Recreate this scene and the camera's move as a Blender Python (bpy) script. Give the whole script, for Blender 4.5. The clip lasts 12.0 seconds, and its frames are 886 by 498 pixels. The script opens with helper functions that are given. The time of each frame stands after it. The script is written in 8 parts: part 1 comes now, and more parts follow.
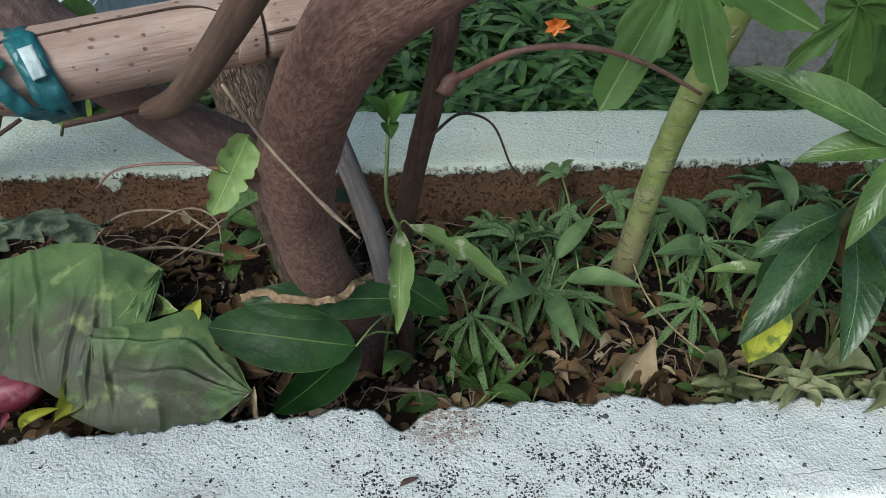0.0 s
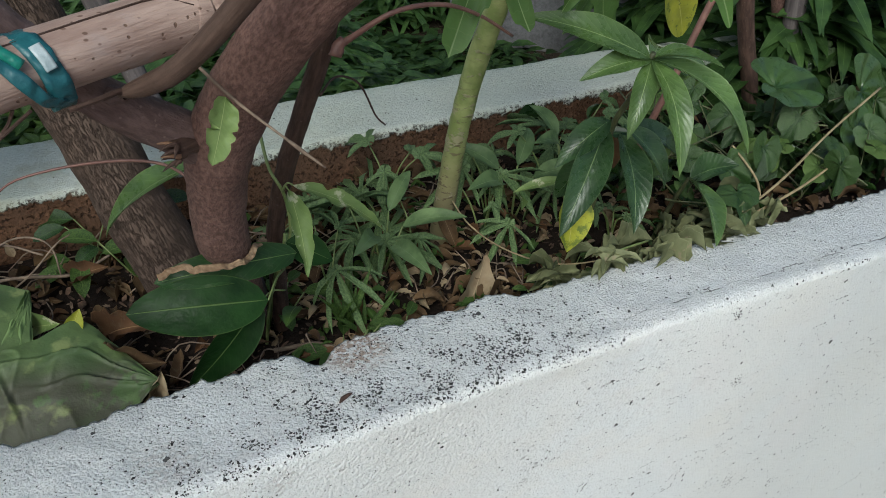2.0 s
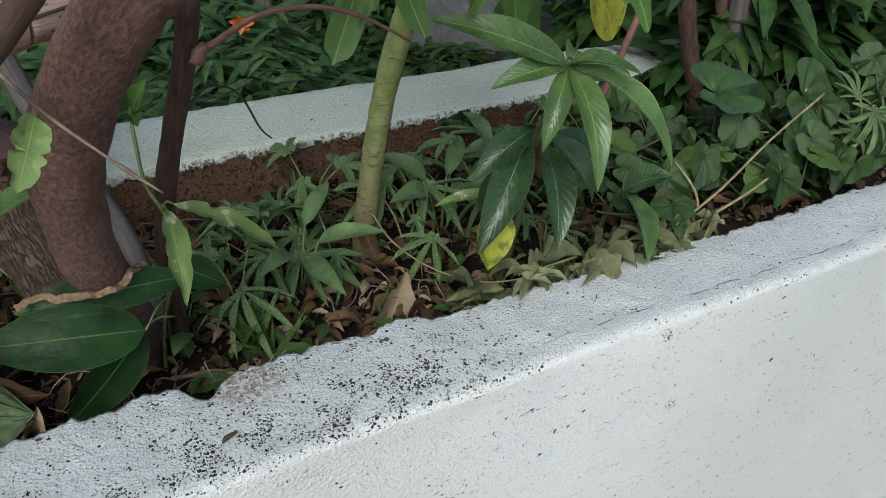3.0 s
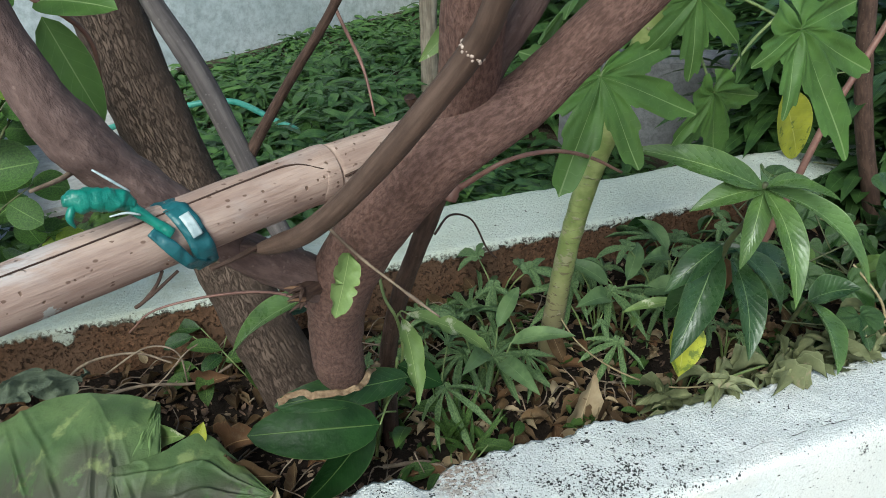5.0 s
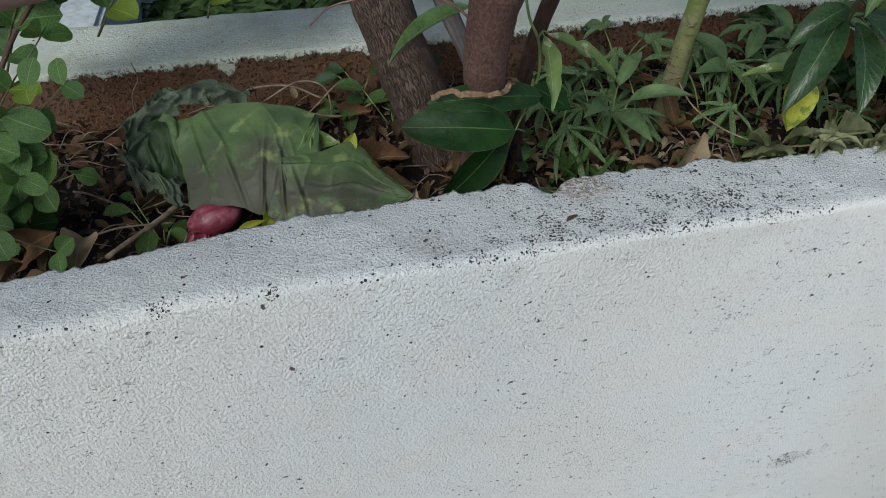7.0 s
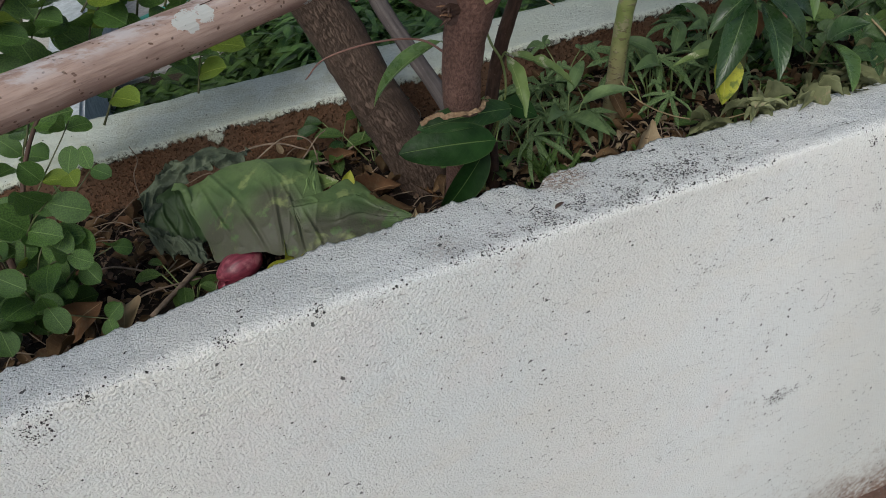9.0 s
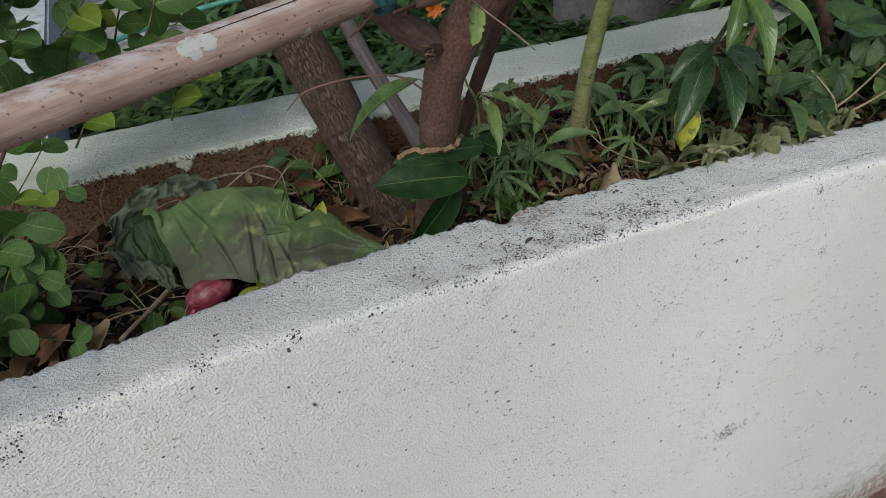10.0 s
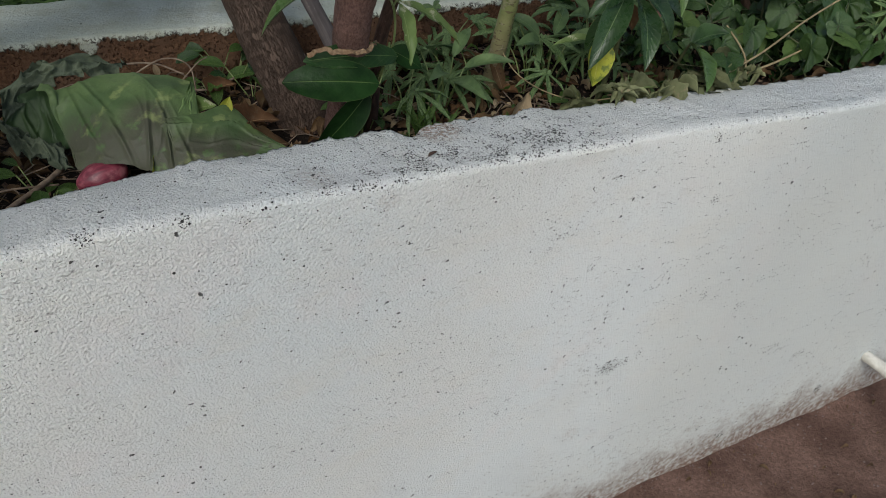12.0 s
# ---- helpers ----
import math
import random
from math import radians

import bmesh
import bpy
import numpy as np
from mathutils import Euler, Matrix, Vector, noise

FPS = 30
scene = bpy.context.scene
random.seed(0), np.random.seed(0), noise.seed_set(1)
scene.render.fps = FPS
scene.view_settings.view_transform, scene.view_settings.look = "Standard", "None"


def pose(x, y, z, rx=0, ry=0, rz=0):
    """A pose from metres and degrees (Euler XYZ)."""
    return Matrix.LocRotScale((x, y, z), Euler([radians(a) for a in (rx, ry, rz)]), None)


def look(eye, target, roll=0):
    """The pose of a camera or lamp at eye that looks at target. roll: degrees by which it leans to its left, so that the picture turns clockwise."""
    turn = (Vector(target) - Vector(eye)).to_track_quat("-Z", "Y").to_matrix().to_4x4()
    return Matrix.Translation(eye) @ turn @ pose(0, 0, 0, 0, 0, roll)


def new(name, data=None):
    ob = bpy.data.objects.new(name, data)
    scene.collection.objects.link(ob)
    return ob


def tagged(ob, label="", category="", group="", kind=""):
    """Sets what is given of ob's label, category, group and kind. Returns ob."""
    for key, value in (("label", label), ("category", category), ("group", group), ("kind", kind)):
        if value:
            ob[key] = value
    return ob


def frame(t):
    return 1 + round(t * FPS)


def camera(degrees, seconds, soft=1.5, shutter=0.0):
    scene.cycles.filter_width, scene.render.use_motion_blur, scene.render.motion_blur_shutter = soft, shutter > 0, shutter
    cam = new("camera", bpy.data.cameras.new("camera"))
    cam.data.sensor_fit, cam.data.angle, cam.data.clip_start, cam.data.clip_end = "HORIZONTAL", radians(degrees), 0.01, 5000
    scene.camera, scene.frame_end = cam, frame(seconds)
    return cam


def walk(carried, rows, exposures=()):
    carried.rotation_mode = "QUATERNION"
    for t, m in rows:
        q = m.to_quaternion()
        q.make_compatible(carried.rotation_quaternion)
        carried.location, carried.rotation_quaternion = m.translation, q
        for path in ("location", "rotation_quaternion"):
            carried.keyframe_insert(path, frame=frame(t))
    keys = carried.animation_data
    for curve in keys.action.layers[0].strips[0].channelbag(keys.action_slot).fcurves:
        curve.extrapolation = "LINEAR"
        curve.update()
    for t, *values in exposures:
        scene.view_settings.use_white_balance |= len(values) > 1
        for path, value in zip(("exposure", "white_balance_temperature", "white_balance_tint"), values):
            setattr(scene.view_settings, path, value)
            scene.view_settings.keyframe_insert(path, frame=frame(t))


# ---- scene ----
cam = camera(56.7, 12.0, soft=0.58)
# seconds, eye, target, roll
PATH = [
    (0, (-0.0017, 0.0076, 1.5640), (0.0944, 1.3710, 0.5534), -0.10),
    (0.5, (-0.1487, -0.0034, 1.5725), (0.0085, 1.3685, 0.5814), 0.40),
    (1, (-0.2677, -0.0382, 1.5708), (-0.0314, 1.3175, 0.5729), -2.50),
    (1.5, (-0.2499, -0.0918, 1.5606), (0.2558, 1.1815, 0.5542), 1.00),
    (2, (-0.1658, -0.0994, 1.5869), (0.4514, 1.1347, 0.5941), 1.00),
    (2.5, (-0.0944, -0.0926, 1.5759), (0.5525, 1.1288, 0.5865), 1.50),
    (2.7, (-0.0688, -0.0833, 1.5674), (0.5984, 1.1262, 0.5763), 2.10),
    (4.3, (-0.1173, -0.0638, 1.5853), (0.4675, 1.2112, 0.6248), -0.30),
    (4.5, (-0.1241, -0.0688, 1.5963), (0.4709, 1.2317, 0.6766), 0.10),
    (5, (-0.1649, -0.0909, 1.6371), (0.2873, 1.3124, 0.7913), -2.90),
    (5.5, (-0.2592, -0.0892, 1.6295), (-0.0136, 1.3761, 0.8032), -4.90),
    (6, (-0.3196, -0.1037, 1.5691), (-0.0510, 1.3064, 0.6587), -3.40),
    (6.5, (-0.3238, -0.1700, 1.5538), (-0.0824, 1.1228, 0.4768), -1.70),
    (6.7, (-0.2865, -0.2074, 1.5640), (-0.0476, 1.0761, 0.4751), -1.70),
    (8.3, (-0.2490, -0.3341, 1.5988), (-0.0467, 0.9953, 0.5602), -8.00),
    (8.5, (-0.2831, -0.3400, 1.6065), (-0.0450, 0.9937, 0.5797), -9.30),
    (9, (-0.3680, -0.3646, 1.6218), (-0.0281, 0.9546, 0.6043), -9.70),
    (9.5, (-0.4275, -0.3697, 1.6278), (0.0110, 0.9307, 0.6248), -5.90),
    (10, (-0.4139, -0.3774, 1.6345), (0.0587, 0.9401, 0.6698), -5.10),
    (10.5, (-0.3749, -0.3680, 1.6133), (0.2422, 0.8831, 0.6417), -2.00),
    (11, (-0.3655, -0.3646, 1.5980), (0.2746, 0.8661, 0.6154), -0.60),
    (11.5, (-0.3834, -0.3834, 1.5657), (0.2303, 0.8117, 0.5236), 0.60),
    (12, (-0.3986, -0.4208, 1.5963), (0.1955, 0.7743, 0.5432), 4.30),
]
EXPOSURES = [(0.0, 0.75, 6270, 3), (0.5, 0.75, 6220, 3), (1.5, 0.40, 6430, 7), (2.5, 0.43, 6380, 7), (4.5, 0.66, 6320, 4), (5.5, 1.17, 6350, -1), (6.0, 0.62, 6180, 4), (6.5, 0.17, 6200, 7), (8.5, 0.17, 6650, 11), (11.0, 0.20, 6650, 10), (12.0, 0.04, 6600, 10)]
walk(cam, [(t, look(eye, target, roll)) for t, eye, target, roll in PATH], EXPOSURES)

# ---------------------------------------------------------------- light
world = bpy.data.worlds.new("world")
scene.world = world
world.use_nodes = True
wn = world.node_tree.nodes
sky = wn.new("ShaderNodeTexSky")
sky.sky_type = "NISHITA"
sky.sun_disc = False
sky.sun_elevation, sky.sun_rotation = radians(43), radians(215)
sky.air_density, sky.dust_density = 1.0, 2.0
wn["Background"].inputs["Strength"].default_value = 0.095
world.node_tree.links.new(sky.outputs[0], wn["Background"].inputs[0])
sun = new("sun", bpy.data.lights.new("sun", "SUN"))
sun.data.energy, sun.data.angle, sun.data.color = 1.95, radians(32), (0.94, 0.975, 0.95)
sun.matrix_world = look((-2.2, -2.7, 4.65), (0.1, 0.6, 0.9))


# ---------------------------------------------------------------- materials
def material(name):
    m = bpy.data.materials.new(name)
    m.use_nodes = True
    return m, m.node_tree.nodes, m.node_tree.links, m.node_tree.nodes["Principled BSDF"]


def node(nodes, kind, **inputs):
    n = nodes.new("ShaderNode" + kind)
    for k, v in inputs.items():
        n.inputs[k.replace("_", " ")].default_value = v
    return n


def math_node(nodes, links, op, a, b=None, c=None, clamp=False):
    n = nodes.new("ShaderNodeMath")
    n.operation, n.use_clamp = op, clamp
    for i, v in enumerate((a, b, c)):
        if v is None:
            continue
        if isinstance(v, (int, float)):
            n.inputs[i].default_value = v
        else:
            links.new(v, n.inputs[i])
    return n.outputs[0]


def mix_rgb(nodes, links, fac, a, b, blend="MIX"):
    n = nodes.new("ShaderNodeMix")
    n.data_type, n.blend_type = "RGBA", blend
    for sock, v in ((n.inputs[0], fac), (n.inputs[6], a), (n.inputs[7], b)):
        if isinstance(v, (int, float)):
            sock.default_value = v
        elif isinstance(v, tuple):
            sock.default_value = (*v, 1.0) if len(v) == 3 else v
        else:
            links.new(v, sock)
    return n.outputs[2]


def ramp(nodes, links, src, lo, hi, a=0.0, b=1.0):
    n = nodes.new("ShaderNodeMapRange")
    n.clamp = True
    n.interpolation_type = "SMOOTHSTEP"
    for i, v in ((1, lo), (2, hi), (3, a), (4, b)):
        n.inputs[i].default_value = v
    links.new(src, n.inputs[0])
    return n.outputs[0]


def noise_tex(nodes, links, vec, scale, detail=4.0, rough=0.55, kind="Fac"):
    n = node(nodes, "TexNoise", Scale=scale, Detail=detail, Roughness=rough)
    links.new(vec, n.inputs["Vector"])
    return n.outputs[kind]


def voronoi(nodes, links, vec, scale, out="Distance", feature="F1"):
    n = node(nodes, "TexVoronoi", Scale=scale)
    n.feature = feature
    links.new(vec, n.inputs["Vector"])
    return n.outputs[out]


def bump(nodes, links, bsdf, height, strength, distance, prior=None):
    n = node(nodes, "Bump", Distance=distance)
    if isinstance(strength, (int, float)):
        n.inputs["Strength"].default_value = strength
    else:
        links.new(strength, n.inputs["Strength"])
    links.new(height, n.inputs["Height"])
    if prior:
        links.new(prior, n.inputs["Normal"])
    if bsdf:
        links.new(n.outputs[0], bsdf.inputs["Normal"])
    return n.outputs[0]


def coords(nodes, which="Object"):
    return nodes.new("ShaderNodeTexCoord").outputs[which]


def stretched(nodes, links, vec, sx, sy, sz):
    n = nodes.new("ShaderNodeMapping")
    n.inputs["Scale"].default_value = (sx, sy, sz)
    links.new(vec, n.inputs[0])
    return n.outputs[0]


def blob(nodes, links, vec, centre, radius, soft):
    """1 inside a ball round centre, falling to 0 over soft metres."""
    d = nodes.new("ShaderNodeVectorMath")
    d.operation = "DISTANCE"
    links.new(vec, d.inputs[0])
    d.inputs[1].default_value = centre
    return ramp(nodes, links, d.outputs["Value"], radius, radius + soft, 1.0, 0.0)


def paint_speckle(N, L, P, spots, base_amount, extra=None):
    """Black lichen specks, thicker inside the spots."""
    big = noise_tex(N, L, P, 9.0, 3.0)
    amount = ramp(N, L, big, 0.42, 0.75, base_amount * 0.3, base_amount)
    for centre, radius, soft, gain in spots:
        amount = math_node(N, L, "ADD", amount, math_node(N, L, "MULTIPLY", blob(N, L, P, centre, radius, soft), gain))
    if extra:
        amount = math_node(N, L, "ADD", amount, extra)
    chance = math_node(N, L, "POWER", math_node(N, L, "MAXIMUM", amount, 0.0), 1.5)
    wobble = mix_rgb(N, L, 0.0035, P, noise_tex(N, L, P, 320.0, 3.0, kind="Color"), "ADD")
    total = None
    for scale, lo, hi in ((240.0, 0.14, 0.46), (460.0, 0.22, 0.50)):
        v = node(N, "TexVoronoi", Scale=scale)
        L.new(wobble, v.inputs["Vector"])
        pick = N.new("ShaderNodeSeparateColor")
        L.new(v.outputs["Color"], pick.inputs[0])
        size = math_node(N, L, "MULTIPLY_ADD", pick.outputs[1], hi - lo, lo)
        dot = math_node(N, L, "MULTIPLY", math_node(N, L, "LESS_THAN", pick.outputs[0], chance), math_node(N, L, "LESS_THAN", v.outputs["Distance"], size))
        total = dot if total is None else math_node(N, L, "MAXIMUM", total, dot)
    return total


def whitewash_front():
    m, N, L, B = material("whitewash_front")
    P = coords(N)
    xyz = N.new("ShaderNodeSeparateXYZ")
    L.new(P, xyz.inputs[0])
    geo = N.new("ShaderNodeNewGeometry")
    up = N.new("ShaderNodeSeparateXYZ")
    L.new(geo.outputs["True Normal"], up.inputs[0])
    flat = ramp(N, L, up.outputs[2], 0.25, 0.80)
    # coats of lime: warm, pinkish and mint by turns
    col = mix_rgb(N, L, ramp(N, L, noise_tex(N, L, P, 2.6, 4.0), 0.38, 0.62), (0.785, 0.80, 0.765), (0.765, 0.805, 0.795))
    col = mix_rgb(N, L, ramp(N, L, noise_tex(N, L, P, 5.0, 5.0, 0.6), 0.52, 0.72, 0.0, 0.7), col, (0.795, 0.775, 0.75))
    col = mix_rgb(N, L, ramp(N, L, noise_tex(N, L, stretched(N, L, P, 5, 8, 12), 1.0, 4.0, 0.6), 0.50, 0.70, 0.0, 0.4), col, (0.77, 0.755, 0.69))
    worn = ramp(N, L, noise_tex(N, L, P, 26.0, 6.0, 0.65), 0.56, 0.78)
    col = mix_rgb(N, L, math_node(N, L, "MULTIPLY", worn, 0.22), col, (0.56, 0.53, 0.48))
    # sandy grain, the shade in its pits and pores put into the colour
    grain = noise_tex(N, L, stretched(N, L, P, 330, 330, 380), 1.0, 2.5, 0.6)
    sandy = ramp(N, L, math_node(N, L, "ADD", xyz.outputs[0], math_node(N, L, "MULTIPLY", noise_tex(N, L, P, 5.0, 3.0), 0.5)), 0.05, 0.75, 0.42, 0.22)
    patch = ramp(N, L, noise_tex(N, L, P, 7.0, 3.0), 0.35, 0.7, 0.35, 1.0)
    pit_shade = math_node(N, L, "MULTIPLY", ramp(N, L, grain, 0.53, 0.68, 0.0, 0.50), patch)
    col = mix_rgb(N, L, pit_shade, col, (0.40, 0.395, 0.375))
    pores = voronoi(N, L, P, 300.0)
    hole = math_node(N, L, "MULTIPLY", ramp(N, L, pores, 0.10, 0.28, 1.0, 0.0), ramp(N, L, noise_tex(N, L, P, 60.0, 3.0), 0.48, 0.62, 0.0, 0.4))
    col = mix_rgb(N, L, hole, col, (0.30, 0.29, 0.27))
    # longer pits and trowel nicks
    nick = math_node(N, L, "MULTIPLY", ramp(N, L, noise_tex(N, L, stretched(N, L, P, 75, 75, 190), 1.0, 3.0, 0.65), 0.65, 0.68), ramp(N, L, noise_tex(N, L, P, 9.0, 3.0), 0.40, 0.62, 0.1, 0.5))
    col = mix_rgb(N, L, nick, col, (0.24, 0.23, 0.21))
    # greyer lime towards the far end and foot, the dimmer light there painted in
    far_dimming = math_node(N, L, "ADD", xyz.outputs[0], math_node(N, L, "MULTIPLY_ADD", xyz.outputs[2], -0.45, math_node(N, L, "MULTIPLY", noise_tex(N, L, P, 4.0, 5.0, 0.6), 0.5)))
    col = mix_rgb(N, L, ramp(N, L, far_dimming, 0.12, 0.8, 0.0, 0.62), col, (0.56, 0.59, 0.565))
    # washed top of the wall, also greyed to put its cooler light into the colour
    top_greying = math_node(N, L, "MULTIPLY", flat, ramp(N, L, noise_tex(N, L, P, 14.0, 6.0, 0.7), 0.35, 0.75, 0.25, 0.65))
    col = mix_rgb(N, L, top_greying, col, (0.72, 0.73, 0.735))
    # washed grains of aggregate, each a little paler or darker than its neighbours
    cell = node(N, "TexVoronoi", Scale=330.0)
    L.new(mix_rgb(N, L, 0.004, P, noise_tex(N, L, P, 210.0, 2.0, kind="Color"), "ADD"), cell.inputs["Vector"])
    tone = N.new("ShaderNodeSeparateColor")
    L.new(cell.outputs["Color"], tone.inputs[0])
    gap = math_node(N, L, "MULTIPLY", ramp(N, L, cell.outputs["Distance"], 0.30, 0.62), math_node(N, L, "MULTIPLY", flat, 0.07))
    col = mix_rgb(N, L, math_node(N, L, "MULTIPLY", flat, ramp(N, L, tone.outputs[0], 0.80, 0.97, 0.0, 0.22)), col, (0.52, 0.51, 0.50))
    # shade in the gaps between grains is mixed in as dark colour
    col = mix_rgb(N, L, gap, col, (0.30, 0.30, 0.30))
    # coarse sand grains standing out of the washed top, their shade painted as specks
    sand_shade = ramp(N, L, noise_tex(N, L, P, 330.0, 2.0, 0.6), 0.56, 0.68, 0.0, 0.20)
    col = mix_rgb(N, L, math_node(N, L, "MULTIPLY", sand_shade, math_node(N, L, "MULTIPLY", flat, ramp(N, L, noise_tex(N, L, P, 11.0, 3.0), 0.35, 0.65, 0.35, 1.0))), col, (0.33, 0.33, 0.33))
    # rust and earth stains
    rust = math_node(N, L, "MAXIMUM", blob(N, L, P, (0.035, 0.502, 1.005), 0.016, 0.035), math_node(N, L, "MULTIPLY", blob(N, L, P, (-0.17, 0.42, 1.01), 0.002, 0.045), 0.4))
    rust = math_node(N, L, "MAXIMUM", rust, math_node(N, L, "MULTIPLY", blob(N, L, P, (-0.08, 0.39, 0.985), 0.001, 0.022), 0.35))
    rust = math_node(N, L, "MAXIMUM", rust, math_node(N, L, "MULTIPLY", blob(N, L, P, (0.323, 0.41, 0.312), 0.005, 0.03), 0.2))
    col = mix_rgb(N, L, math_node(N, L, "MULTIPLY", rust, ramp(N, L, noise_tex(N, L, P, 200.0, 3.0), 0.40, 0.58, 0.10, 0.85)), col, (0.33, 0.23, 0.17))
    foot = ramp(N, L, math_node(N, L, "ADD", xyz.outputs[2], math_node(N, L, "MULTIPLY", noise_tex(N, L, P, 14.0, 6.0, 0.75), -0.26)), -0.12, 0.03, 0.95, 0.0)
    foot = math_node(N, L, "MULTIPLY", foot, ramp(N, L, noise_tex(N, L, P, 90.0, 4.0, 0.7), 0.32, 0.62, 0.25, 1.0))
    col = mix_rgb(N, L, foot, col, (0.19, 0.115, 0.082))
    splash = math_node(N, L, "MULTIPLY", ramp(N, L, xyz.outputs[2], 0.04, 0.36, 1.0, 0.0), ramp(N, L, noise_tex(N, L, P, 120.0, 4.0, 0.75), 0.55, 0.66, 0.0, 0.5))
    col = mix_rgb(N, L, splash, col, (0.24, 0.17, 0.12))
    # black lichen
    patchy = ramp(N, L, noise_tex(N, L, P, 30.0, 4.0, 0.7), 0.38, 0.64, 0.15, 1.0)
    zone = math_node(N, L, "MULTIPLY", math_node(N, L, "MULTIPLY", flat, patchy), math_node(N, L, "ADD", math_node(N, L, "MULTIPLY", blob(N, L, P, (0.09, 0.45, 1.005), 0.05, 0.22), 0.26), 0.08))
    edge_y = math_node(N, L, "SUBTRACT", xyz.outputs[1], math_node(N, L, "MULTIPLY_ADD", xyz.outputs[0], 0.05, 0.392))
    reach = math_node(N, L, "MULTIPLY", ramp(N, L, xyz.outputs[0], -0.30, 0.02), ramp(N, L, xyz.outputs[0], 0.20, 0.34, 1.0, 0.0))
    band = math_node(N, L, "MULTIPLY", math_node(N, L, "MULTIPLY", flat, reach), ramp(N, L, edge_y, 0.03, 0.085, 1.0, 0.25))
    clump = ramp(N, L, noise_tex(N, L, P, 48.0, 4.0, 0.7), 0.47, 0.58, 0.0, 1.5)
    zone = math_node(N, L, "ADD", zone, math_node(N, L, "MULTIPLY", band, clump))
    arris = math_node(N, L, "MULTIPLY", ramp(N, L, up.outputs[2], 0.1, 0.5), ramp(N, L, up.outputs[2], 0.8, 0.97, 1.0, 0.0))
    zone = math_node(N, L, "ADD", zone, math_node(N, L, "MULTIPLY", arris, ramp(N, L, noise_tex(N, L, P, 14.0, 3.0), 0.46, 0.62, 0.0, 0.20)))
    streak = ramp(N, L, noise_tex(N, L, stretched(N, L, P, 11, 40, 80), 1.0, 4.0, 0.65), 0.56, 0.68, 0.0, 0.42)
    zone = math_node(N, L, "ADD", zone, math_node(N, L, "MULTIPLY", streak, ramp(N, L, xyz.outputs[0], 0.0, 0.3, 0.3, 1.0)))
    dots = paint_speckle(N, L, P, [((0.168, 0.438, 1.0), 0.012, 0.014, 1.5), ((0.195, 0.440, 0.998), 0.004, 0.016, 0.9), ((0.135, 0.448, 1.0), 0.004, 0.020, 0.4), ((0.098, 0.422, 1.003), 0.008, 0.008, 1.4), ((0.012, 0.428, 1.008), 0.004, 0.016, 0.6), ((-0.028, 0.416, 1.010), 0.009, 0.010, 1.4), ((-0.055, 0.408, 1.012), 0.003, 0.010, 0.7), ((0.045, 0.43, 1.005), 0.004, 0.02, 0.45),
                                   ((0.385, 0.411, 0.482), 0.006, 0.022, 1.15), ((0.360, 0.410, 0.478), 0.002, 0.018, 0.6), ((0.418, 0.413, 0.480), 0.002, 0.020, 0.65), ((0.450, 0.414, 0.490), 0.002, 0.016, 0.45), ((0.136, 0.399, 0.462), 0.003, 0.010, 0.8), ((0.066, 0.395, 0.498), 0.003, 0.012, 0.5), ((0.285, 0.406, 0.754), 0.002, 0.012, 0.8),
                                   ((0.521, 0.418, 0.832), 0.003, 0.012, 0.8), ((0.573, 0.421, 0.598), 0.003, 0.020, 0.55), ((0.689, 0.426, 0.525), 0.003, 0.018, 0.5), ((0.485, 0.416, 0.960), 0.004, 0.010, 0.8), ((-0.050, 0.389, 0.907), 0.003, 0.010, 0.5), ((0.797, 0.432, 0.074), 0.007, 0.010, 0.9), ((1.114, 0.448, 0.097), 0.007, 0.012, 0.9), ((0.960, 0.440, 0.276), 0.004, 0.02, 0.5),
                                   ((-0.334, 0.380, 1.020), 0.0065, 0.004, 1.4), ((-0.268, 0.384, 1.004), 0.004, 0.009, 0.9), ((-0.442, 0.372, 1.026), 0.006, 0.010, 0.9), ((-0.599, 0.364, 1.022), 0.005, 0.010, 0.9), ((-0.655, 0.360, 1.008), 0.012, 0.020, 0.55), ((-0.563, 0.364, 0.846), 0.003, 0.008, 0.9), ((-0.680, 0.358, 0.928), 0.004, 0.012, 0.6), ((-0.095, 0.387, 0.990), 0.008, 0.03, 0.22)], 0.085, zone)
    v = node(N, "TexVoronoi", Scale=55.0)
    L.new(mix_rgb(N, L, 0.012, P, noise_tex(N, L, P, 150.0, 3.0, kind="Color"), "ADD"), v.inputs["Vector"])
    pick = N.new("ShaderNodeSeparateColor")
    L.new(v.outputs["Color"], pick.inputs[0])
    size = math_node(N, L, "MULTIPLY_ADD", pick.outputs[1], 0.12, 0.04)
    lone = math_node(N, L, "MULTIPLY", math_node(N, L, "LESS_THAN", pick.outputs[0], 0.30), math_node(N, L, "LESS_THAN", v.outputs["Distance"], size))
    dots = math_node(N, L, "MAXIMUM", dots, math_node(N, L, "MULTIPLY", lone, 0.9))
    col = mix_rgb(N, L, math_node(N, L, "MULTIPLY", dots, 0.97), col, (0.022, 0.021, 0.02))
    # hairline crack along the top, behind the front arris; its shade is a painted line
    off = math_node(N, L, "SUBTRACT", xyz.outputs[1], math_node(N, L, "MULTIPLY_ADD", xyz.outputs[0], 0.05, 0.417))
    off = math_node(N, L, "ADD", off, math_node(N, L, "MULTIPLY_ADD", noise_tex(N, L, P, 30.0, 4.0), 0.012, -0.006))
    shaded_crack = ramp(N, L, math_node(N, L, "ABSOLUTE", off), 0.0002, 0.0008, 0.8, 0.0)
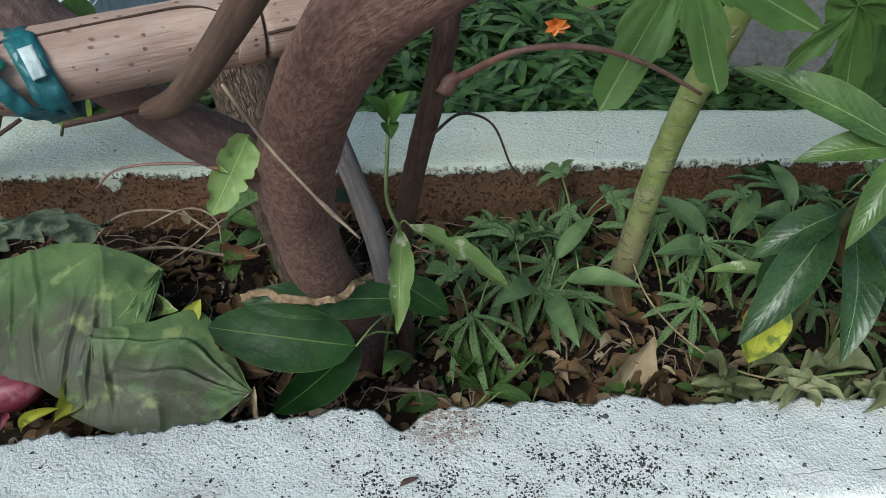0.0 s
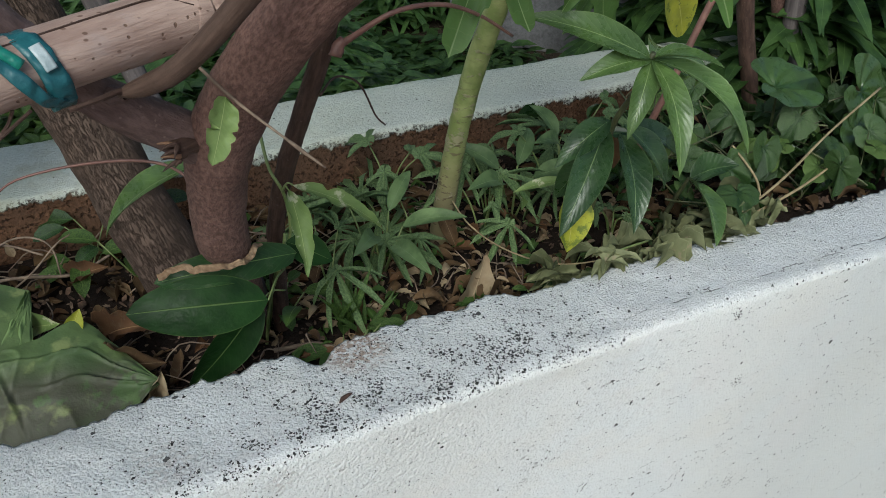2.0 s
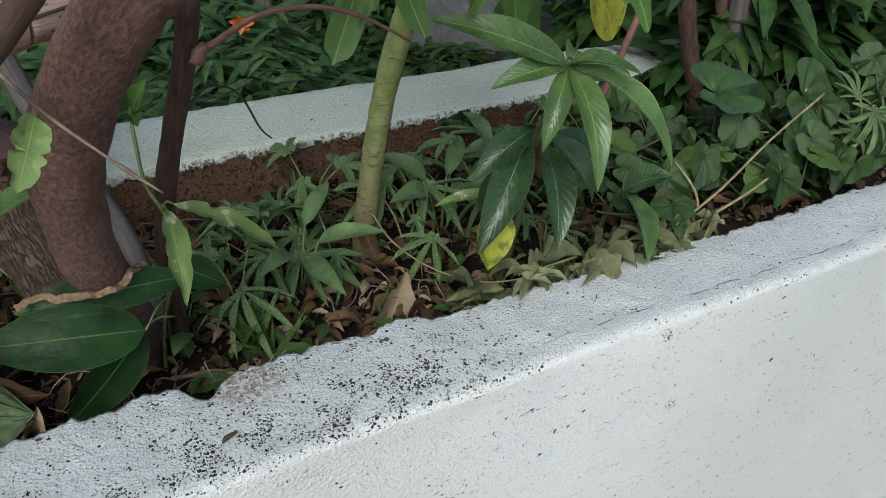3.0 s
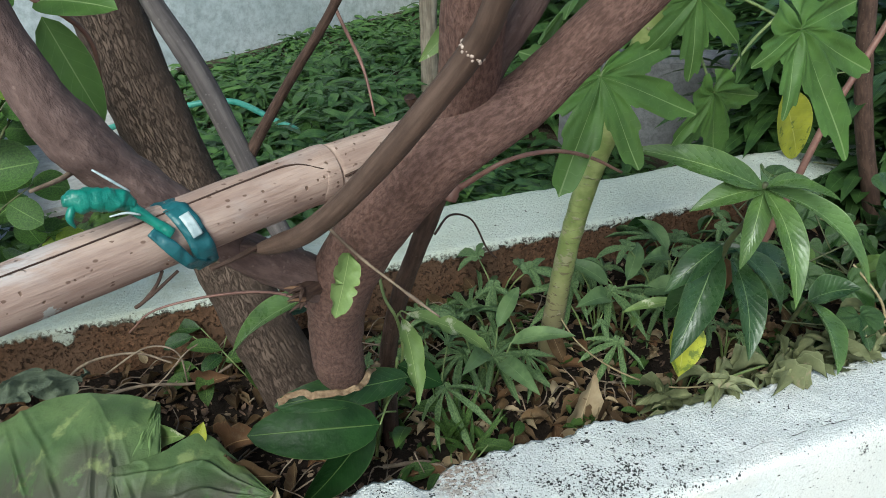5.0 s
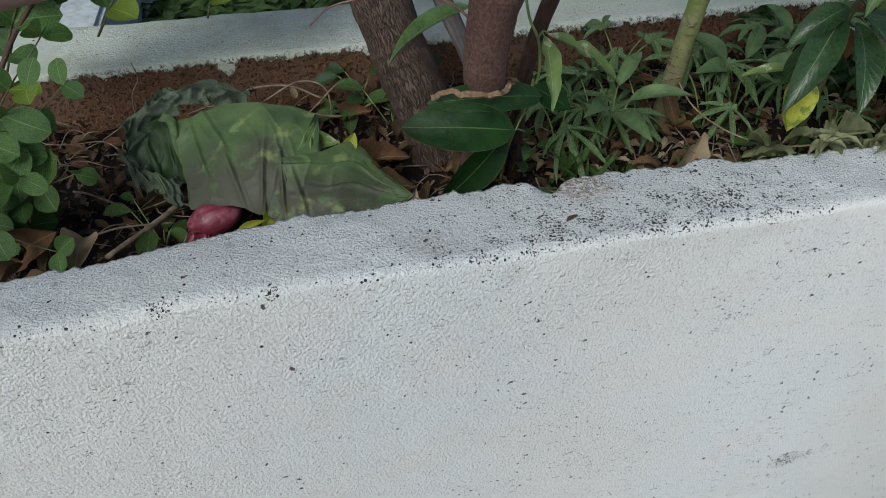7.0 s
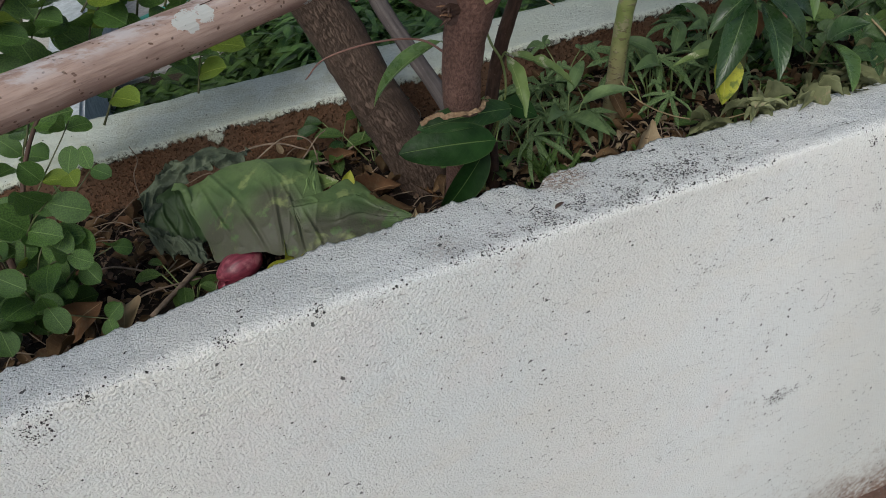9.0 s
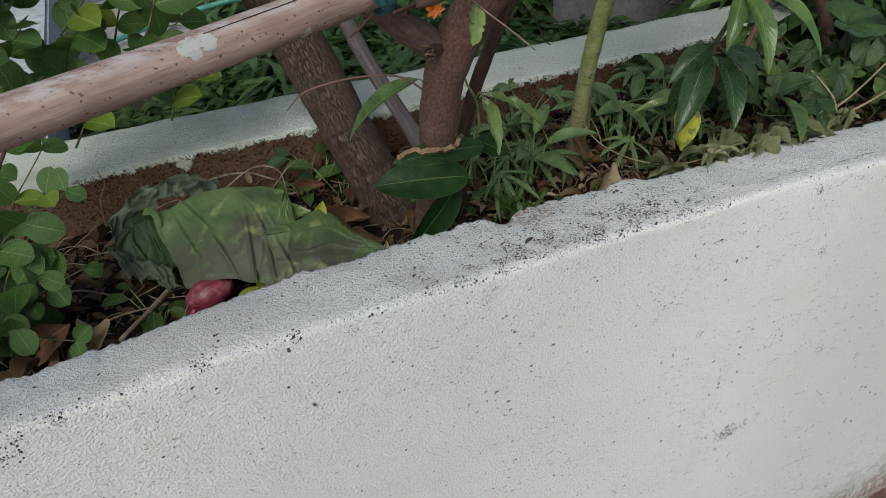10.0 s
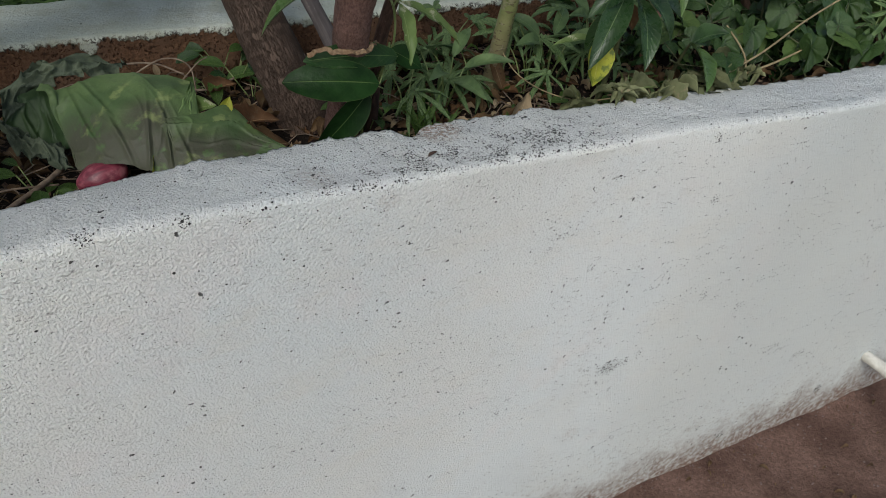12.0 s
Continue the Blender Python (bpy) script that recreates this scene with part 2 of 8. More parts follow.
    shaded_crack = math_node(N, L, "MULTIPLY", shaded_crack, ramp(N, L, xyz.outputs[0], 0.30, 0.42))
    shaded_crack = math_node(N, L, "MULTIPLY", shaded_crack, math_node(N, L, "MULTIPLY", flat, ramp(N, L, noise_tex(N, L, P, 34.0, 3.0), 0.46, 0.58, 0.0, 1.0)))
    col = mix_rgb(N, L, shaded_crack, col, (0.06, 0.055, 0.05))
    L.new(col, B.inputs["Base Color"])
    B.inputs["Roughness"].default_value = 0.9
    B.inputs["Specular IOR Level"].default_value = 0.2
    b1 = bump(N, L, None, math_node(N, L, "SUBTRACT", 1.0, grain), math_node(N, L, "MULTIPLY", sandy, ramp(N, L, up.outputs[2], 0.3, 0.9, 1.0, 0.30)), 0.010)
    sandy_lump = noise_tex(N, L, P, 235.0, 3.0, 0.62)
    b1 = bump(N, L, None, sandy_lump, math_node(N, L, "MULTIPLY", sandy, 1.7), 0.007, b1)
    b2 = bump(N, L, None, noise_tex(N, L, P, 22.0, 4.0), 0.22, 0.007, b1)
    grains = math_node(N, L, "MULTIPLY", ramp(N, L, up.outputs[2], 0.45, 0.85, 0.16, 0.55), noise_tex(N, L, P, 330.0, 4.0, 0.75))
    b2 = bump(N, L, None, math_node(N, L, "MULTIPLY", math_node(N, L, "SUBTRACT", 0.7, cell.outputs["Distance"]), flat), 0.6, 0.0020, b2)
    bump(N, L, B, math_node(N, L, "SUBTRACT", grains, math_node(N, L, "ADD", math_node(N, L, "MULTIPLY", shaded_crack, 2.0), math_node(N, L, "MULTIPLY", nick, 0.6))), 1.0, 0.005, b2)
    return m


def whitewash_back():
    """Lime on top, running down in drips over bare brown blocks."""
    m, N, L, B = material("whitewash_over_block")
    P = coords(N)
    xyz = N.new("ShaderNodeSeparateXYZ")
    L.new(P, xyz.inputs[0])
    pores = voronoi(N, L, P, 250.0)
    grain = noise_tex(N, L, P, 110.0, 5.0, 0.7)
    block = mix_rgb(N, L, ramp(N, L, grain, 0.3, 0.72), (0.082, 0.042, 0.024), (0.250, 0.132, 0.076))
    block = mix_rgb(N, L, ramp(N, L, noise_tex(N, L, P, 7.0, 4.0), 0.35, 0.7), block, (0.145, 0.086, 0.056))
    holes = math_node(N, L, "MULTIPLY", ramp(N, L, math_node(N, L, "ADD", noise_tex(N, L, P, 180.0, 4.0, 0.7), math_node(N, L, "MULTIPLY", pores, -0.10)), 0.46, 0.53), ramp(N, L, noise_tex(N, L, P, 110.0, 3.0), 0.44, 0.60, 0.0, 0.8))
    block = mix_rgb(N, L, holes, block, (0.035, 0.022, 0.016))
    # edge of the lime
    edge = math_node(N, L, "MULTIPLY_ADD", noise_tex(N, L, stretched(N, L, P, 34, 34, 9), 1.0, 5.0, 0.7), 0.050, 0.938)
    edge = math_node(N, L, "MULTIPLY_ADD", xyz.outputs[0], -0.015, edge)
    edge = math_node(N, L, "SUBTRACT", edge, math_node(N, L, "MULTIPLY", blob(N, L, P, (-0.39, 1.0, 0.96), 0.006, 0.016), 0.02))
    edge = math_node(N, L, "ADD", edge, ramp(N, L, xyz.outputs[0], -0.30, -0.05, 0.004, 0.0))
    gap = math_node(N, L, "SUBTRACT", xyz.outputs[2], edge)
    lime = ramp(N, L, gap, -0.002, 0.003)
    tint = noise_tex(N, L, P, 4.0, 5.0)
    white = mix_rgb(N, L, ramp(N, L, tint, 0.35, 0.7), (0.56, 0.60, 0.51), (0.68, 0.71, 0.65))
    white = mix_rgb(N, L, ramp(N, L, noise_tex(N, L, P, 30.0, 6.0, 0.7), 0.5, 0.8, 0.0, 0.5), white, (0.52, 0.55, 0.48))
    geo = N.new("ShaderNodeNewGeometry")
    up = N.new("ShaderNodeSeparateXYZ")
    L.new(geo.outputs["True Normal"], up.inputs[0])
    rim = math_node(N, L, "MULTIPLY", math_node(N, L, "MULTIPLY", ramp(N, L, gap, 0.004, 0.022, 1.0, 0.0), ramp(N, L, up.outputs[2], 0.55, 0.95, 1.0, 0.05)), ramp(N, L, noise_tex(N, L, P, 130.0, 4.0, 0.75), 0.49, 0.55))
    white = mix_rgb(N, L, rim, white, (0.07, 0.06, 0.05))
    mott = ramp(N, L, noise_tex(N, L, P, 170.0, 5.0, 0.75), 0.45, 0.68, 0.0, 0.42)
    old = math_node(N, L, "MULTIPLY", ramp(N, L, xyz.outputs[0], -0.05, 0.35, 0.75, 0.2), ramp(N, L, noise_tex(N, L, P, 16.0, 6.0, 0.7), 0.40, 0.66))
    white = mix_rgb(N, L, old, white, (0.46, 0.47, 0.35))
    white = mix_rgb(N, L, mott, white, (0.40, 0.43, 0.38))
    dots = paint_speckle(N, L, P, [((0.368, 1.082, 0.968), 0.003, 0.003, 1.4), ((0.30, 1.05, 0.97), 0.003, 0.003, 1.4)], 0.09)
    white = mix_rgb(N, L, dots, white, (0.04, 0.035, 0.03))
    L.new(mix_rgb(N, L, lime, block, white), B.inputs["Base Color"])
    B.inputs["Roughness"].default_value = 0.92
    B.inputs["Specular IOR Level"].default_value = 0.15
    rough = math_node(N, L, "SUBTRACT", math_node(N, L, "MULTIPLY", grain, 0.6), holes)
    rough = mix_rgb(N, L, lime, rough, math_node(N, L, "MULTIPLY", noise_tex(N, L, P, 140.0, 5.0, 0.7), 0.55))
    b1 = bump(N, L, None, rough, 1.0, 0.008)
    bump(N, L, B, lime, 0.8, 0.003, b1)
    return m


def earthy(name, dark, light, scale, relief, pebbles=0.0, rough=0.95):
    m, N, L, B = material(name)
    P = coords(N)
    big = noise_tex(N, L, P, scale, 6.0, 0.6)
    fine = noise_tex(N, L, P, scale * 14, 5.0, 0.7)
    col = mix_rgb(N, L, ramp(N, L, big, 0.3, 0.7), dark, light)
    col = mix_rgb(N, L, ramp(N, L, fine, 0.3, 0.75, 0.0, 0.6), col, tuple(c * 0.45 for c in dark))
    if pebbles:
        v = node(N, "TexVoronoi", Scale=scale * 25)
        L.new(P, v.inputs["Vector"])
        s = N.new("ShaderNodeSeparateColor")
        L.new(v.outputs["Color"], s.inputs[0])
        dot = math_node(N, L, "MULTIPLY", math_node(N, L, "LESS_THAN", s.outputs[0], pebbles), ramp(N, L, v.outputs["Distance"], 0.2, 0.35, 1.0, 0.0))
        col = mix_rgb(N, L, dot, col, tuple(min(1.0, c * 2.2) for c in light))
    L.new(col, B.inputs["Base Color"])
    B.inputs["Roughness"].default_value = rough
    B.inputs["Specular IOR Level"].default_value = 0.2
    bump(N, L, B, fine, 0.8, relief)
    return m


def bark(name, dark, light, ridges, relief, spots=None, rough=0.8, fine=1.0, along=0.22, cracks=0.0):
    """Bark on a tube: u runs round it, v along it in metres."""
    m, N, L, B = material(name)
    UV = coords(N, "UV")
    P = coords(N)
    f = noise_tex(N, L, stretched(N, L, UV, ridges, ridges * along, 1.0), 1.0, 5.0, 0.65)
    g = noise_tex(N, L, P, 38.0, 4.0, 0.6)
    col = mix_rgb(N, L, ramp(N, L, f, 0.35, 0.66), dark, light)
    col = mix_rgb(N, L, ramp(N, L, g, 0.4, 0.75, 0.0, 0.35), col, tuple(c * 0.5 for c in dark))
    if cracks:
        f = ramp(N, L, math_node(N, L, "ABSOLUTE", math_node(N, L, "SUBTRACT", f, 0.5)), 0.0, cracks)
        col = mix_rgb(N, L, math_node(N, L, "SUBTRACT", 1.0, f), col, tuple(c * 0.8 for c in dark))
    if spots:
        v = node(N, "TexVoronoi", Scale=260.0)
        L.new(P, v.inputs["Vector"])
        s = N.new("ShaderNodeSeparateColor")
        L.new(v.outputs["Color"], s.inputs[0])
        dot = math_node(N, L, "MULTIPLY", math_node(N, L, "LESS_THAN", s.outputs[0], 0.13), ramp(N, L, v.outputs["Distance"], 0.15, 0.40, 1.0, 0.0))
        col = mix_rgb(N, L, math_node(N, L, "MULTIPLY", dot, 0.5), col, spots)
    L.new(col, B.inputs["Base Color"])
    B.inputs["Roughness"].default_value = rough
    B.inputs["Specular IOR Level"].default_value = 0.25
    b1 = bump(N, L, None, f, 0.9, relief)
    bump(N, L, B, noise_tex(N, L, P, 260.0 * fine, 4.0), 0.4, 0.0012, b1)
    return m


def leaf_material(name, base, dark, vein, veins=9.0, vein_gain=0.6, rough=0.42, glow=0.25, blotch=None, blotch_at=0.62, gloss=0.32, dusty=0.22):
    """A leaf blade: u along it, v across it; midrib, side veins, blotches."""
    m, N, L, B = material(name)
    base, dark, vein = (base[0], base[1], 0.8 * base[2]), (0.75 * dark[0], 0.72 * dark[1], 0.58 * dark[2]), (vein[0], vein[1], 0.85 * vein[2])
    UV = coords(N, "UV")
    P = coords(N)
    s = N.new("ShaderNodeSeparateXYZ")
    L.new(UV, s.inputs[0])
    u, v = s.outputs[0], s.outputs[1]
    away = math_node(N, L, "ABSOLUTE", math_node(N, L, "SUBTRACT", v, 0.5))
    rib = ramp(N, L, away, 0.008, 0.020, 1.0, 0.0)
    wave = math_node(N, L, "FRACT", math_node(N, L, "MULTIPLY", math_node(N, L, "SUBTRACT", u, math_node(N, L, "MULTIPLY", away, 0.42)), veins))
    side = ramp(N, L, math_node(N, L, "ABSOLUTE", math_node(N, L, "SUBTRACT", wave, 0.5)), 0.012, 0.05, 1.0, 0.0)
    lines = math_node(N, L, "MAXIMUM", rib, math_node(N, L, "MULTIPLY", side, vein_gain * 0.5))
    lines = math_node(N, L, "MAXIMUM", lines, ramp(N, L, away, 0.478, 0.492, 0.0, 0.45))
    big = noise_tex(N, L, P, 28.0, 4.0)
    info = N.new("ShaderNodeObjectInfo")
    geo = N.new("ShaderNodeNewGeometry")
    luck = math_node(N, L, "FRACT", math_node(N, L, "ADD", info.outputs["Random"], geo.outputs["Random Per Island"]))
    col = mix_rgb(N, L, ramp(N, L, big, 0.3, 0.7), dark, base)
    col = mix_rgb(N, L, math_node(N, L, "MULTIPLY", luck, 0.5), col, dark)
    col = mix_rgb(N, L, ramp(N, L, noise_tex(N, L, P, 110.0, 3.0, 0.6), 0.42, 0.72, 0.0, 0.22), col, dark)
    col = mix_rgb(N, L, math_node(N, L, "MULTIPLY", lines, 0.75), col, vein)
    dust = ramp(N, L, noise_tex(N, L, P, 60.0, 5.0, 0.7), 0.52, 0.75, 0.0, dusty)
    col = mix_rgb(N, L, dust, col, (0.22, 0.235, 0.155))
    if blotch:
        spot = ramp(N, L, noise_tex(N, L, P, 45.0, 5.0, 0.65), blotch_at, blotch_at + 0.08)
        col = mix_rgb(N, L, spot, col, blotch)
    L.new(col, B.inputs["Base Color"])
    L.new(ramp(N, L, noise_tex(N, L, P, 70.0, 4.0, 0.65), 0.3, 0.7, rough - 0.06, rough + 0.13), B.inputs["Roughness"])
    B.inputs["Specular IOR Level"].default_value = gloss
    fine = noise_tex(N, L, P, 420.0, 3.0)
    quilt = ramp(N, L, math_node(N, L, "ABSOLUTE", math_node(N, L, "SUBTRACT", wave, 0.5)), 0.0, 0.45)
    puff = math_node(N, L, "MULTIPLY_ADD", noise_tex(N, L, P, 55.0, 3.0), 2.0, math_node(N, L, "MULTIPLY", quilt, vein_gain * 0.35))
    b1 = bump(N, L, None, puff, 0.35, 0.002)
    bump(N, L, B, math_node(N, L, "ADD", math_node(N, L, "MULTIPLY", lines, -0.8), math_node(N, L, "MULTIPLY", fine, 0.35)), 0.35, 0.0012, b1)
    t = N.new("ShaderNodeBsdfTranslucent")
    L.new(mix_rgb(N, L, 0.35, col, vein), t.inputs[0])
    mx = N.new("ShaderNodeMixShader")
    mx.inputs[0].default_value = glow
    L.new(B.outputs[0], mx.inputs[1])
    L.new(t.outputs[0], mx.inputs[2])
    L.new(mx.outputs[0], N["Material Output"].inputs[0])
    return m


def plain(name, a, b, scale=30.0, rough=0.6, relief=0.001, fine=6.0):
    m, N, L, B = material(name)
    P = coords(N)
    f = noise_tex(N, L, P, scale, 5.0, 0.6)
    g = noise_tex(N, L, P, scale * fine, 3.0)
    col = mix_rgb(N, L, ramp(N, L, f, 0.35, 0.68), a, b)
    col = mix_rgb(N, L, ramp(N, L, g, 0.5, 0.8, 0.0, 0.35), col, tuple(c * 0.5 for c in a))
    L.new(col, B.inputs["Base Color"])
    B.inputs["Roughness"].default_value = rough
    bump(N, L, B, g, 0.5, relief)
    return m


def bamboo():
    """Weathered tan bamboo with dark flecks and splashes of lime."""
    m, N, L, B = material("bamboo_weathered")
    UV = coords(N, "UV")
    P = coords(N)
    f = noise_tex(N, L, stretched(N, L, UV, 7, 3.0, 1), 1.0, 5.0, 0.6)
    col = mix_rgb(N, L, ramp(N, L, f, 0.3, 0.7), (0.26, 0.175, 0.145), (0.45, 0.335, 0.28))
    fibre = noise_tex(N, L, stretched(N, L, UV, 60, 9, 1), 1.0, 4.0, 0.7)
    col = mix_rgb(N, L, ramp(N, L, fibre, 0.45, 0.75, 0.0, 0.5), col, (0.20, 0.125, 0.095))
    grey = ramp(N, L, noise_tex(N, L, stretched(N, L, UV, 3, 6, 1), 1.0, 4.0), 0.5, 0.72, 0.0, 0.5)
    col = mix_rgb(N, L, grey, col, (0.40, 0.34, 0.32))
    v = node(N, "TexVoronoi", Scale=210.0)
    L.new(mix_rgb(N, L, 0.012, P, noise_tex(N, L, P, 60.0, 2.0, kind="Color"), "ADD"), v.inputs["Vector"])
    s = N.new("ShaderNodeSeparateColor")
    L.new(v.outputs["Color"], s.inputs[0])
    many = ramp(N, L, noise_tex(N, L, P, 12.0, 2.0), 0.35, 0.7, 0.04, 0.30)
    dot = math_node(N, L, "MULTIPLY", math_node(N, L, "LESS_THAN", s.outputs[0], many), ramp(N, L, v.outputs["Distance"], 0.16, 0.3, 1.0, 0.0))
    tiny = node(N, "TexVoronoi", Scale=330.0)
    L.new(stretched(N, L, P, 0.55, 1, 1), tiny.inputs["Vector"])
    s2 = N.new("ShaderNodeSeparateColor")
    L.new(tiny.outputs["Color"], s2.inputs[0])
    tiny_dot = math_node(N, L, "MULTIPLY", math_node(N, L, "LESS_THAN", s2.outputs[0], 0.08), ramp(N, L, tiny.outputs["Distance"], 0.2, 0.42, 1.0, 0.0))
    col = mix_rgb(N, L, math_node(N, L, "MULTIPLY", tiny_dot, 0.75), col, (0.09, 0.048, 0.032))
    col = mix_rgb(N, L, math_node(N, L, "MULTIPLY", dot, 0.8), col, (0.10, 0.055, 0.035))
    xyz = N.new("ShaderNodeSeparateXYZ")
    L.new(P, xyz.inputs[0])
    ridge = math_node(N, L, "SUBTRACT", xyz.outputs[2], math_node(N, L, "MULTIPLY_ADD", xyz.outputs[0], 0.020, 1.3925))
    bleach = math_node(N, L, "MULTIPLY", ramp(N, L, ridge, 0.009, 0.019), ramp(N, L, noise_tex(N, L, stretched(N, L, P, 22, 60, 60), 1.0, 5.0, 0.7), 0.42, 0.58, 0.0, 0.75))
    col = mix_rgb(N, L, math_node(N, L, "MULTIPLY", bleach, ramp(N, L, xyz.outputs[0], -0.22, -0.28)), col, (0.50, 0.47, 0.47))
    lime = math_node(N, L, "MAXIMUM", blob(N, L, P, (-0.371, 0.326, 1.398), 0.005, 0.015), math_node(N, L, "MAXIMUM", blob(N, L, P, (-0.262, 0.365, 1.371), 0.003, 0.012), blob(N, L, P, (-0.357, 0.332, 1.397), 0.004, 0.013)))
    lime = math_node(N, L, "GREATER_THAN", math_node(N, L, "ADD", lime, math_node(N, L, "MULTIPLY", noise_tex(N, L, P, 85.0, 5.0, 0.75), 3.0)), 2.2)
    col = mix_rgb(N, L, math_node(N, L, "MULTIPLY", lime, 0.85), col, (0.47, 0.50, 0.48))
    L.new(col, B.inputs["Base Color"])
    B.inputs["Roughness"].default_value = 0.75
    B.inputs["Specular IOR Level"].default_value = 0.2
    b1 = bump(N, L, None, math_node(N, L, "ADD", f, math_node(N, L, "MULTIPLY", fibre, 0.4)), 0.7, 0.003)
    bump(N, L, B, math_node(N, L, "SUBTRACT", lime, dot), 0.6, 0.0012, b1)
    return m


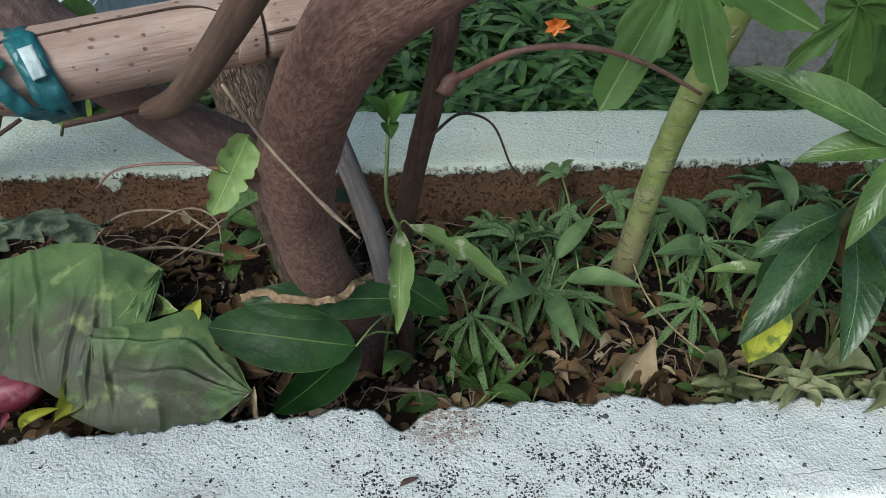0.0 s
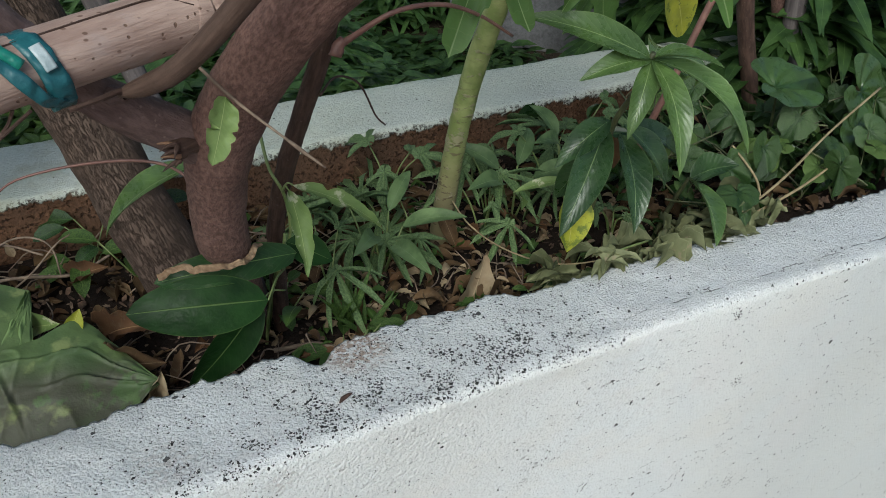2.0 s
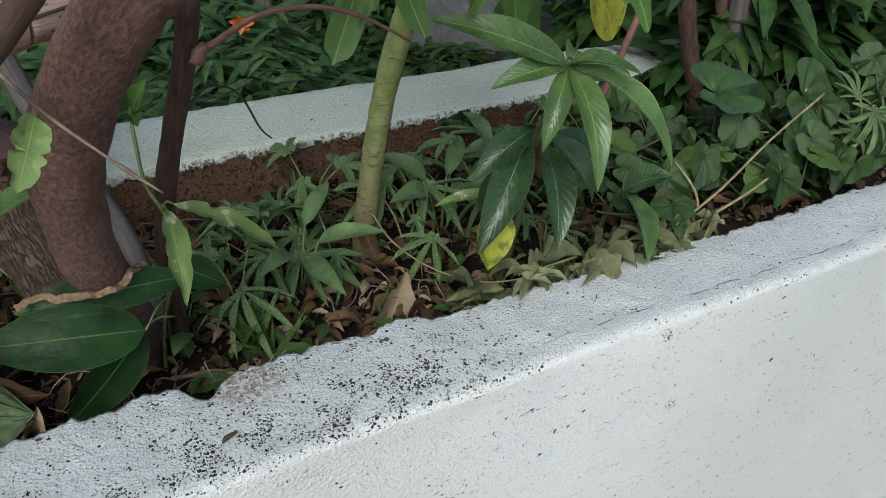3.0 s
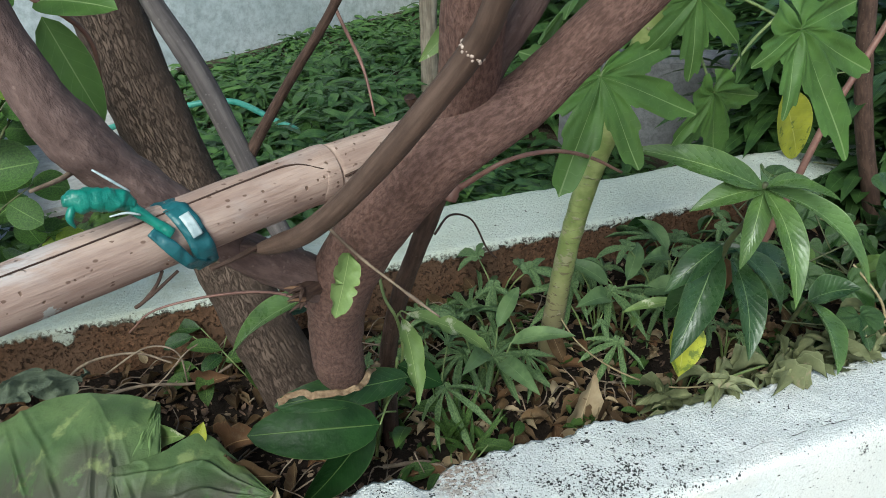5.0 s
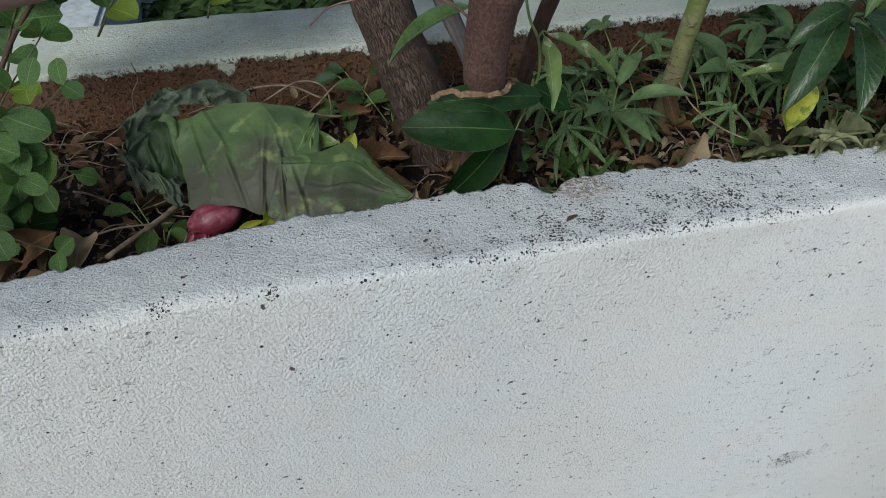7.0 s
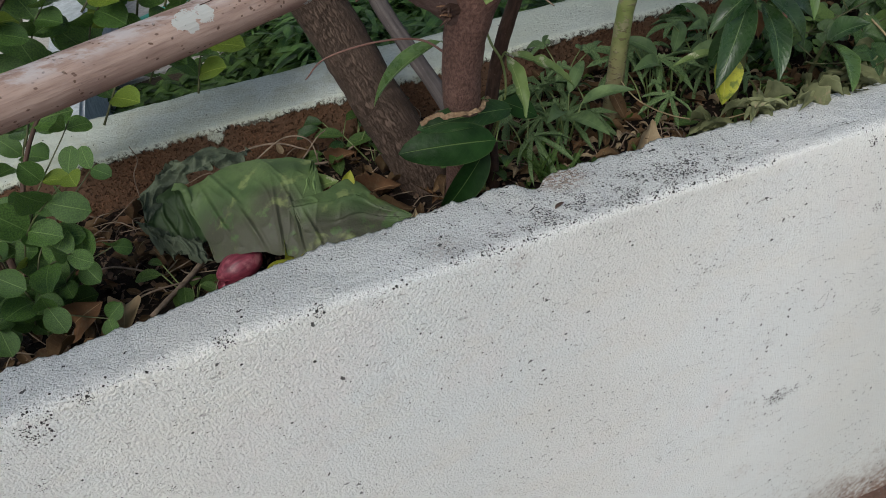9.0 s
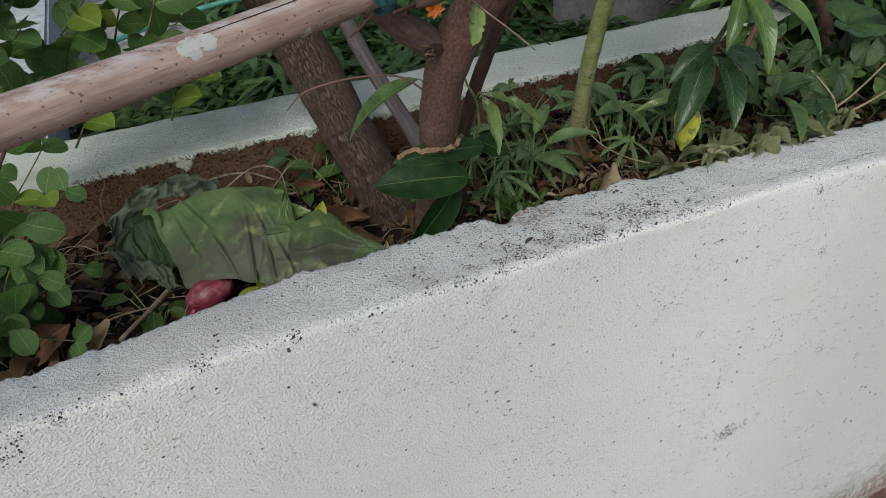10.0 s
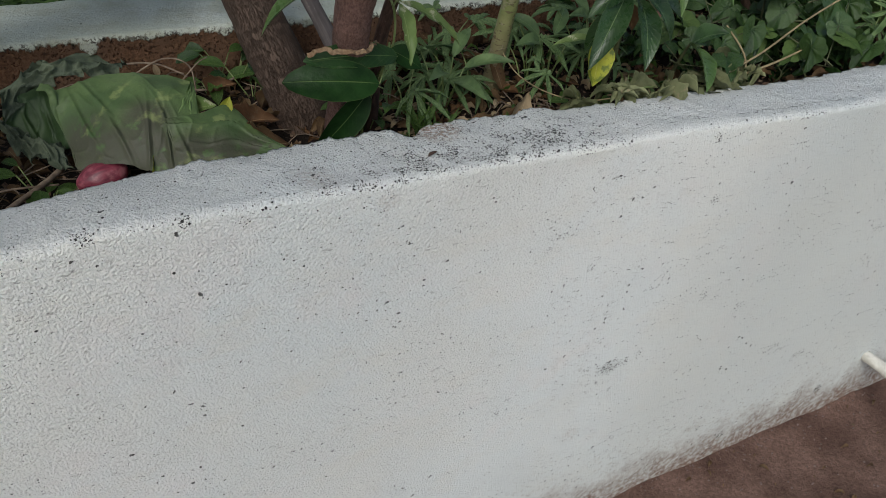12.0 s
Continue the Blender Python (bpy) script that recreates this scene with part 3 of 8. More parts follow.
MAT = {
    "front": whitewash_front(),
    "back": whitewash_back(),
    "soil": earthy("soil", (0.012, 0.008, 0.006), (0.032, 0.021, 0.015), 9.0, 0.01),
    "yard": earthy("red_earth_yard", (0.105, 0.060, 0.046), (0.215, 0.132, 0.103), 7.0, 0.008),
    "terrace": earthy("garden_soil", (0.05, 0.04, 0.028), (0.11, 0.08, 0.055), 5.0, 0.01, 0.03),
    "cement": earthy("pale_cement", (0.42, 0.40, 0.37), (0.58, 0.56, 0.53), 4.0, 0.002),
    "grey_cement": earthy("grey_cement", (0.13, 0.13, 0.13), (0.22, 0.22, 0.225), 6.0, 0.003),
    "lime": earthy("old_lime", (0.46, 0.51, 0.52), (0.62, 0.66, 0.67), 3.0, 0.002),
    "bark": bark("smooth_purple_bark", (0.113, 0.062, 0.050), (0.232, 0.135, 0.110), 44.0, 0.0035, (0.26, 0.165, 0.145), 0.72, along=1.1),
    "limb_bark": bark("pinkish_smooth_bark", (0.120, 0.078, 0.070), (0.190, 0.127, 0.114), 16.0, 0.003, (0.28, 0.20, 0.18), 0.75, along=1.2),
    "pale_bark": bark("pale_tan_bark", (0.23, 0.185, 0.14), (0.40, 0.335, 0.26), 14.0, 0.003),
    "furrow": bark("furrowed_bark", (0.092, 0.061, 0.046), (0.134, 0.092, 0.070), 92.0, 0.0045, cracks=0.05, along=0.20),
    "grey_bark": bark("grey_bark", (0.075, 0.064, 0.064), (0.150, 0.130, 0.126), 8.0, 0.0012, (0.20, 0.178, 0.170)),
    "thin_bark": bark("thin_dark_bark", (0.054, 0.032, 0.025), (0.110, 0.066, 0.050), 12.0, 0.0016, (0.17, 0.12, 0.10), 0.68, along=0.8),
    "slim_bark": bark("olive_brown_bark", (0.066, 0.041, 0.031), (0.110, 0.071, 0.054), 9.0, 0.0010, rough=0.6, along=0.6),
    "cut_pale": plain("pale_cut_bark", (0.30, 0.22, 0.18), (0.52, 0.42, 0.36), 90.0, 0.8),
    "red_stem": plain("reddish_stem", (0.150, 0.070, 0.055), (0.235, 0.120, 0.090), 40.0, 0.5),
    "green_stem": plain("green_stem", (0.12, 0.17, 0.05), (0.21, 0.26, 0.095), 40.0, 0.5),
    "dark_stem": plain("dark_green_stem", (0.055, 0.06, 0.028), (0.10, 0.115, 0.045), 40.0, 0.6),
    "twig": plain("dry_twig", (0.135, 0.095, 0.068), (0.28, 0.21, 0.15), 60.0, 0.85),
    "straw": plain("straw", (0.22, 0.17, 0.09), (0.36, 0.28, 0.155), 60.0, 0.7),
    "cut_wood": plain("cut_wood", (0.17, 0.09, 0.05), (0.33, 0.19, 0.11), 80.0, 0.8),
    "bamboo": bamboo(),
    "tape": plain("teal_plastic", (0.010, 0.075, 0.095), (0.018, 0.12, 0.135), 30.0, 0.38, 0.002),
    "tape_green": plain("green_plastic", (0.008, 0.15, 0.115), (0.015, 0.24, 0.175), 40.0, 0.4, 0.002),
    "mango": leaf_material("mango_leaf", (0.017, 0.050, 0.015), (0.008, 0.029, 0.009), (0.085, 0.135, 0.050), 14.0, 0.16, 0.38, 0.08, gloss=0.10, dusty=0.02),
    "mango_old": leaf_material("old_mango_leaf", (0.050, 0.105, 0.044), (0.025, 0.064, 0.027), (0.17, 0.24, 0.12), 12.0, 0.55, 0.28, 0.12, gloss=0.45, dusty=0.08),
    "mango_light": leaf_material("young_mango_leaf", (0.135, 0.235, 0.080), (0.078, 0.155, 0.055), (0.32, 0.42, 0.21), 13.0, 0.55, 0.28, 0.22, gloss=0.48, dusty=0.12),
    "dry_edge": leaf_material("scorched_mango_leaf", (0.028, 0.075, 0.026), (0.016, 0.05, 0.018), (0.14, 0.22, 0.08), 12.0, 0.5, 0.4, 0.2),
    "round": leaf_material("round_leaf", (0.125, 0.245, 0.062), (0.040, 0.105, 0.034), (0.22, 0.35, 0.12), 6.0, 0.22, 0.34, 0.30, gloss=0.42, dusty=0.10),
    "round_yellow": leaf_material("yellowing_round_leaf", (0.23, 0.32, 0.05), (0.14, 0.24, 0.04), (0.40, 0.46, 0.14), 7.0, 0.35, 0.42, 0.35, (0.34, 0.27, 0.05)),
    "palmate": leaf_material("dusty_palmate_leaf", (0.215, 0.320, 0.160), (0.095, 0.175, 0.085), (0.20, 0.29, 0.16), 9.0, 0.2, 0.5, 0.25),
    "papaya": leaf_material("papaya_leaf", (0.125, 0.245, 0.070), (0.090, 0.190, 0.055), (0.29, 0.39, 0.19), 7.0, 0.3, 0.45, 0.35, dusty=0.1),
    "pale": leaf_material("pale_spotted_leaf", (0.27, 0.38, 0.16), (0.17, 0.28, 0.10), (0.40, 0.48, 0.22), 9.0, 0.3, 0.42, 0.35, (0.52, 0.53, 0.34), 0.57),
    "yellow": leaf_material("yellow_leaf", (0.56, 0.56, 0.07), (0.42, 0.46, 0.06), (0.60, 0.58, 0.18), 10.0, 0.4, 0.45, 0.3, (0.13, 0.18, 0.03), 0.54),
    "heart": leaf_material("heart_shaped_leaf", (0.044, 0.102, 0.027), (0.011, 0.038, 0.012), (0.10, 0.17, 0.06), 5.0, 0.30, 0.28, 0.20, gloss=0.55, dusty=0.10),
    "carpet": leaf_material("garden_leaf", (0.150, 0.275, 0.088), (0.044, 0.118, 0.044), (0.17, 0.29, 0.11), 5.0, 0.15, 0.36, 0.25, gloss=0.42),
    "weed": leaf_material("weed_leaf", (0.105, 0.190, 0.048), (0.030, 0.075, 0.020), (0.18, 0.27, 0.09), 5.0, 0.15, 0.5, 0.3),
    # darker copy of the weed leaf, with the shade of its corner in the colour
    "shade": leaf_material("shaded_slim_leaf", (0.070, 0.140, 0.042), (0.022, 0.062, 0.020), (0.12, 0.20, 0.08), 5.0, 0.15, 0.40, 0.25, gloss=0.4, dusty=0.08),
    "wilted": leaf_material("wilted_leaf", (0.32, 0.335, 0.22), (0.12, 0.145, 0.08), (0.36, 0.37, 0.24), 8.0, 0.3, 0.65, 0.2, (0.30, 0.25, 0.16), 0.6),
    "dry": leaf_material("dry_leaf", (0.175, 0.105, 0.062), (0.075, 0.043, 0.026), (0.28, 0.20, 0.13), 8.0, 0.3, 0.8, 0.12, (0.05, 0.03, 0.022), 0.6),
    "dry_pale": leaf_material("pale_dry_leaf", (0.50, 0.40, 0.32), (0.36, 0.26, 0.19), (0.56, 0.44, 0.32), 7.0, 0.25, 0.75, 0.2, (0.22, 0.15, 0.10), 0.66),
    "dry_rust": leaf_material("rust_dry_leaf", (0.165, 0.085, 0.048), (0.12, 0.06, 0.036), (0.30, 0.19, 0.11), 7.0, 0.25, 0.8, 0.15, (0.07, 0.04, 0.03), 0.6),
    "crumb_brown": plain("brown_crumbs", (0.045, 0.026, 0.017), (0.16, 0.095, 0.06), 90.0, 0.9),
    "crumb_tan": plain("tan_crumbs", (0.11, 0.07, 0.045), (0.27, 0.19, 0.125), 90.0, 0.9),
    "rim": plain("dry_leaf_rim", (0.16, 0.095, 0.05), (0.32, 0.22, 0.13), 90.0, 0.8),
    "petal": plain("orange_petal", (0.72, 0.16, 0.02), (0.85, 0.26, 0.05), 60.0, 0.5),
    "hose": plain("green_hose", (0.05, 0.26, 0.20), (0.09, 0.34, 0.26), 20.0, 0.35),
    "pvc": plain("dirty_white_plastic", (0.52, 0.50, 0.44), (0.68, 0.66, 0.60), 30.0, 0.45),
    "chip": plain("grit", (0.085, 0.055, 0.045), (0.19, 0.14, 0.12), 50.0, 0.9),
    "pale_tape": plain("worn_plastic", (0.28, 0.36, 0.38), (0.50, 0.57, 0.58), 60.0, 0.5),
}


# ---------------------------------------------------------------- building tools
def mesh_from(name, bm, mat, smooth=True):
    me = bpy.data.meshes.new(name)
    bm.normal_update()
    bm.to_mesh(me)
    bm.free()
    for p in me.polygons:
        p.use_smooth = smooth
    if mat:
        me.materials.append(mat)
    return me


def part(name, bm, mat, parent=None, label="", smooth=True):
    ob = new(name, mesh_from(name, bm, mat, smooth))
    if parent:
        ob.parent = parent
    if label:
        ob["label"] = label
    return ob


def thing(name, label, category, at=(0, 0, 0), group="", kind=""):
    ob = new(name)
    ob.empty_display_size = 0.05
    ob.location = at
    return tagged(ob, label, category, group, kind)


def under(ob, parent):
    """Hangs a mesh made in world places under a thing that stands elsewhere."""
    ob.parent = parent
    ob.matrix_parent_inverse = Matrix.Translation(parent.location).inverted()
    return ob


def spline(points, steps):
    """A smooth line through the points (x, y, z, radius)."""
    p = [np.array(q, float) for q in points]
    p = [2 * p[0] - p[1]] + p + [2 * p[-1] - p[-2]]
    out = []
    for i in range(1, len(p) - 2):
        for k in range(steps):
            t = k / steps
            out.append(0.5 * (2 * p[i] + (p[i + 1] - p[i - 1]) * t + (2 * p[i - 1] - 5 * p[i] + 4 * p[i + 1] - p[i + 2]) * t * t
                              + (3 * p[i] - p[i - 1] - 3 * p[i + 1] + p[i + 2]) * t ** 3))
    out.append(p[-2])
    return out


def tube(bm, points, steps=8, segs=12, rough=0.0, scale=30.0, cap=True):
    """A round limb through (x, y, z, radius) points, with uneven skin."""
    line = spline(points, steps)
    uv = bm.loops.layers.uv.verify()
    rings, along, total = [], [], 0.0
    side = Vector((0.31, 0.87, 0.22))
    for i, q in enumerate(line):
        c, r = Vector(q[:3]), max(float(q[3]), 0.0003)
        a, b = Vector(line[max(i - 1, 0)][:3]), Vector(line[min(i + 1, len(line) - 1)][:3])
        d = (b - a).normalized()
        side = (side - d * side.dot(d)).normalized()
        other = d.cross(side)
        if i:
            total += (c - Vector(line[i - 1][:3])).length
        along.append(total)
        ring = []
        for k in range(segs):
            w = 2 * math.pi * k / segs
            n = side * math.cos(w) + other * math.sin(w)
            rr = r
            if rough:
                rr *= 1 + rough * noise.noise((c + n * r) * scale) + 0.5 * rough * noise.noise((c + n * r) * scale * 2.7)
            ring.append(bm.verts.new(c + n * rr))
        rings.append(ring)
    for i in range(len(rings) - 1):
        for k in range(segs):
            f = bm.faces.new((rings[i][k], rings[i][(k + 1) % segs], rings[i + 1][(k + 1) % segs], rings[i + 1][k]))
            for loop, (uu, vv) in zip(f.loops, ((k, i), (k + 1, i), (k + 1, i + 1), (k, i + 1))):
                loop[uv].uv = (uu / segs, along[vv] * 3.0)
    if cap:
        bm.faces.new(rings[0][::-1])
        bm.faces.new(rings[-1])
    return bm


def limb(name, points, mat, parent, label="", **kw):
    return under(part(name, tube(bmesh.new(), points, **kw), MAT[mat], label=label), parent)


def blade(bm, base, tip, width, up=(0, 0, 1), sag=0.0, fold=0.15, wave=0.0, shape=(0.8, 0.9), nu=10, nv=4, twist=0.0, curl=0.0, bite=0.0, seed=0):
    """One leaf blade from base to tip. sag bows it along up; fold lifts its sides; wave ripples its rim; bite frays it."""
    uv = bm.loops.layers.uv.verify()
    base, tip, up = Vector(base), Vector(tip), Vector(up)
    axis = tip - base
    length = axis.length
    d = axis.normalized()
    side = d.cross(up)
    if side.length < 1e-4:
        side = d.cross(Vector((0.3, 1, 0.1)))
    side.normalize()
    nrm = side.cross(d)
    grid = []
    for i in range(nu + 1):
        u = i / nu
        w = 0.5 * width * max(math.sin(math.pi * u ** shape[0]), 0.0) ** shape[1]
        c = base + axis * u + nrm * (sag * length * 4 * u * (1 - u)) - nrm * (curl * length * u ** 3)
        a = twist * u
        s2 = side * math.cos(a) + nrm * math.sin(a)
        n2 = nrm * math.cos(a) - side * math.sin(a)
        row = []
        for j in range(nv + 1):
            s = 2 * j / nv - 1
            ww = w
            if bite and abs(s) > 0.6:
                ww = w * (1 - bite * max(0.0, noise.noise(Vector((u * 9 + seed, s * 3, seed * 1.7)))) * 2.2)
            lift = fold * w * s * s * 2 + wave * width * math.sin(u * 17 + s * 2.1 + seed) * abs(s) * (1 if u < 0.98 else 0)
            row.append(bm.verts.new(c + s2 * (ww * s) + n2 * lift))
        grid.append(row)
    for i in range(nu):
        for j in range(nv):
            f = bm.faces.new((grid[i][j], grid[i + 1][j], grid[i + 1][j + 1], grid[i][j + 1]))
            for loop, (a, b) in zip(f.loops, ((i, j), (i + 1, j), (i + 1, j + 1), (i, j + 1))):
                loop[uv].uv = (a / nu, b / nv)
    return bm


def leaf(parent, mat, base, tip, width, name="leaf", label="", stalk=None, **kw):
    ob = under(part(name, blade(bmesh.new(), base, tip, width, **kw), MAT[mat], label=label), parent)
    if stalk:
        b, s = Vector(base), Vector(stalk)
        m = (b + s) / 2 + Vector((0, 0, 0.006))
        part("stalk", tube(bmesh.new(), [(*s, 0.0011), (*m, 0.0010), (*b, 0.0009)], 4, 6), MAT["green_stem"], ob)
    return ob


def frame_to(base, direction, up=(0, 0, 1), scale=1.0):
    """A pose whose x axis runs along direction."""
    d = Vector(direction).normalized()
    s = Vector(up).cross(d)
    if s.length < 1e-4:
        s = Vector((0, 1, 0)).cross(d)
    s.normalize()
    n = d.cross(s)
    m = Matrix((d, s, n)).transposed().to_4x4()
    return Matrix.Translation(base) @ m @ Matrix.Scale(scale, 4)


def interp(x, xs, ys):
    return float(np.interp(x, xs, ys))


# ---------------------------------------------------------------- the setting
def front_y(x):
    return 0.392 + 0.05 * x


def front_top(x):
    return interp(x, (-1.6, -0.6, -0.41, -0.33, 0.0, 0.17, 0.28, 0.46, 0.7, 1.2, 2.6), (1.035, 1.032, 1.033, 1.027, 1.011, 1.001, 0.995, 0.985, 0.962, 0.945, 0.91))


def inner_y(x):
    y = interp(x, (-1.6, -0.7, -0.6, -0.42, -0.19, 0.0, 0.08, 0.26, 0.45, 0.65, 1.0, 2.6), (0.41, 0.45, 0.461, 0.482, 0.51, 0.524, 0.53, 0.526, 0.528, 0.545, 0.56, 0.64))
    y -= 0.020 * math.exp(-((x + 0.005) / 0.018) ** 2)
    y += 0.008 * math.exp(-((x + 0.06) / 0.03) ** 2)
    return y


def skin(name, rows, mat, ends=False):
    """A sheet through rows of points, all of one length."""
    bm = bmesh.new()
    grid = [[bm.verts.new(p) for p in row] for row in rows]
    for a, b in zip(grid, grid[1:]):
        for i in range(len(a) - 1):
            bm.faces.new((a[i], b[i], b[i + 1], a[i + 1]))
    if ends:
        bm.faces.new(grid[0])
        bm.faces.new(grid[-1][::-1])
    return part(name, bm, mat)


def build_front_wall():
    rows = []
    for x in (*np.linspace(-1.6, -0.8, 40, endpoint=False), *np.linspace(-0.8, 1.3, 820, endpoint=False), *np.linspace(1.3, 2.6, 70)):
        yf, zt, yi = front_y(x), front_top(x), inner_y(x)
        big = noise.noise(Vector((x * 5, 3.1, 0.4)))
        chip = noise.noise(Vector((x * 26, 7.7, 1.2))) * 0.6 + noise.noise(Vector((x * 75, 1.7, 4.2))) * 0.55 + noise.noise(Vector((x * 190, 1.7, 4.2))) * 0.35
        yi += 0.006 * big + 0.011 * chip
        zt += 0.003 * big
        row = [(x, yf + 0.004 * noise.noise(Vector((x * 3, z * 3, 5.0))) + 0.0015 * noise.noise(Vector((x * 14, z * 14, 9.0))), z) for z in (*np.linspace(-0.05, zt - 0.05, 22), zt - 0.034)]
        r = 0.014 + 0.005 * noise.noise(Vector((x * 9, 2.2, 8.0))) + 0.003 * noise.noise(Vector((x * 40, 2.2, 8.0)))
        rag = 0.0026 * noise.noise(Vector((x * 60, 5.0, 1.0))) + 0.0016 * noise.noise(Vector((x * 170, 5.0, 1.0)))
        for a in np.linspace(0, math.pi / 2, 11):
            w = min(1.0, a / 0.7) ** 2
            row.append((x, yf + r - r * math.cos(a) + w * (rag + 0.0012 * noise.noise(Vector((x * 230, a * 4, 3.0)))), zt - r + r * math.sin(a) + w * 0.0012 * noise.noise(Vector((x * 210, a * 4, 7.0)))))
        for s in np.linspace(0.08, 0.95, 30):
            y = yf + r + (yi - yf - r) * s
            lump = 0.0035 * noise.noise(Vector((x * 12, y * 12, 2.0))) + 0.0016 * noise.noise(Vector((x * 45, y * 45, 6.0))) + 0.0007 * noise.noise(Vector((x * 130, y * 130, 3.0)))
            row.append((x, y, zt + lump - 0.006 * s ** 4))
        r2 = 0.012 + 0.004 * chip
        for a in np.linspace(0.25, math.pi / 2, 5):
            jag = 0.003 * noise.noise(Vector((x * 80, a * 3, 1.0)))
            row.append((x, yi - r2 + r2 * math.sin(a) + jag, zt - 0.006 - r2 + r2 * math.cos(a) + 0.5 * jag))
        for z in (zt - 0.04, zt - 0.07, 0.88, 0.84, 0.0):
            row.append((x, yi + 0.004 * noise.noise(Vector((x * 30, z * 30, 0.0))), z))
        rows.append(row)
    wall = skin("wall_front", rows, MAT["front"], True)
    return tagged(wall, "lime-washed plastered planter wall with a rough, speckled top", "wall", kind="structure")


def back_top(x):
    return 0.978 - 0.018 * x


def build_back_wall():
    rows = []
    n = 420
    for i in range(n + 1):
        x = -1.8 + 4.4 * i / n
        zt = back_top(x) + 0.003 * noise.noise(Vector((x * 6, 1.0, 2.0)))
        yf = 1.0 + 0.004 * noise.noise(Vector((x * 7, 4.0, 1.0)))
        yr = 1.165 - 0.02 * x + 0.006 * noise.noise(Vector((x * 8, 9.0, 3.0))) + 0.003 * noise.noise(Vector((x * 40, 9.0, 3.0)))
        joint = 0.006 * math.exp(-((x + 0.392) / 0.004) ** 2) + 0.005 * math.exp(-((x - 0.115) / 0.004) ** 2) + 0.005 * math.exp(-((x - 0.62) / 0.004) ** 2)
        row = []
        for z in np.linspace(0.70, zt - 0.025, 14):
            pit = 0.004 * noise.noise(Vector((x * 40, z * 40, 2.0))) + 0.003 * noise.noise(Vector((x * 110, z * 110, 5.0)))
            row.append((x, yf + pit + joint, z))
        r = 0.010 + 0.003 * noise.noise(Vector((x * 15, 2.0, 2.0)))
        for a in np.linspace(0, math.pi / 2, 6):
            row.append((x, yf - 0.003 + r - r * math.cos(a) + 0.002 * noise.noise(Vector((x * 50, a, 2.0))), zt - r + r * math.sin(a)))
        for s in np.linspace(0.1, 0.95, 10):
            y = yf + r + (yr - yf - r) * s
            row.append((x, y, zt + 0.003 * noise.noise(Vector((x * 14, y * 14, 2.0))) + 0.0015 * noise.noise(Vector((x * 60, y * 60, 2.0)))))
        row += [(x, yr - 0.003, zt - 0.003), (x, yr, zt - 0.01), (x, yr, 0.6)]
        rows.append(row)
    wall = skin("wall_back", rows, MAT["back"], True)
    return tagged(wall, "low brown block wall with flaking lime wash running down from its top", "wall", kind="structure")


def soil_z(x, y):
    return 0.885 + 0.018 * noise.noise(Vector((x * 6, y * 6, 1.0))) + 0.006 * noise.noise(Vector((x * 25, y * 25, 4.0))) + 0.03 * max(0.0, 0.62 - y) + 0.02 * math.exp(-((x - 0.02) / 0.12) ** 2 - ((y - 0.63) / 0.08) ** 2)


def sheet(name, x0, x1, y0, y1, step, height, mat):
    xs, ys = np.arange(x0, x1 + step / 2, step), np.arange(y0, y1 + step / 2, step)
    return skin(name, [[(x, y, height(x, y)) for y in ys] for x in xs], mat)


build_front_wall()
build_back_wall()
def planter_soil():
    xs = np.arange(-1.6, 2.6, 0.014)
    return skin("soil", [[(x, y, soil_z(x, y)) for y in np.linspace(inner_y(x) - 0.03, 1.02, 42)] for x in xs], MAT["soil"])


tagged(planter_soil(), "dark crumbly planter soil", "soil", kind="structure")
GARDEN = 0.74


def garden_z(x, y):
    return GARDEN + 0.012 * noise.noise(Vector((x * 3, y * 3, 2.0)))


tagged(sheet("garden_ground", -5.0, 6.0, 1.12, 6.0, 0.08, garden_z, MAT["terrace"]), "dark garden soil behind the planter", "ground", kind="structure")


def yard_z(x, y):
    return -0.012 + 0.006 * noise.noise(Vector((x * 4, y * 4, 1.0))) + 0.02 * max(0.0, 1 - (0.39 + 0.05 * x - y) / 0.06) * (0.6 + noise.noise(Vector((x * 9, 0, 0))))


tagged(sheet("yard_ground", -1.6, 2.6, -1.0, 0.45, 0.015, yard_z, MAT["yard"]), "bare reddish earth strip at the foot of the planter wall", "ground", kind="structure")


def wide_ground():
    bm = bmesh.new()
    R = 400.0
    a = [(-1.6, -1.0), (2.6, -1.0), (2.6, 0.45), (-1.6, 0.45)]
    b = [(-R, -R), (R, -R), (R, R), (-R, R)]
    va = [bm.verts.new((x, y, 0.0)) for x, y in a]
    vb = [bm.verts.new((x, y, 0.0)) for x, y in b]
    for i in range(4):
        j = (i + 1) % 4
        bm.faces.new((vb[i], vb[j], va[j], va[i]))
    return tagged(part("ground", bm, MAT["yard"]), "reddish bare earth", "ground", kind="structure")


wide_ground()


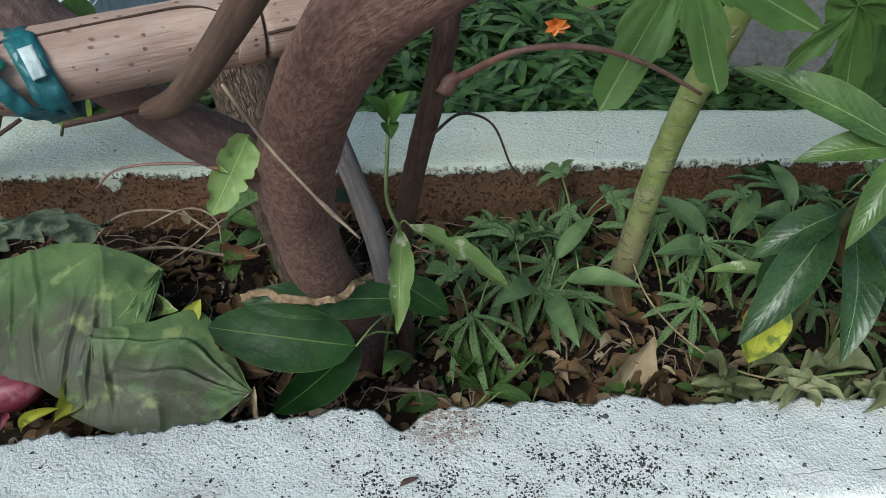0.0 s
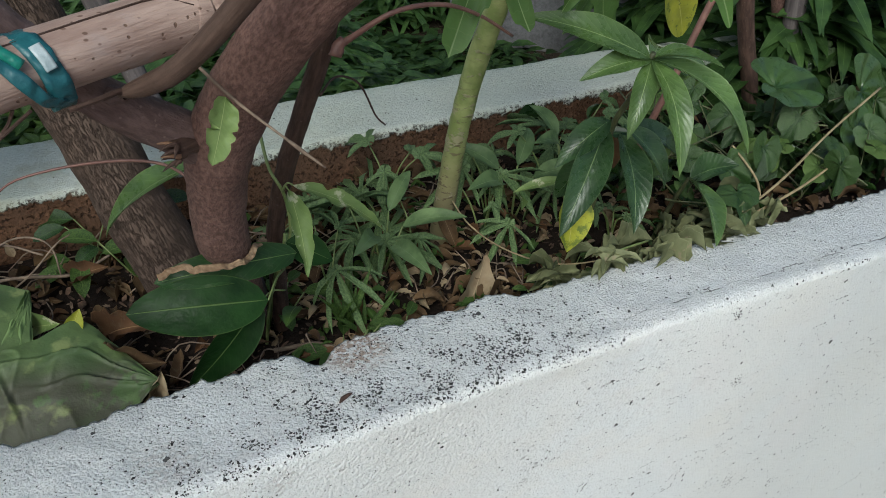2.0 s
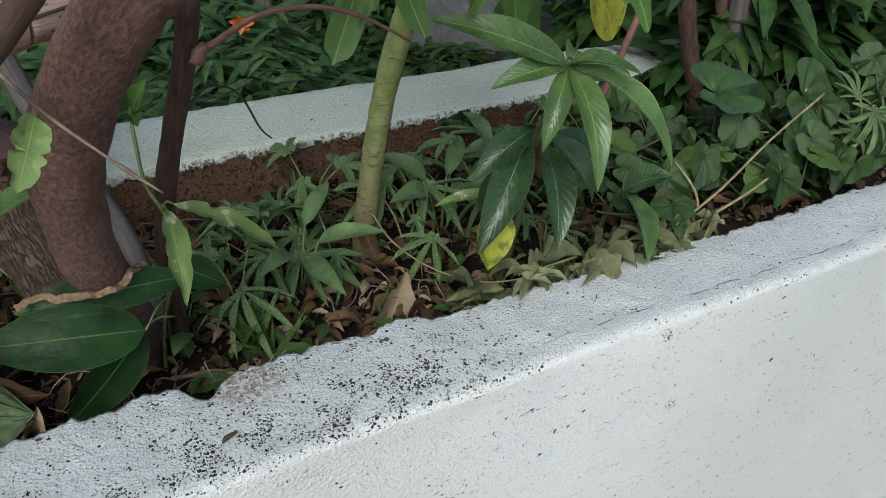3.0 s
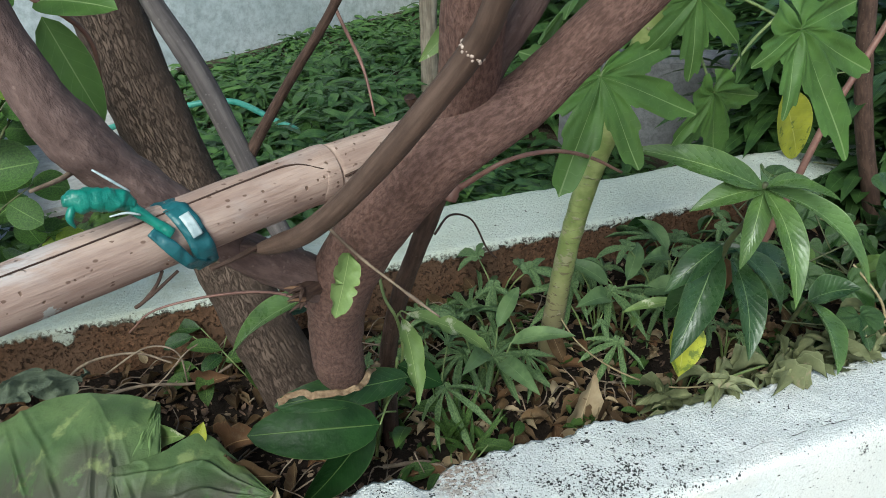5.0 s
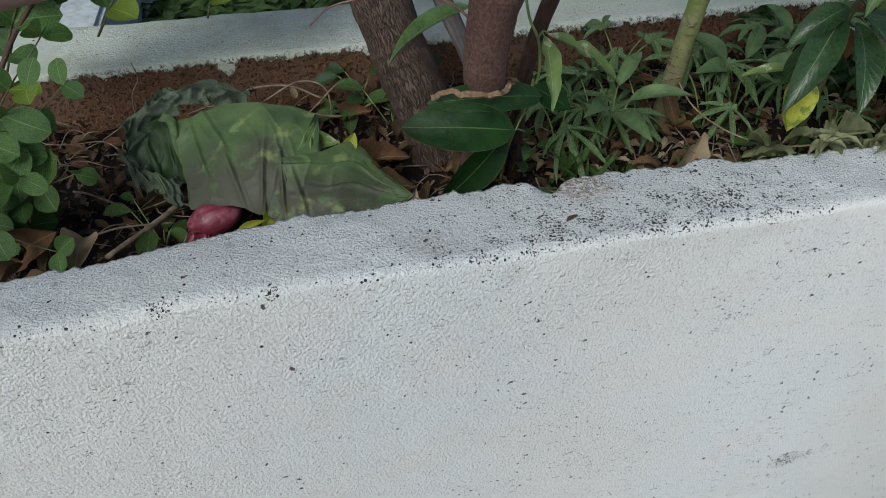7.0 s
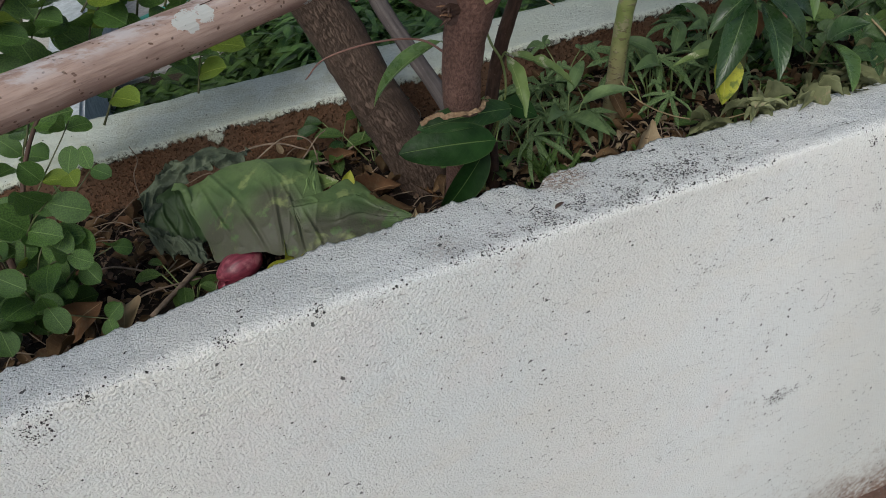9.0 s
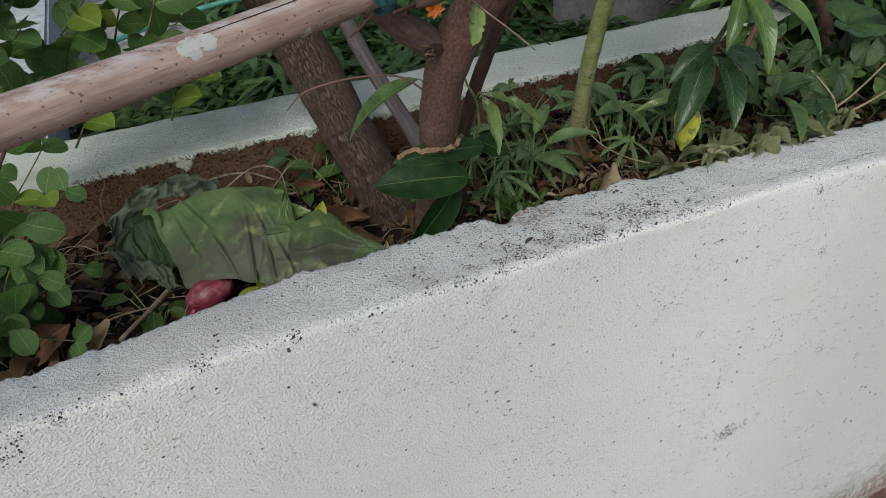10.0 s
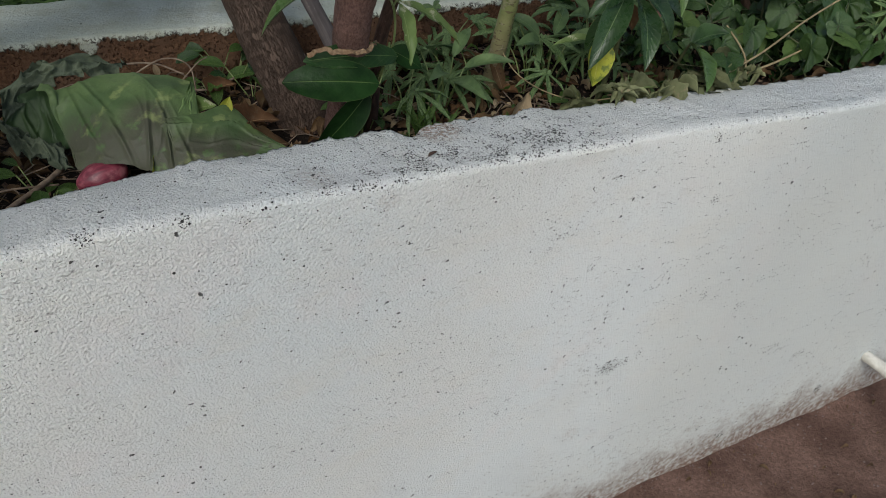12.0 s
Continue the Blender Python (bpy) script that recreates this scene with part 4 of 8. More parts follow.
def slab(name, corners, z0, z1, mat, label, category, bevel=0.008, kind="structure", rough=0.004):
    """A low wall or block on a four-cornered plan, with softened uneven edges."""
    bm = bmesh.new()
    lo = [bm.verts.new((x, y, z0)) for x, y in corners]
    hi = [bm.verts.new((x, y, z1)) for x, y in corners]
    bm.faces.new(lo[::-1])
    bm.faces.new(hi)
    for i in range(4):
        j = (i + 1) % 4
        bm.faces.new((lo[i], lo[j], hi[j], hi[i]))
    bmesh.ops.recalc_face_normals(bm, faces=bm.faces)
    bmesh.ops.bevel(bm, geom=list(bm.edges), offset=bevel, segments=2, affect="EDGES")
    bmesh.ops.subdivide_edges(bm, edges=[e for e in bm.edges if e.calc_length() > 0.1], cuts=8, use_grid_fill=True)
    for v in bm.verts:
        v.co += noise.noise_vector(v.co * 9) * rough
    return tagged(part(name, bm, MAT[mat], smooth=False), label, category, kind=kind)


slab("wall_side", ((-0.71, 1.19), (-0.625, 1.19), (-0.60, 2.82), (-0.70, 2.78)), 0.6, 0.955, "lime", "low lime-washed kerb wall running away from the planter", "wall")
slab("wall_far", ((-2.2, 2.15), (2.4, 4.18), (2.3, 4.36), (-2.3, 2.33)), 0.5, 2.6, "lime", "tall lime-washed boundary wall behind the garden", "wall")
slab("wall_grey", ((0.78, 1.78), (1.75, 1.22), (1.80, 1.31), (0.83, 1.87)), 0.6, 0.995, "grey_cement", "stained dark grey cement trough wall behind the garden plants", "wall")
slab("paving", ((-2.4, 1.75), (-0.25, 1.95), (-0.15, 3.03), (-2.4, 2.06)), 0.6, 0.765, "cement", "pale cement paving at the foot of the boundary wall", "paving", 0.01)

# ---------------------------------------------------------------- the tree and its neighbours
tree = thing("tree", "young tree with smooth purple-brown trunk forking above the planter", "tree", (-0.075, 0.60, 0.88))
TRUNK = limb("trunk", [(-0.040, 0.720, 0.86, 0.033), (-0.044, 0.682, 0.94, 0.0285), (-0.049, 0.646, 1.005, 0.0268), (-0.057, 0.604, 1.076, 0.0255), (-0.069, 0.562, 1.146, 0.0250), (-0.071, 0.525, 1.218, 0.0255), (-0.067, 0.490, 1.278, 0.0275), (-0.051, 0.450, 1.336, 0.0250),
               (-0.036, 0.412, 1.380, 0.0235), (-0.014, 0.378, 1.424, 0.0225), (0.014, 0.362, 1.448, 0.0205), (0.036, 0.358, 1.460, 0.0185), (0.060, 0.352, 1.481, 0.0172), (0.088, 0.336, 1.514, 0.0168), (0.14, 0.31, 1.58, 0.0165), (0.24, 0.30, 1.70, 0.016)], "bark", tree, steps=14, segs=32, rough=0.055)
limb("branch", [(-0.030, 0.414, 1.383, 0.0175), (-0.007, 0.393, 1.428, 0.0190), (0.004, 0.367, 1.475, 0.0190), (-0.003, 0.334, 1.532, 0.0185), (-0.004, 0.312, 1.60, 0.017), (0.010, 0.30, 1.70, 0.015)], "bark", tree, steps=10, segs=24, rough=0.06)
limb("branch", [(-0.064, 0.505, 1.258, 0.0215), (-0.098, 0.488, 1.292, 0.0182), (-0.135, 0.476, 1.325, 0.0168), (-0.176, 0.470, 1.368, 0.0168), (-0.214, 0.460, 1.418, 0.0188), (-0.232, 0.448, 1.450, 0.0198), (-0.243, 0.440, 1.478, 0.0172), (-0.252, 0.436, 1.510, 0.0146), (-0.268, 0.440, 1.57, 0.0132), (-0.31, 0.50, 1.68, 0.0125)],
     "limb_bark", tree, steps=10, segs=24, rough=0.11, scale=42)
SLIM = [(-0.137, 0.421, 1.3595, 0.0024), (-0.130, 0.414, 1.3635, 0.0050), (-0.119, 0.404, 1.370, 0.0068), (-0.103, 0.383, 1.386, 0.0072), (-0.079, 0.356, 1.418, 0.0073), (-0.047, 0.329, 1.464, 0.0076), (-0.016, 0.304, 1.513, 0.0075), (-0.009, 0.287, 1.540, 0.0070), (0.004, 0.272, 1.585, 0.0066), (0.02, 0.27, 1.68, 0.006)]
limb("branch", SLIM, "slim_bark", tree, "slim olive-brown side branch with a pale scar ring", steps=9, segs=16, rough=0.05)
limb("strand", [(-0.1335, 0.4180, 1.3615, 0.0026), (-0.139, 0.4130, 1.3645, 0.0021), (-0.150, 0.402, 1.3665, 0.0019), (-0.168, 0.394, 1.3665, 0.0017)], "thin_bark", tree, "thin dry strand at the end of the side branch", steps=6, segs=8, rough=0.15, scale=120)
bm = bmesh.new()
axis = Vector((0.031, -0.025, 0.049)).normalized()
across = axis.cross(Vector((0, 0, 1))).normalized()
for k in range(26):
    a = 2 * math.pi * k / 26
    q = Vector((-0.016, 0.304, 1.513)) + (across * math.cos(a) + axis.cross(across) * math.sin(a)) * 0.0073 + axis * 0.0012 * math.sin(k * 2.3)
    bmesh.ops.create_icosphere(bm, subdivisions=1, radius=0.0011 + 0.0003 * math.sin(k * 1.7), matrix=Matrix.Translation(q))
under(part("scar_ring", bm, MAT["cut_pale"], label="pale beaded scar ring round the side branch"), tree)
limb("branch", [(0.014, 0.380, 1.462, 0.0110), (0.028, 0.374, 1.487, 0.0095), (0.045, 0.362, 1.520, 0.0090), (0.066, 0.35, 1.57, 0.0085), (0.10, 0.35, 1.66, 0.007)], "limb_bark", tree, steps=8, segs=16, rough=0.07)

dark_tree = thing("tree", "leaning tree trunk with dark furrowed bark", "tree", (-0.08, 0.785, 0.88))
limb("trunk", [(-0.072, 0.775, 0.84, 0.052), (-0.084, 0.787, 0.905, 0.0465), (-0.121, 0.825, 1.015, 0.0425), (-0.154, 0.878, 1.124, 0.0425), (-0.192, 0.936, 1.247, 0.0445), (-0.223, 0.998, 1.383, 0.0435), (-0.262, 1.08, 1.58, 0.041)], "furrow", dark_tree, steps=16, segs=40, rough=0.07, scale=24)
grey_tree = thing("sapling", "slim smooth grey stem rising beside the dark trunk", "sapling", (-0.006, 0.775, 0.88))
limb("stem", [(-0.002, 0.76, 0.86, 0.0145), (-0.014, 0.768, 0.95, 0.0138), (-0.026, 0.782, 1.015, 0.0134), (-0.051, 0.820, 1.080, 0.0132), (-0.084, 0.853, 1.165, 0.0132), (-0.110, 0.884, 1.258, 0.0136), (-0.141, 0.919, 1.353, 0.0138), (-0.176, 0.959, 1.433, 0.0125), (-0.21, 1.0, 1.55, 0.011)], "grey_bark", grey_tree, steps=10, segs=20, rough=0.06)
limb("branch", [(-0.103, 0.884, 1.232, 0.0085), (-0.072, 0.870, 1.284, 0.0068), (-0.034, 0.835, 1.352, 0.0060), (0.009, 0.79, 1.429, 0.0054), (0.05, 0.75, 1.52, 0.005)], "thin_bark", grey_tree, steps=6, segs=12, rough=0.08)
thin_tree = thing("sapling", "thin dark brown stem with a reddish side shoot", "sapling", (0.004, 0.70, 0.89))
limb("stem", [(0.006, 0.70, 0.87, 0.0110), (0.002, 0.667, 1.0, 0.0100), (0.002, 0.641, 1.089, 0.0098), (0.010, 0.605, 1.173, 0.0095), (0.020, 0.557, 1.257, 0.0090), (0.033, 0.515, 1.340, 0.0085), (0.042, 0.494, 1.432, 0.0075), (0.050, 0.470, 1.523, 0.007), (0.06, 0.45, 1.64, 0.006)], "thin_bark", thin_tree, steps=8, segs=16, rough=0.09, scale=45)
limb("node", [(0.034, 0.500, 1.326, 0.0052), (0.037, 0.501, 1.333, 0.0050), (0.042, 0.500, 1.339, 0.0034)], "red_stem", thin_tree, "swollen reddish node", steps=4, segs=12, rough=0.3, scale=160)
limb("node", [(0.036, 0.488, 1.426, 0.0034), (0.033, 0.484, 1.430, 0.0030), (0.031, 0.481, 1.432, 0.0014)], "cut_wood", thin_tree, "broken bud scar", steps=4, segs=10, rough=0.3, scale=160)
limb("shoot", [(0.038, 0.504, 1.332, 0.0042), (0.048, 0.498, 1.340, 0.0027), (0.080, 0.484, 1.361, 0.0021), (0.125, 0.492, 1.358, 0.0019), (0.175, 0.518, 1.333, 0.0017), (0.226, 0.545, 1.297, 0.0014)], "red_stem", thin_tree, "reddish side shoot", steps=8, segs=10, rough=0.06)

# ---------------------------------------------------------------- bamboo pole
pole = thing("bamboo_pole", "weathered tan bamboo pole lashed across the tree, splashed with lime", "pole", (-0.2, 0.39, 1.39))
POLE_X = (-1.2, -0.549, -0.44, -0.329, -0.216, -0.105, 0.03)
POLE_Y = (0.05, 0.272, 0.317, 0.358, 0.399, 0.442, 0.492)
POLE_Z = (1.372, 1.384, 1.384, 1.384, 1.388, 1.393, 1.394)


def pole_axis(x):
    return Vector((x, interp(x, POLE_X, POLE_Y), interp(x, POLE_X, POLE_Z)))


def pole_way(x):
    return (pole_axis(x + 0.05) - pole_axis(x - 0.05)).normalized()


def on_pole(x, up=0.0, front=0.0):
    d = pole_way(x)
    side = d.cross(Vector((0, 0, 1))).normalized()
    return pole_axis(x) + side.cross(d) * up + side * front


limb("culm", [(*on_pole(-1.15), 0.0205), (*on_pole(-0.6), 0.0202), (*on_pole(-0.35), 0.0200), (*on_pole(-0.15), 0.0204), (*on_pole(-0.092), 0.0206), (*on_pole(-0.083), 0.0212), (*on_pole(-0.074), 0.0206)], "bamboo", pole, steps=14, segs=28, rough=0.025)
limb("culm", [(*on_pole(-0.072), 0.0192), (*on_pole(-0.04), 0.0188), (*on_pole(0.002), 0.0182)], "bamboo", pole, "splintered bamboo end", steps=8, segs=28, rough=0.04)
# a split in the culm, the stub of a cut limb and its knot
# the shade in each split is put in as a thin dark tube
limb("shaded_crack", [(*on_pole(-0.36, 0.0180, 0.0093), 0.0003), (*on_pole(-0.24, 0.0185, 0.0083), 0.0006), (*on_pole(-0.14, 0.0192, 0.0070), 0.0007), (*on_pole(-0.105, 0.0188, 0.0085), 0.0007), (*on_pole(-0.086, 0.0120, 0.0170), 0.0005)], "thin_bark", pole, "dark tube for the shade in a split along the culm", steps=8, segs=6)
limb("shaded_crack", [(*on_pole(-0.072, 0.002, 0.0192), 0.0009), (*on_pole(-0.035, 0.0045, 0.0186), 0.0010), (*on_pole(0.001, 0.007, 0.0170), 0.0009)], "thin_bark", pole, "dark tube for the shade in a split of the broken end", steps=5, segs=6)
for k in range(9):
    a = 2 * math.pi * k / 9
    p = on_pole(-0.001, 0.0155 * math.sin(a), 0.0155 * math.cos(a))
    q = p + pole_way(0.0) * (0.006 + 0.016 * ((k * 0.37) % 1.0))
    limb("splinter", [(*p, 0.0048), (*((p + q) / 2), 0.0040), (*q, 0.0012)], "bamboo", pole, steps=3, segs=6)

knot = thing("tape", "teal plastic tape tied round pole and branch, ends knotted", "tape", (-0.165, 0.385, 1.395))


def ribbon(name, points, width, mat, normal_of, parent, label="", thick=0.0012, crumple=0.0):
    """A strap along points; normal_of gives the outward side at each."""
    bm = bmesh.new()
    line = [Vector(q[:3]) for q in spline([(*p, 0) for p in points], 8)]
    rows = []
    for i, c in enumerate(line):
        d = (line[min(i + 1, len(line) - 1)] - line[max(i - 1, 0)]).normalized()
        n = normal_of(c)
        s = d.cross(n).normalized()
        w = width * (1 + 0.18 * noise.noise(c * 60))
        row = []
        for j in range(5):
            t = j / 4 - 0.5
            row.append(c + s * (w * t) + n * (thick + crumple * noise.noise(c * 140 + s * t * 3)))
        row2 = [c + s * (w * (0.5 - j / 4)) - n * 0.0004 for j in range(5)]
        rows.append([bm.verts.new(p) for p in row + row2])
    for a, b in zip(rows, rows[1:]):
        for j in range(10):
            k = (j + 1) % 10
            bm.faces.new((a[j], a[k], b[k], b[j]))
    bm.faces.new(rows[0])
    bm.faces.new(rows[-1][::-1])
    bmesh.ops.recalc_face_normals(bm, faces=bm.faces)
    return under(part(name, bm, MAT[mat], label=label), parent)


def off_pole(c):
    a = pole_axis(c.x)
    d = pole_way(c.x)
    return (c - a - d * (c - a).dot(d)).normalized()


loop = [on_pole(-0.186 + 0.016 * k / 12, -0.004 + 0.0235 * math.sin(a), 0.0225 * math.cos(a)) for k, a in enumerate(np.linspace(2.0, -2.2, 13))]
ribbon("loop", loop, 0.0145, "tape", off_pole, knot, thick=0.0015, crumple=0.0026)
patch = [on_pole(-0.186 + 0.016 * k / 12, -0.004 + 0.0253 * math.sin(a), 0.0243 * math.cos(a)) for k, a in ((3.4, 0.95), (4.3, 0.62), (5.1, 0.32))]
ribbon("worn_patch", patch, 0.0072, "pale_tape", off_pole, knot, "worn pale patch on the tape")
tail = [on_pole(-0.176, -0.020, 0.016), on_pole(-0.187, -0.012, 0.025), on_pole(-0.196, 0.003, 0.0255), on_pole(-0.203, 0.016, 0.018)]
ribbon("strand", tail, 0.008, "tape", off_pole, knot, crumple=0.003)
limb("strand", [(*on_pole(-0.193, 0.011, 0.021), 0.0036), (*on_pole(-0.202, 0.024, 0.015), 0.0032), (*on_pole(-0.209, 0.034, 0.010), 0.0040)], "tape_green", knot, steps=6, segs=12, rough=0.35, scale=170)
limb("knot", [(*on_pole(-0.206, 0.033, 0.011), 0.0035), (*on_pole(-0.212, 0.038, 0.009), 0.0064), (*on_pole(-0.222, 0.043, 0.009), 0.0070), (*on_pole(-0.234, 0.047, 0.008), 0.0066), (*on_pole(-0.241, 0.049, 0.008), 0.0030)], "tape_green", knot, "crumpled bright green plastic knot", steps=9, segs=20, rough=0.32, scale=150)
limb("tip", [(*on_pole(-0.237, 0.045, 0.010), 0.003), (*on_pole(-0.241, 0.039, 0.012), 0.0024), (*on_pole(-0.240, 0.033, 0.013), 0.0006)], "tape_green", knot, steps=4, segs=8, rough=0.3, scale=120)
limb("strand", [(*on_pole(-0.206, 0.029, 0.018), 0.0006), (*on_pole(-0.213, 0.033, 0.017), 0.0008), (*on_pole(-0.222, 0.034, 0.016), 0.0005)], "pale_tape", knot, "pale worn strand", steps=4, segs=8)
limb("strand", [(*on_pole(-0.205, 0.040, 0.006), 0.0007), (*on_pole(-0.213, 0.050, 0.001), 0.0009), (*on_pole(-0.219, 0.057, -0.004), 0.0006)], "pale_tape", knot, "pale worn strand", steps=4, segs=8)

limb("wire", [(*on_pole(-0.202, -0.016, 0.012), 0.0011), (*on_pole(-0.207, -0.025, 0.010), 0.0012), (*on_pole(-0.217, -0.031, 0.012), 0.0013), (*on_pole(-0.223, -0.032, 0.0135), 0.0013), (*on_pole(-0.214, -0.028, 0.015), 0.0012), (*on_pole(-0.194, -0.018, 0.016), 0.0011)], "thin_bark", knot, "loose dark tie hanging in a loop", steps=7, segs=7)

# stubs on the tree
limb("stub", [(-0.228, 0.47, 1.428, 0.0028), (-0.243, 0.44, 1.428, 0.0018), (-0.262, 0.42, 1.43, 0.0012)], "twig", tree, "dry side stub", steps=5, segs=10, rough=0.1)
limb("stub", [(-0.1396, 0.4600, 1.3432, 0.0070), (-0.1355, 0.4544, 1.3437, 0.0048), (-0.1325, 0.4504, 1.3440, 0.0040)], "limb_bark", tree, "short cut stub", steps=5, segs=14, rough=0.2, scale=90)
# shade inside the pith hole, put in as a near-black plug
limb("hole", [(-0.1331, 0.4512, 1.3440, 0.0023), (-0.1320, 0.4498, 1.3441, 0.0019)], "soil", tree, "dark plug for the shade in the stub's pith hole", steps=2, segs=10)
limb("scar", [(-0.080, 0.492, 1.283, 0.010), (-0.096, 0.474, 1.287, 0.0085), (-0.106, 0.464, 1.290, 0.0065), (-0.111, 0.459, 1.291, 0.003)], "thin_bark", TRUNK, "dark torn stub where a limb broke", steps=6, segs=16, rough=0.4, scale=95)
for k in range(9):
    w = k * 0.7
    b = Vector((-0.104, 0.460 + 0.002 * math.cos(w), 1.290 + 0.007 * math.sin(w)))
    q = b + Vector((-0.011 + 0.006 * math.cos(k * 2.1), -0.006 + 0.004 * math.sin(k * 1.3), 0.006 * math.sin(k * 1.7)))
    limb("splinter", [(*b, 0.0024), (*((b + q) / 2 + Vector((0, -0.001, 0.002))), 0.0017), (*q, 0.0003)], "cut_wood" if k % 4 == 1 else "thin_bark", TRUNK, steps=3, segs=5)
limb("stub", [(-0.02, 0.39, 1.452, 0.005), (-0.029, 0.381, 1.464, 0.0036), (-0.030, 0.380, 1.466, 0.0038)], "thin_bark", tree, steps=4, segs=10)

# ---------------------------------------------------------------- leaf shapes
def palm(bm, centre, direction, normal, lobes, base=0.1, rings=5, steps=64, droop=0.25, cup=0.1, span=175.0, seed=0, point=1.15, ribs=99, oval=False):
    """A lobed leaf: lobes are (angle, length, spread in degrees, or width over length where oval) about the stalk's end; u runs outwards, v across each lobe."""
    uv = bm.loops.layers.uv.verify()
    c, d, n = Vector(centre), Vector(direction).normalized(), Vector(normal)
    s = n.cross(d).normalized()
    n = d.cross(s).normalized()
    biggest = max(l for _, l, _ in lobes)
    cols = []
    for k in range(steps + 1):
        a = -span + 2 * span * k / steps
        r, v = base * biggest, 0.5
        for ang, length, spread in lobes:
            if oval:
                f = radians(a - ang)
                q = (0.74 / spread) * math.sin(f)
                g = length * math.cos(f) / (math.cos(f) ** 2 + q * q) if math.cos(f) > 0.02 else 0.0
                g = min(g, length * (1.0 + 0.10 * max(0.0, 1 - abs(a - ang) / 5.0) - 0.06))
                g *= 1 - 0.17 * (0.5 + 0.5 * math.sin(a * 0.52 + 1.7 * seed + 0.05 * ang)) * min(1.0, abs(a - ang) / 9.0)
                r = max(r, g)
                continue
            g = length * (1 - (abs(a - ang) / (2.0 * spread)) ** point) if abs(a - ang) < 2 * spread else 0.0
            if g > r:
                r = g
        near = min(lobes[:ribs], key=lambda q: abs(a - q[0]) / (1 if oval else q[2]))
        v = 0.5 + max(-0.5, min(0.5, (a - near[0]) / (30.0 if oval else 2.2 * near[2])))
        v = min(0.96, max(0.04, v)) if oval else v
        w = radians(a)
        out = d * math.cos(w) + s * math.sin(w)
        col = []
        for i in range(1, rings + 1):
            t = i / rings
            rr = r * t
            z = -droop * biggest * (rr / biggest) ** 2 + cup * rr * abs(v - 0.5) * 2 + 0.02 * biggest * math.sin(a * 0.13 + seed + 5 * t)
            col.append((bm.verts.new(c + out * rr + n * z), t, v))
        cols.append(col)
    mid = bm.verts.new(c)
    for a, b in zip(cols, cols[1:]):
        f = bm.faces.new((mid, a[0][0], b[0][0]))
        for loop, q in zip(f.loops, ((0.0, 0.5), a[0][1:], b[0][1:])):
            loop[uv].uv = q
        for i in range(rings - 1):
            f = bm.faces.new((a[i][0], a[i + 1][0], b[i + 1][0], b[i][0]))
            for loop, q in zip(f.loops, (a[i][1:], a[i + 1][1:], b[i + 1][1:], b[i][1:])):
                loop[uv].uv = q
    return bm


def palm_leaf(parent, mat, centre, direction, normal, lobes, stalk=None, name="leaf", stalk_mat="green_stem", label="", **kw):
    ob = under(part(name, palm(bmesh.new(), centre, direction, normal, lobes, **kw), MAT[mat], label=label), parent)
    if stalk:
        s, c = Vector(stalk), Vector(centre)
        m = (s + c) / 2 + Vector((0, 0, 0.012))
        part("stalk", tube(bmesh.new(), [(*s, 0.0022), (*m, 0.0018), (*c, 0.0014)], 5, 7), MAT[stalk_mat], ob)
    return ob


# ---------------------------------------------------------------- leaves by the trunk
CAM = Vector((0.05, -0.75, 0.65))
low = thing("mango_seedling", "low mango seedling with broad dark leaves, one scorched brown", "seedling", (-0.024, 0.675, 0.89))
limb("stem", [(-0.024, 0.675, 0.87, 0.0022), (-0.016, 0.645, 0.98, 0.002), (-0.006, 0.606, 1.06, 0.0018), (0.0, 0.60, 1.10, 0.0015)], "green_stem", low, steps=6, segs=8)
leaf(low, "mango", (-0.040, 0.532, 1.075), (-0.169, 0.556, 1.084), 0.058, up=CAM, sag=0.07, fold=0.08, shape=(0.85, 0.6), nu=16, nv=6, stalk=(-0.006, 0.594, 1.06))
leaf(low, "dry_edge", (0.004, 0.578, 1.088), (-0.138, 0.560, 1.108), 0.036, up=CAM, sag=0.10, fold=0.1, wave=0.04, shape=(0.9, 0.45), nu=20, nv=6, stalk=(-0.004, 0.597, 1.08), label="dark leaf scorched brown along its rim")
leaf(low, "mango", (-0.040, 0.575, 1.042), (-0.128, 0.566, 0.960), 0.048, up=(0.5, -0.7, 0.5), sag=0.06, fold=0.15, shape=(0.8, 0.7), nu=16, nv=6, stalk=(-0.008, 0.596, 1.03))
leaf(low, "mango", (0.0, 0.60, 1.09), (0.045, 0.585, 1.06), 0.034, up=CAM, sag=0.06, nu=10, stalk=(0.0, 0.60, 1.09))
rim = []
for i, t in enumerate(np.linspace(0, 1, 22)):
    x = -0.134 + 0.110 * t
    rim.append((x, interp(t, (0, 0.17, 0.34, 0.53, 0.72, 0.84, 1), (0.550, 0.546, 0.540, 0.538, 0.544, 0.560, 0.585)),
                interp(t, (0, 0.17, 0.34, 0.53, 0.72, 0.84, 1), (1.122, 1.128, 1.125, 1.123, 1.118, 1.117, 1.112)) + 0.006 * noise.noise(Vector((x * 95, 3.0, 1.0))) + 0.003 * noise.noise(Vector((x * 260, 3.0, 1.0)))))
ribbon("rim", rim, 0.0062, "rim", lambda c: (Vector((0.1, -0.75, 0.7)) + noise.noise_vector(c * 45) * 0.8).normalized(), low, "curled dry brown rim", crumple=0.003)

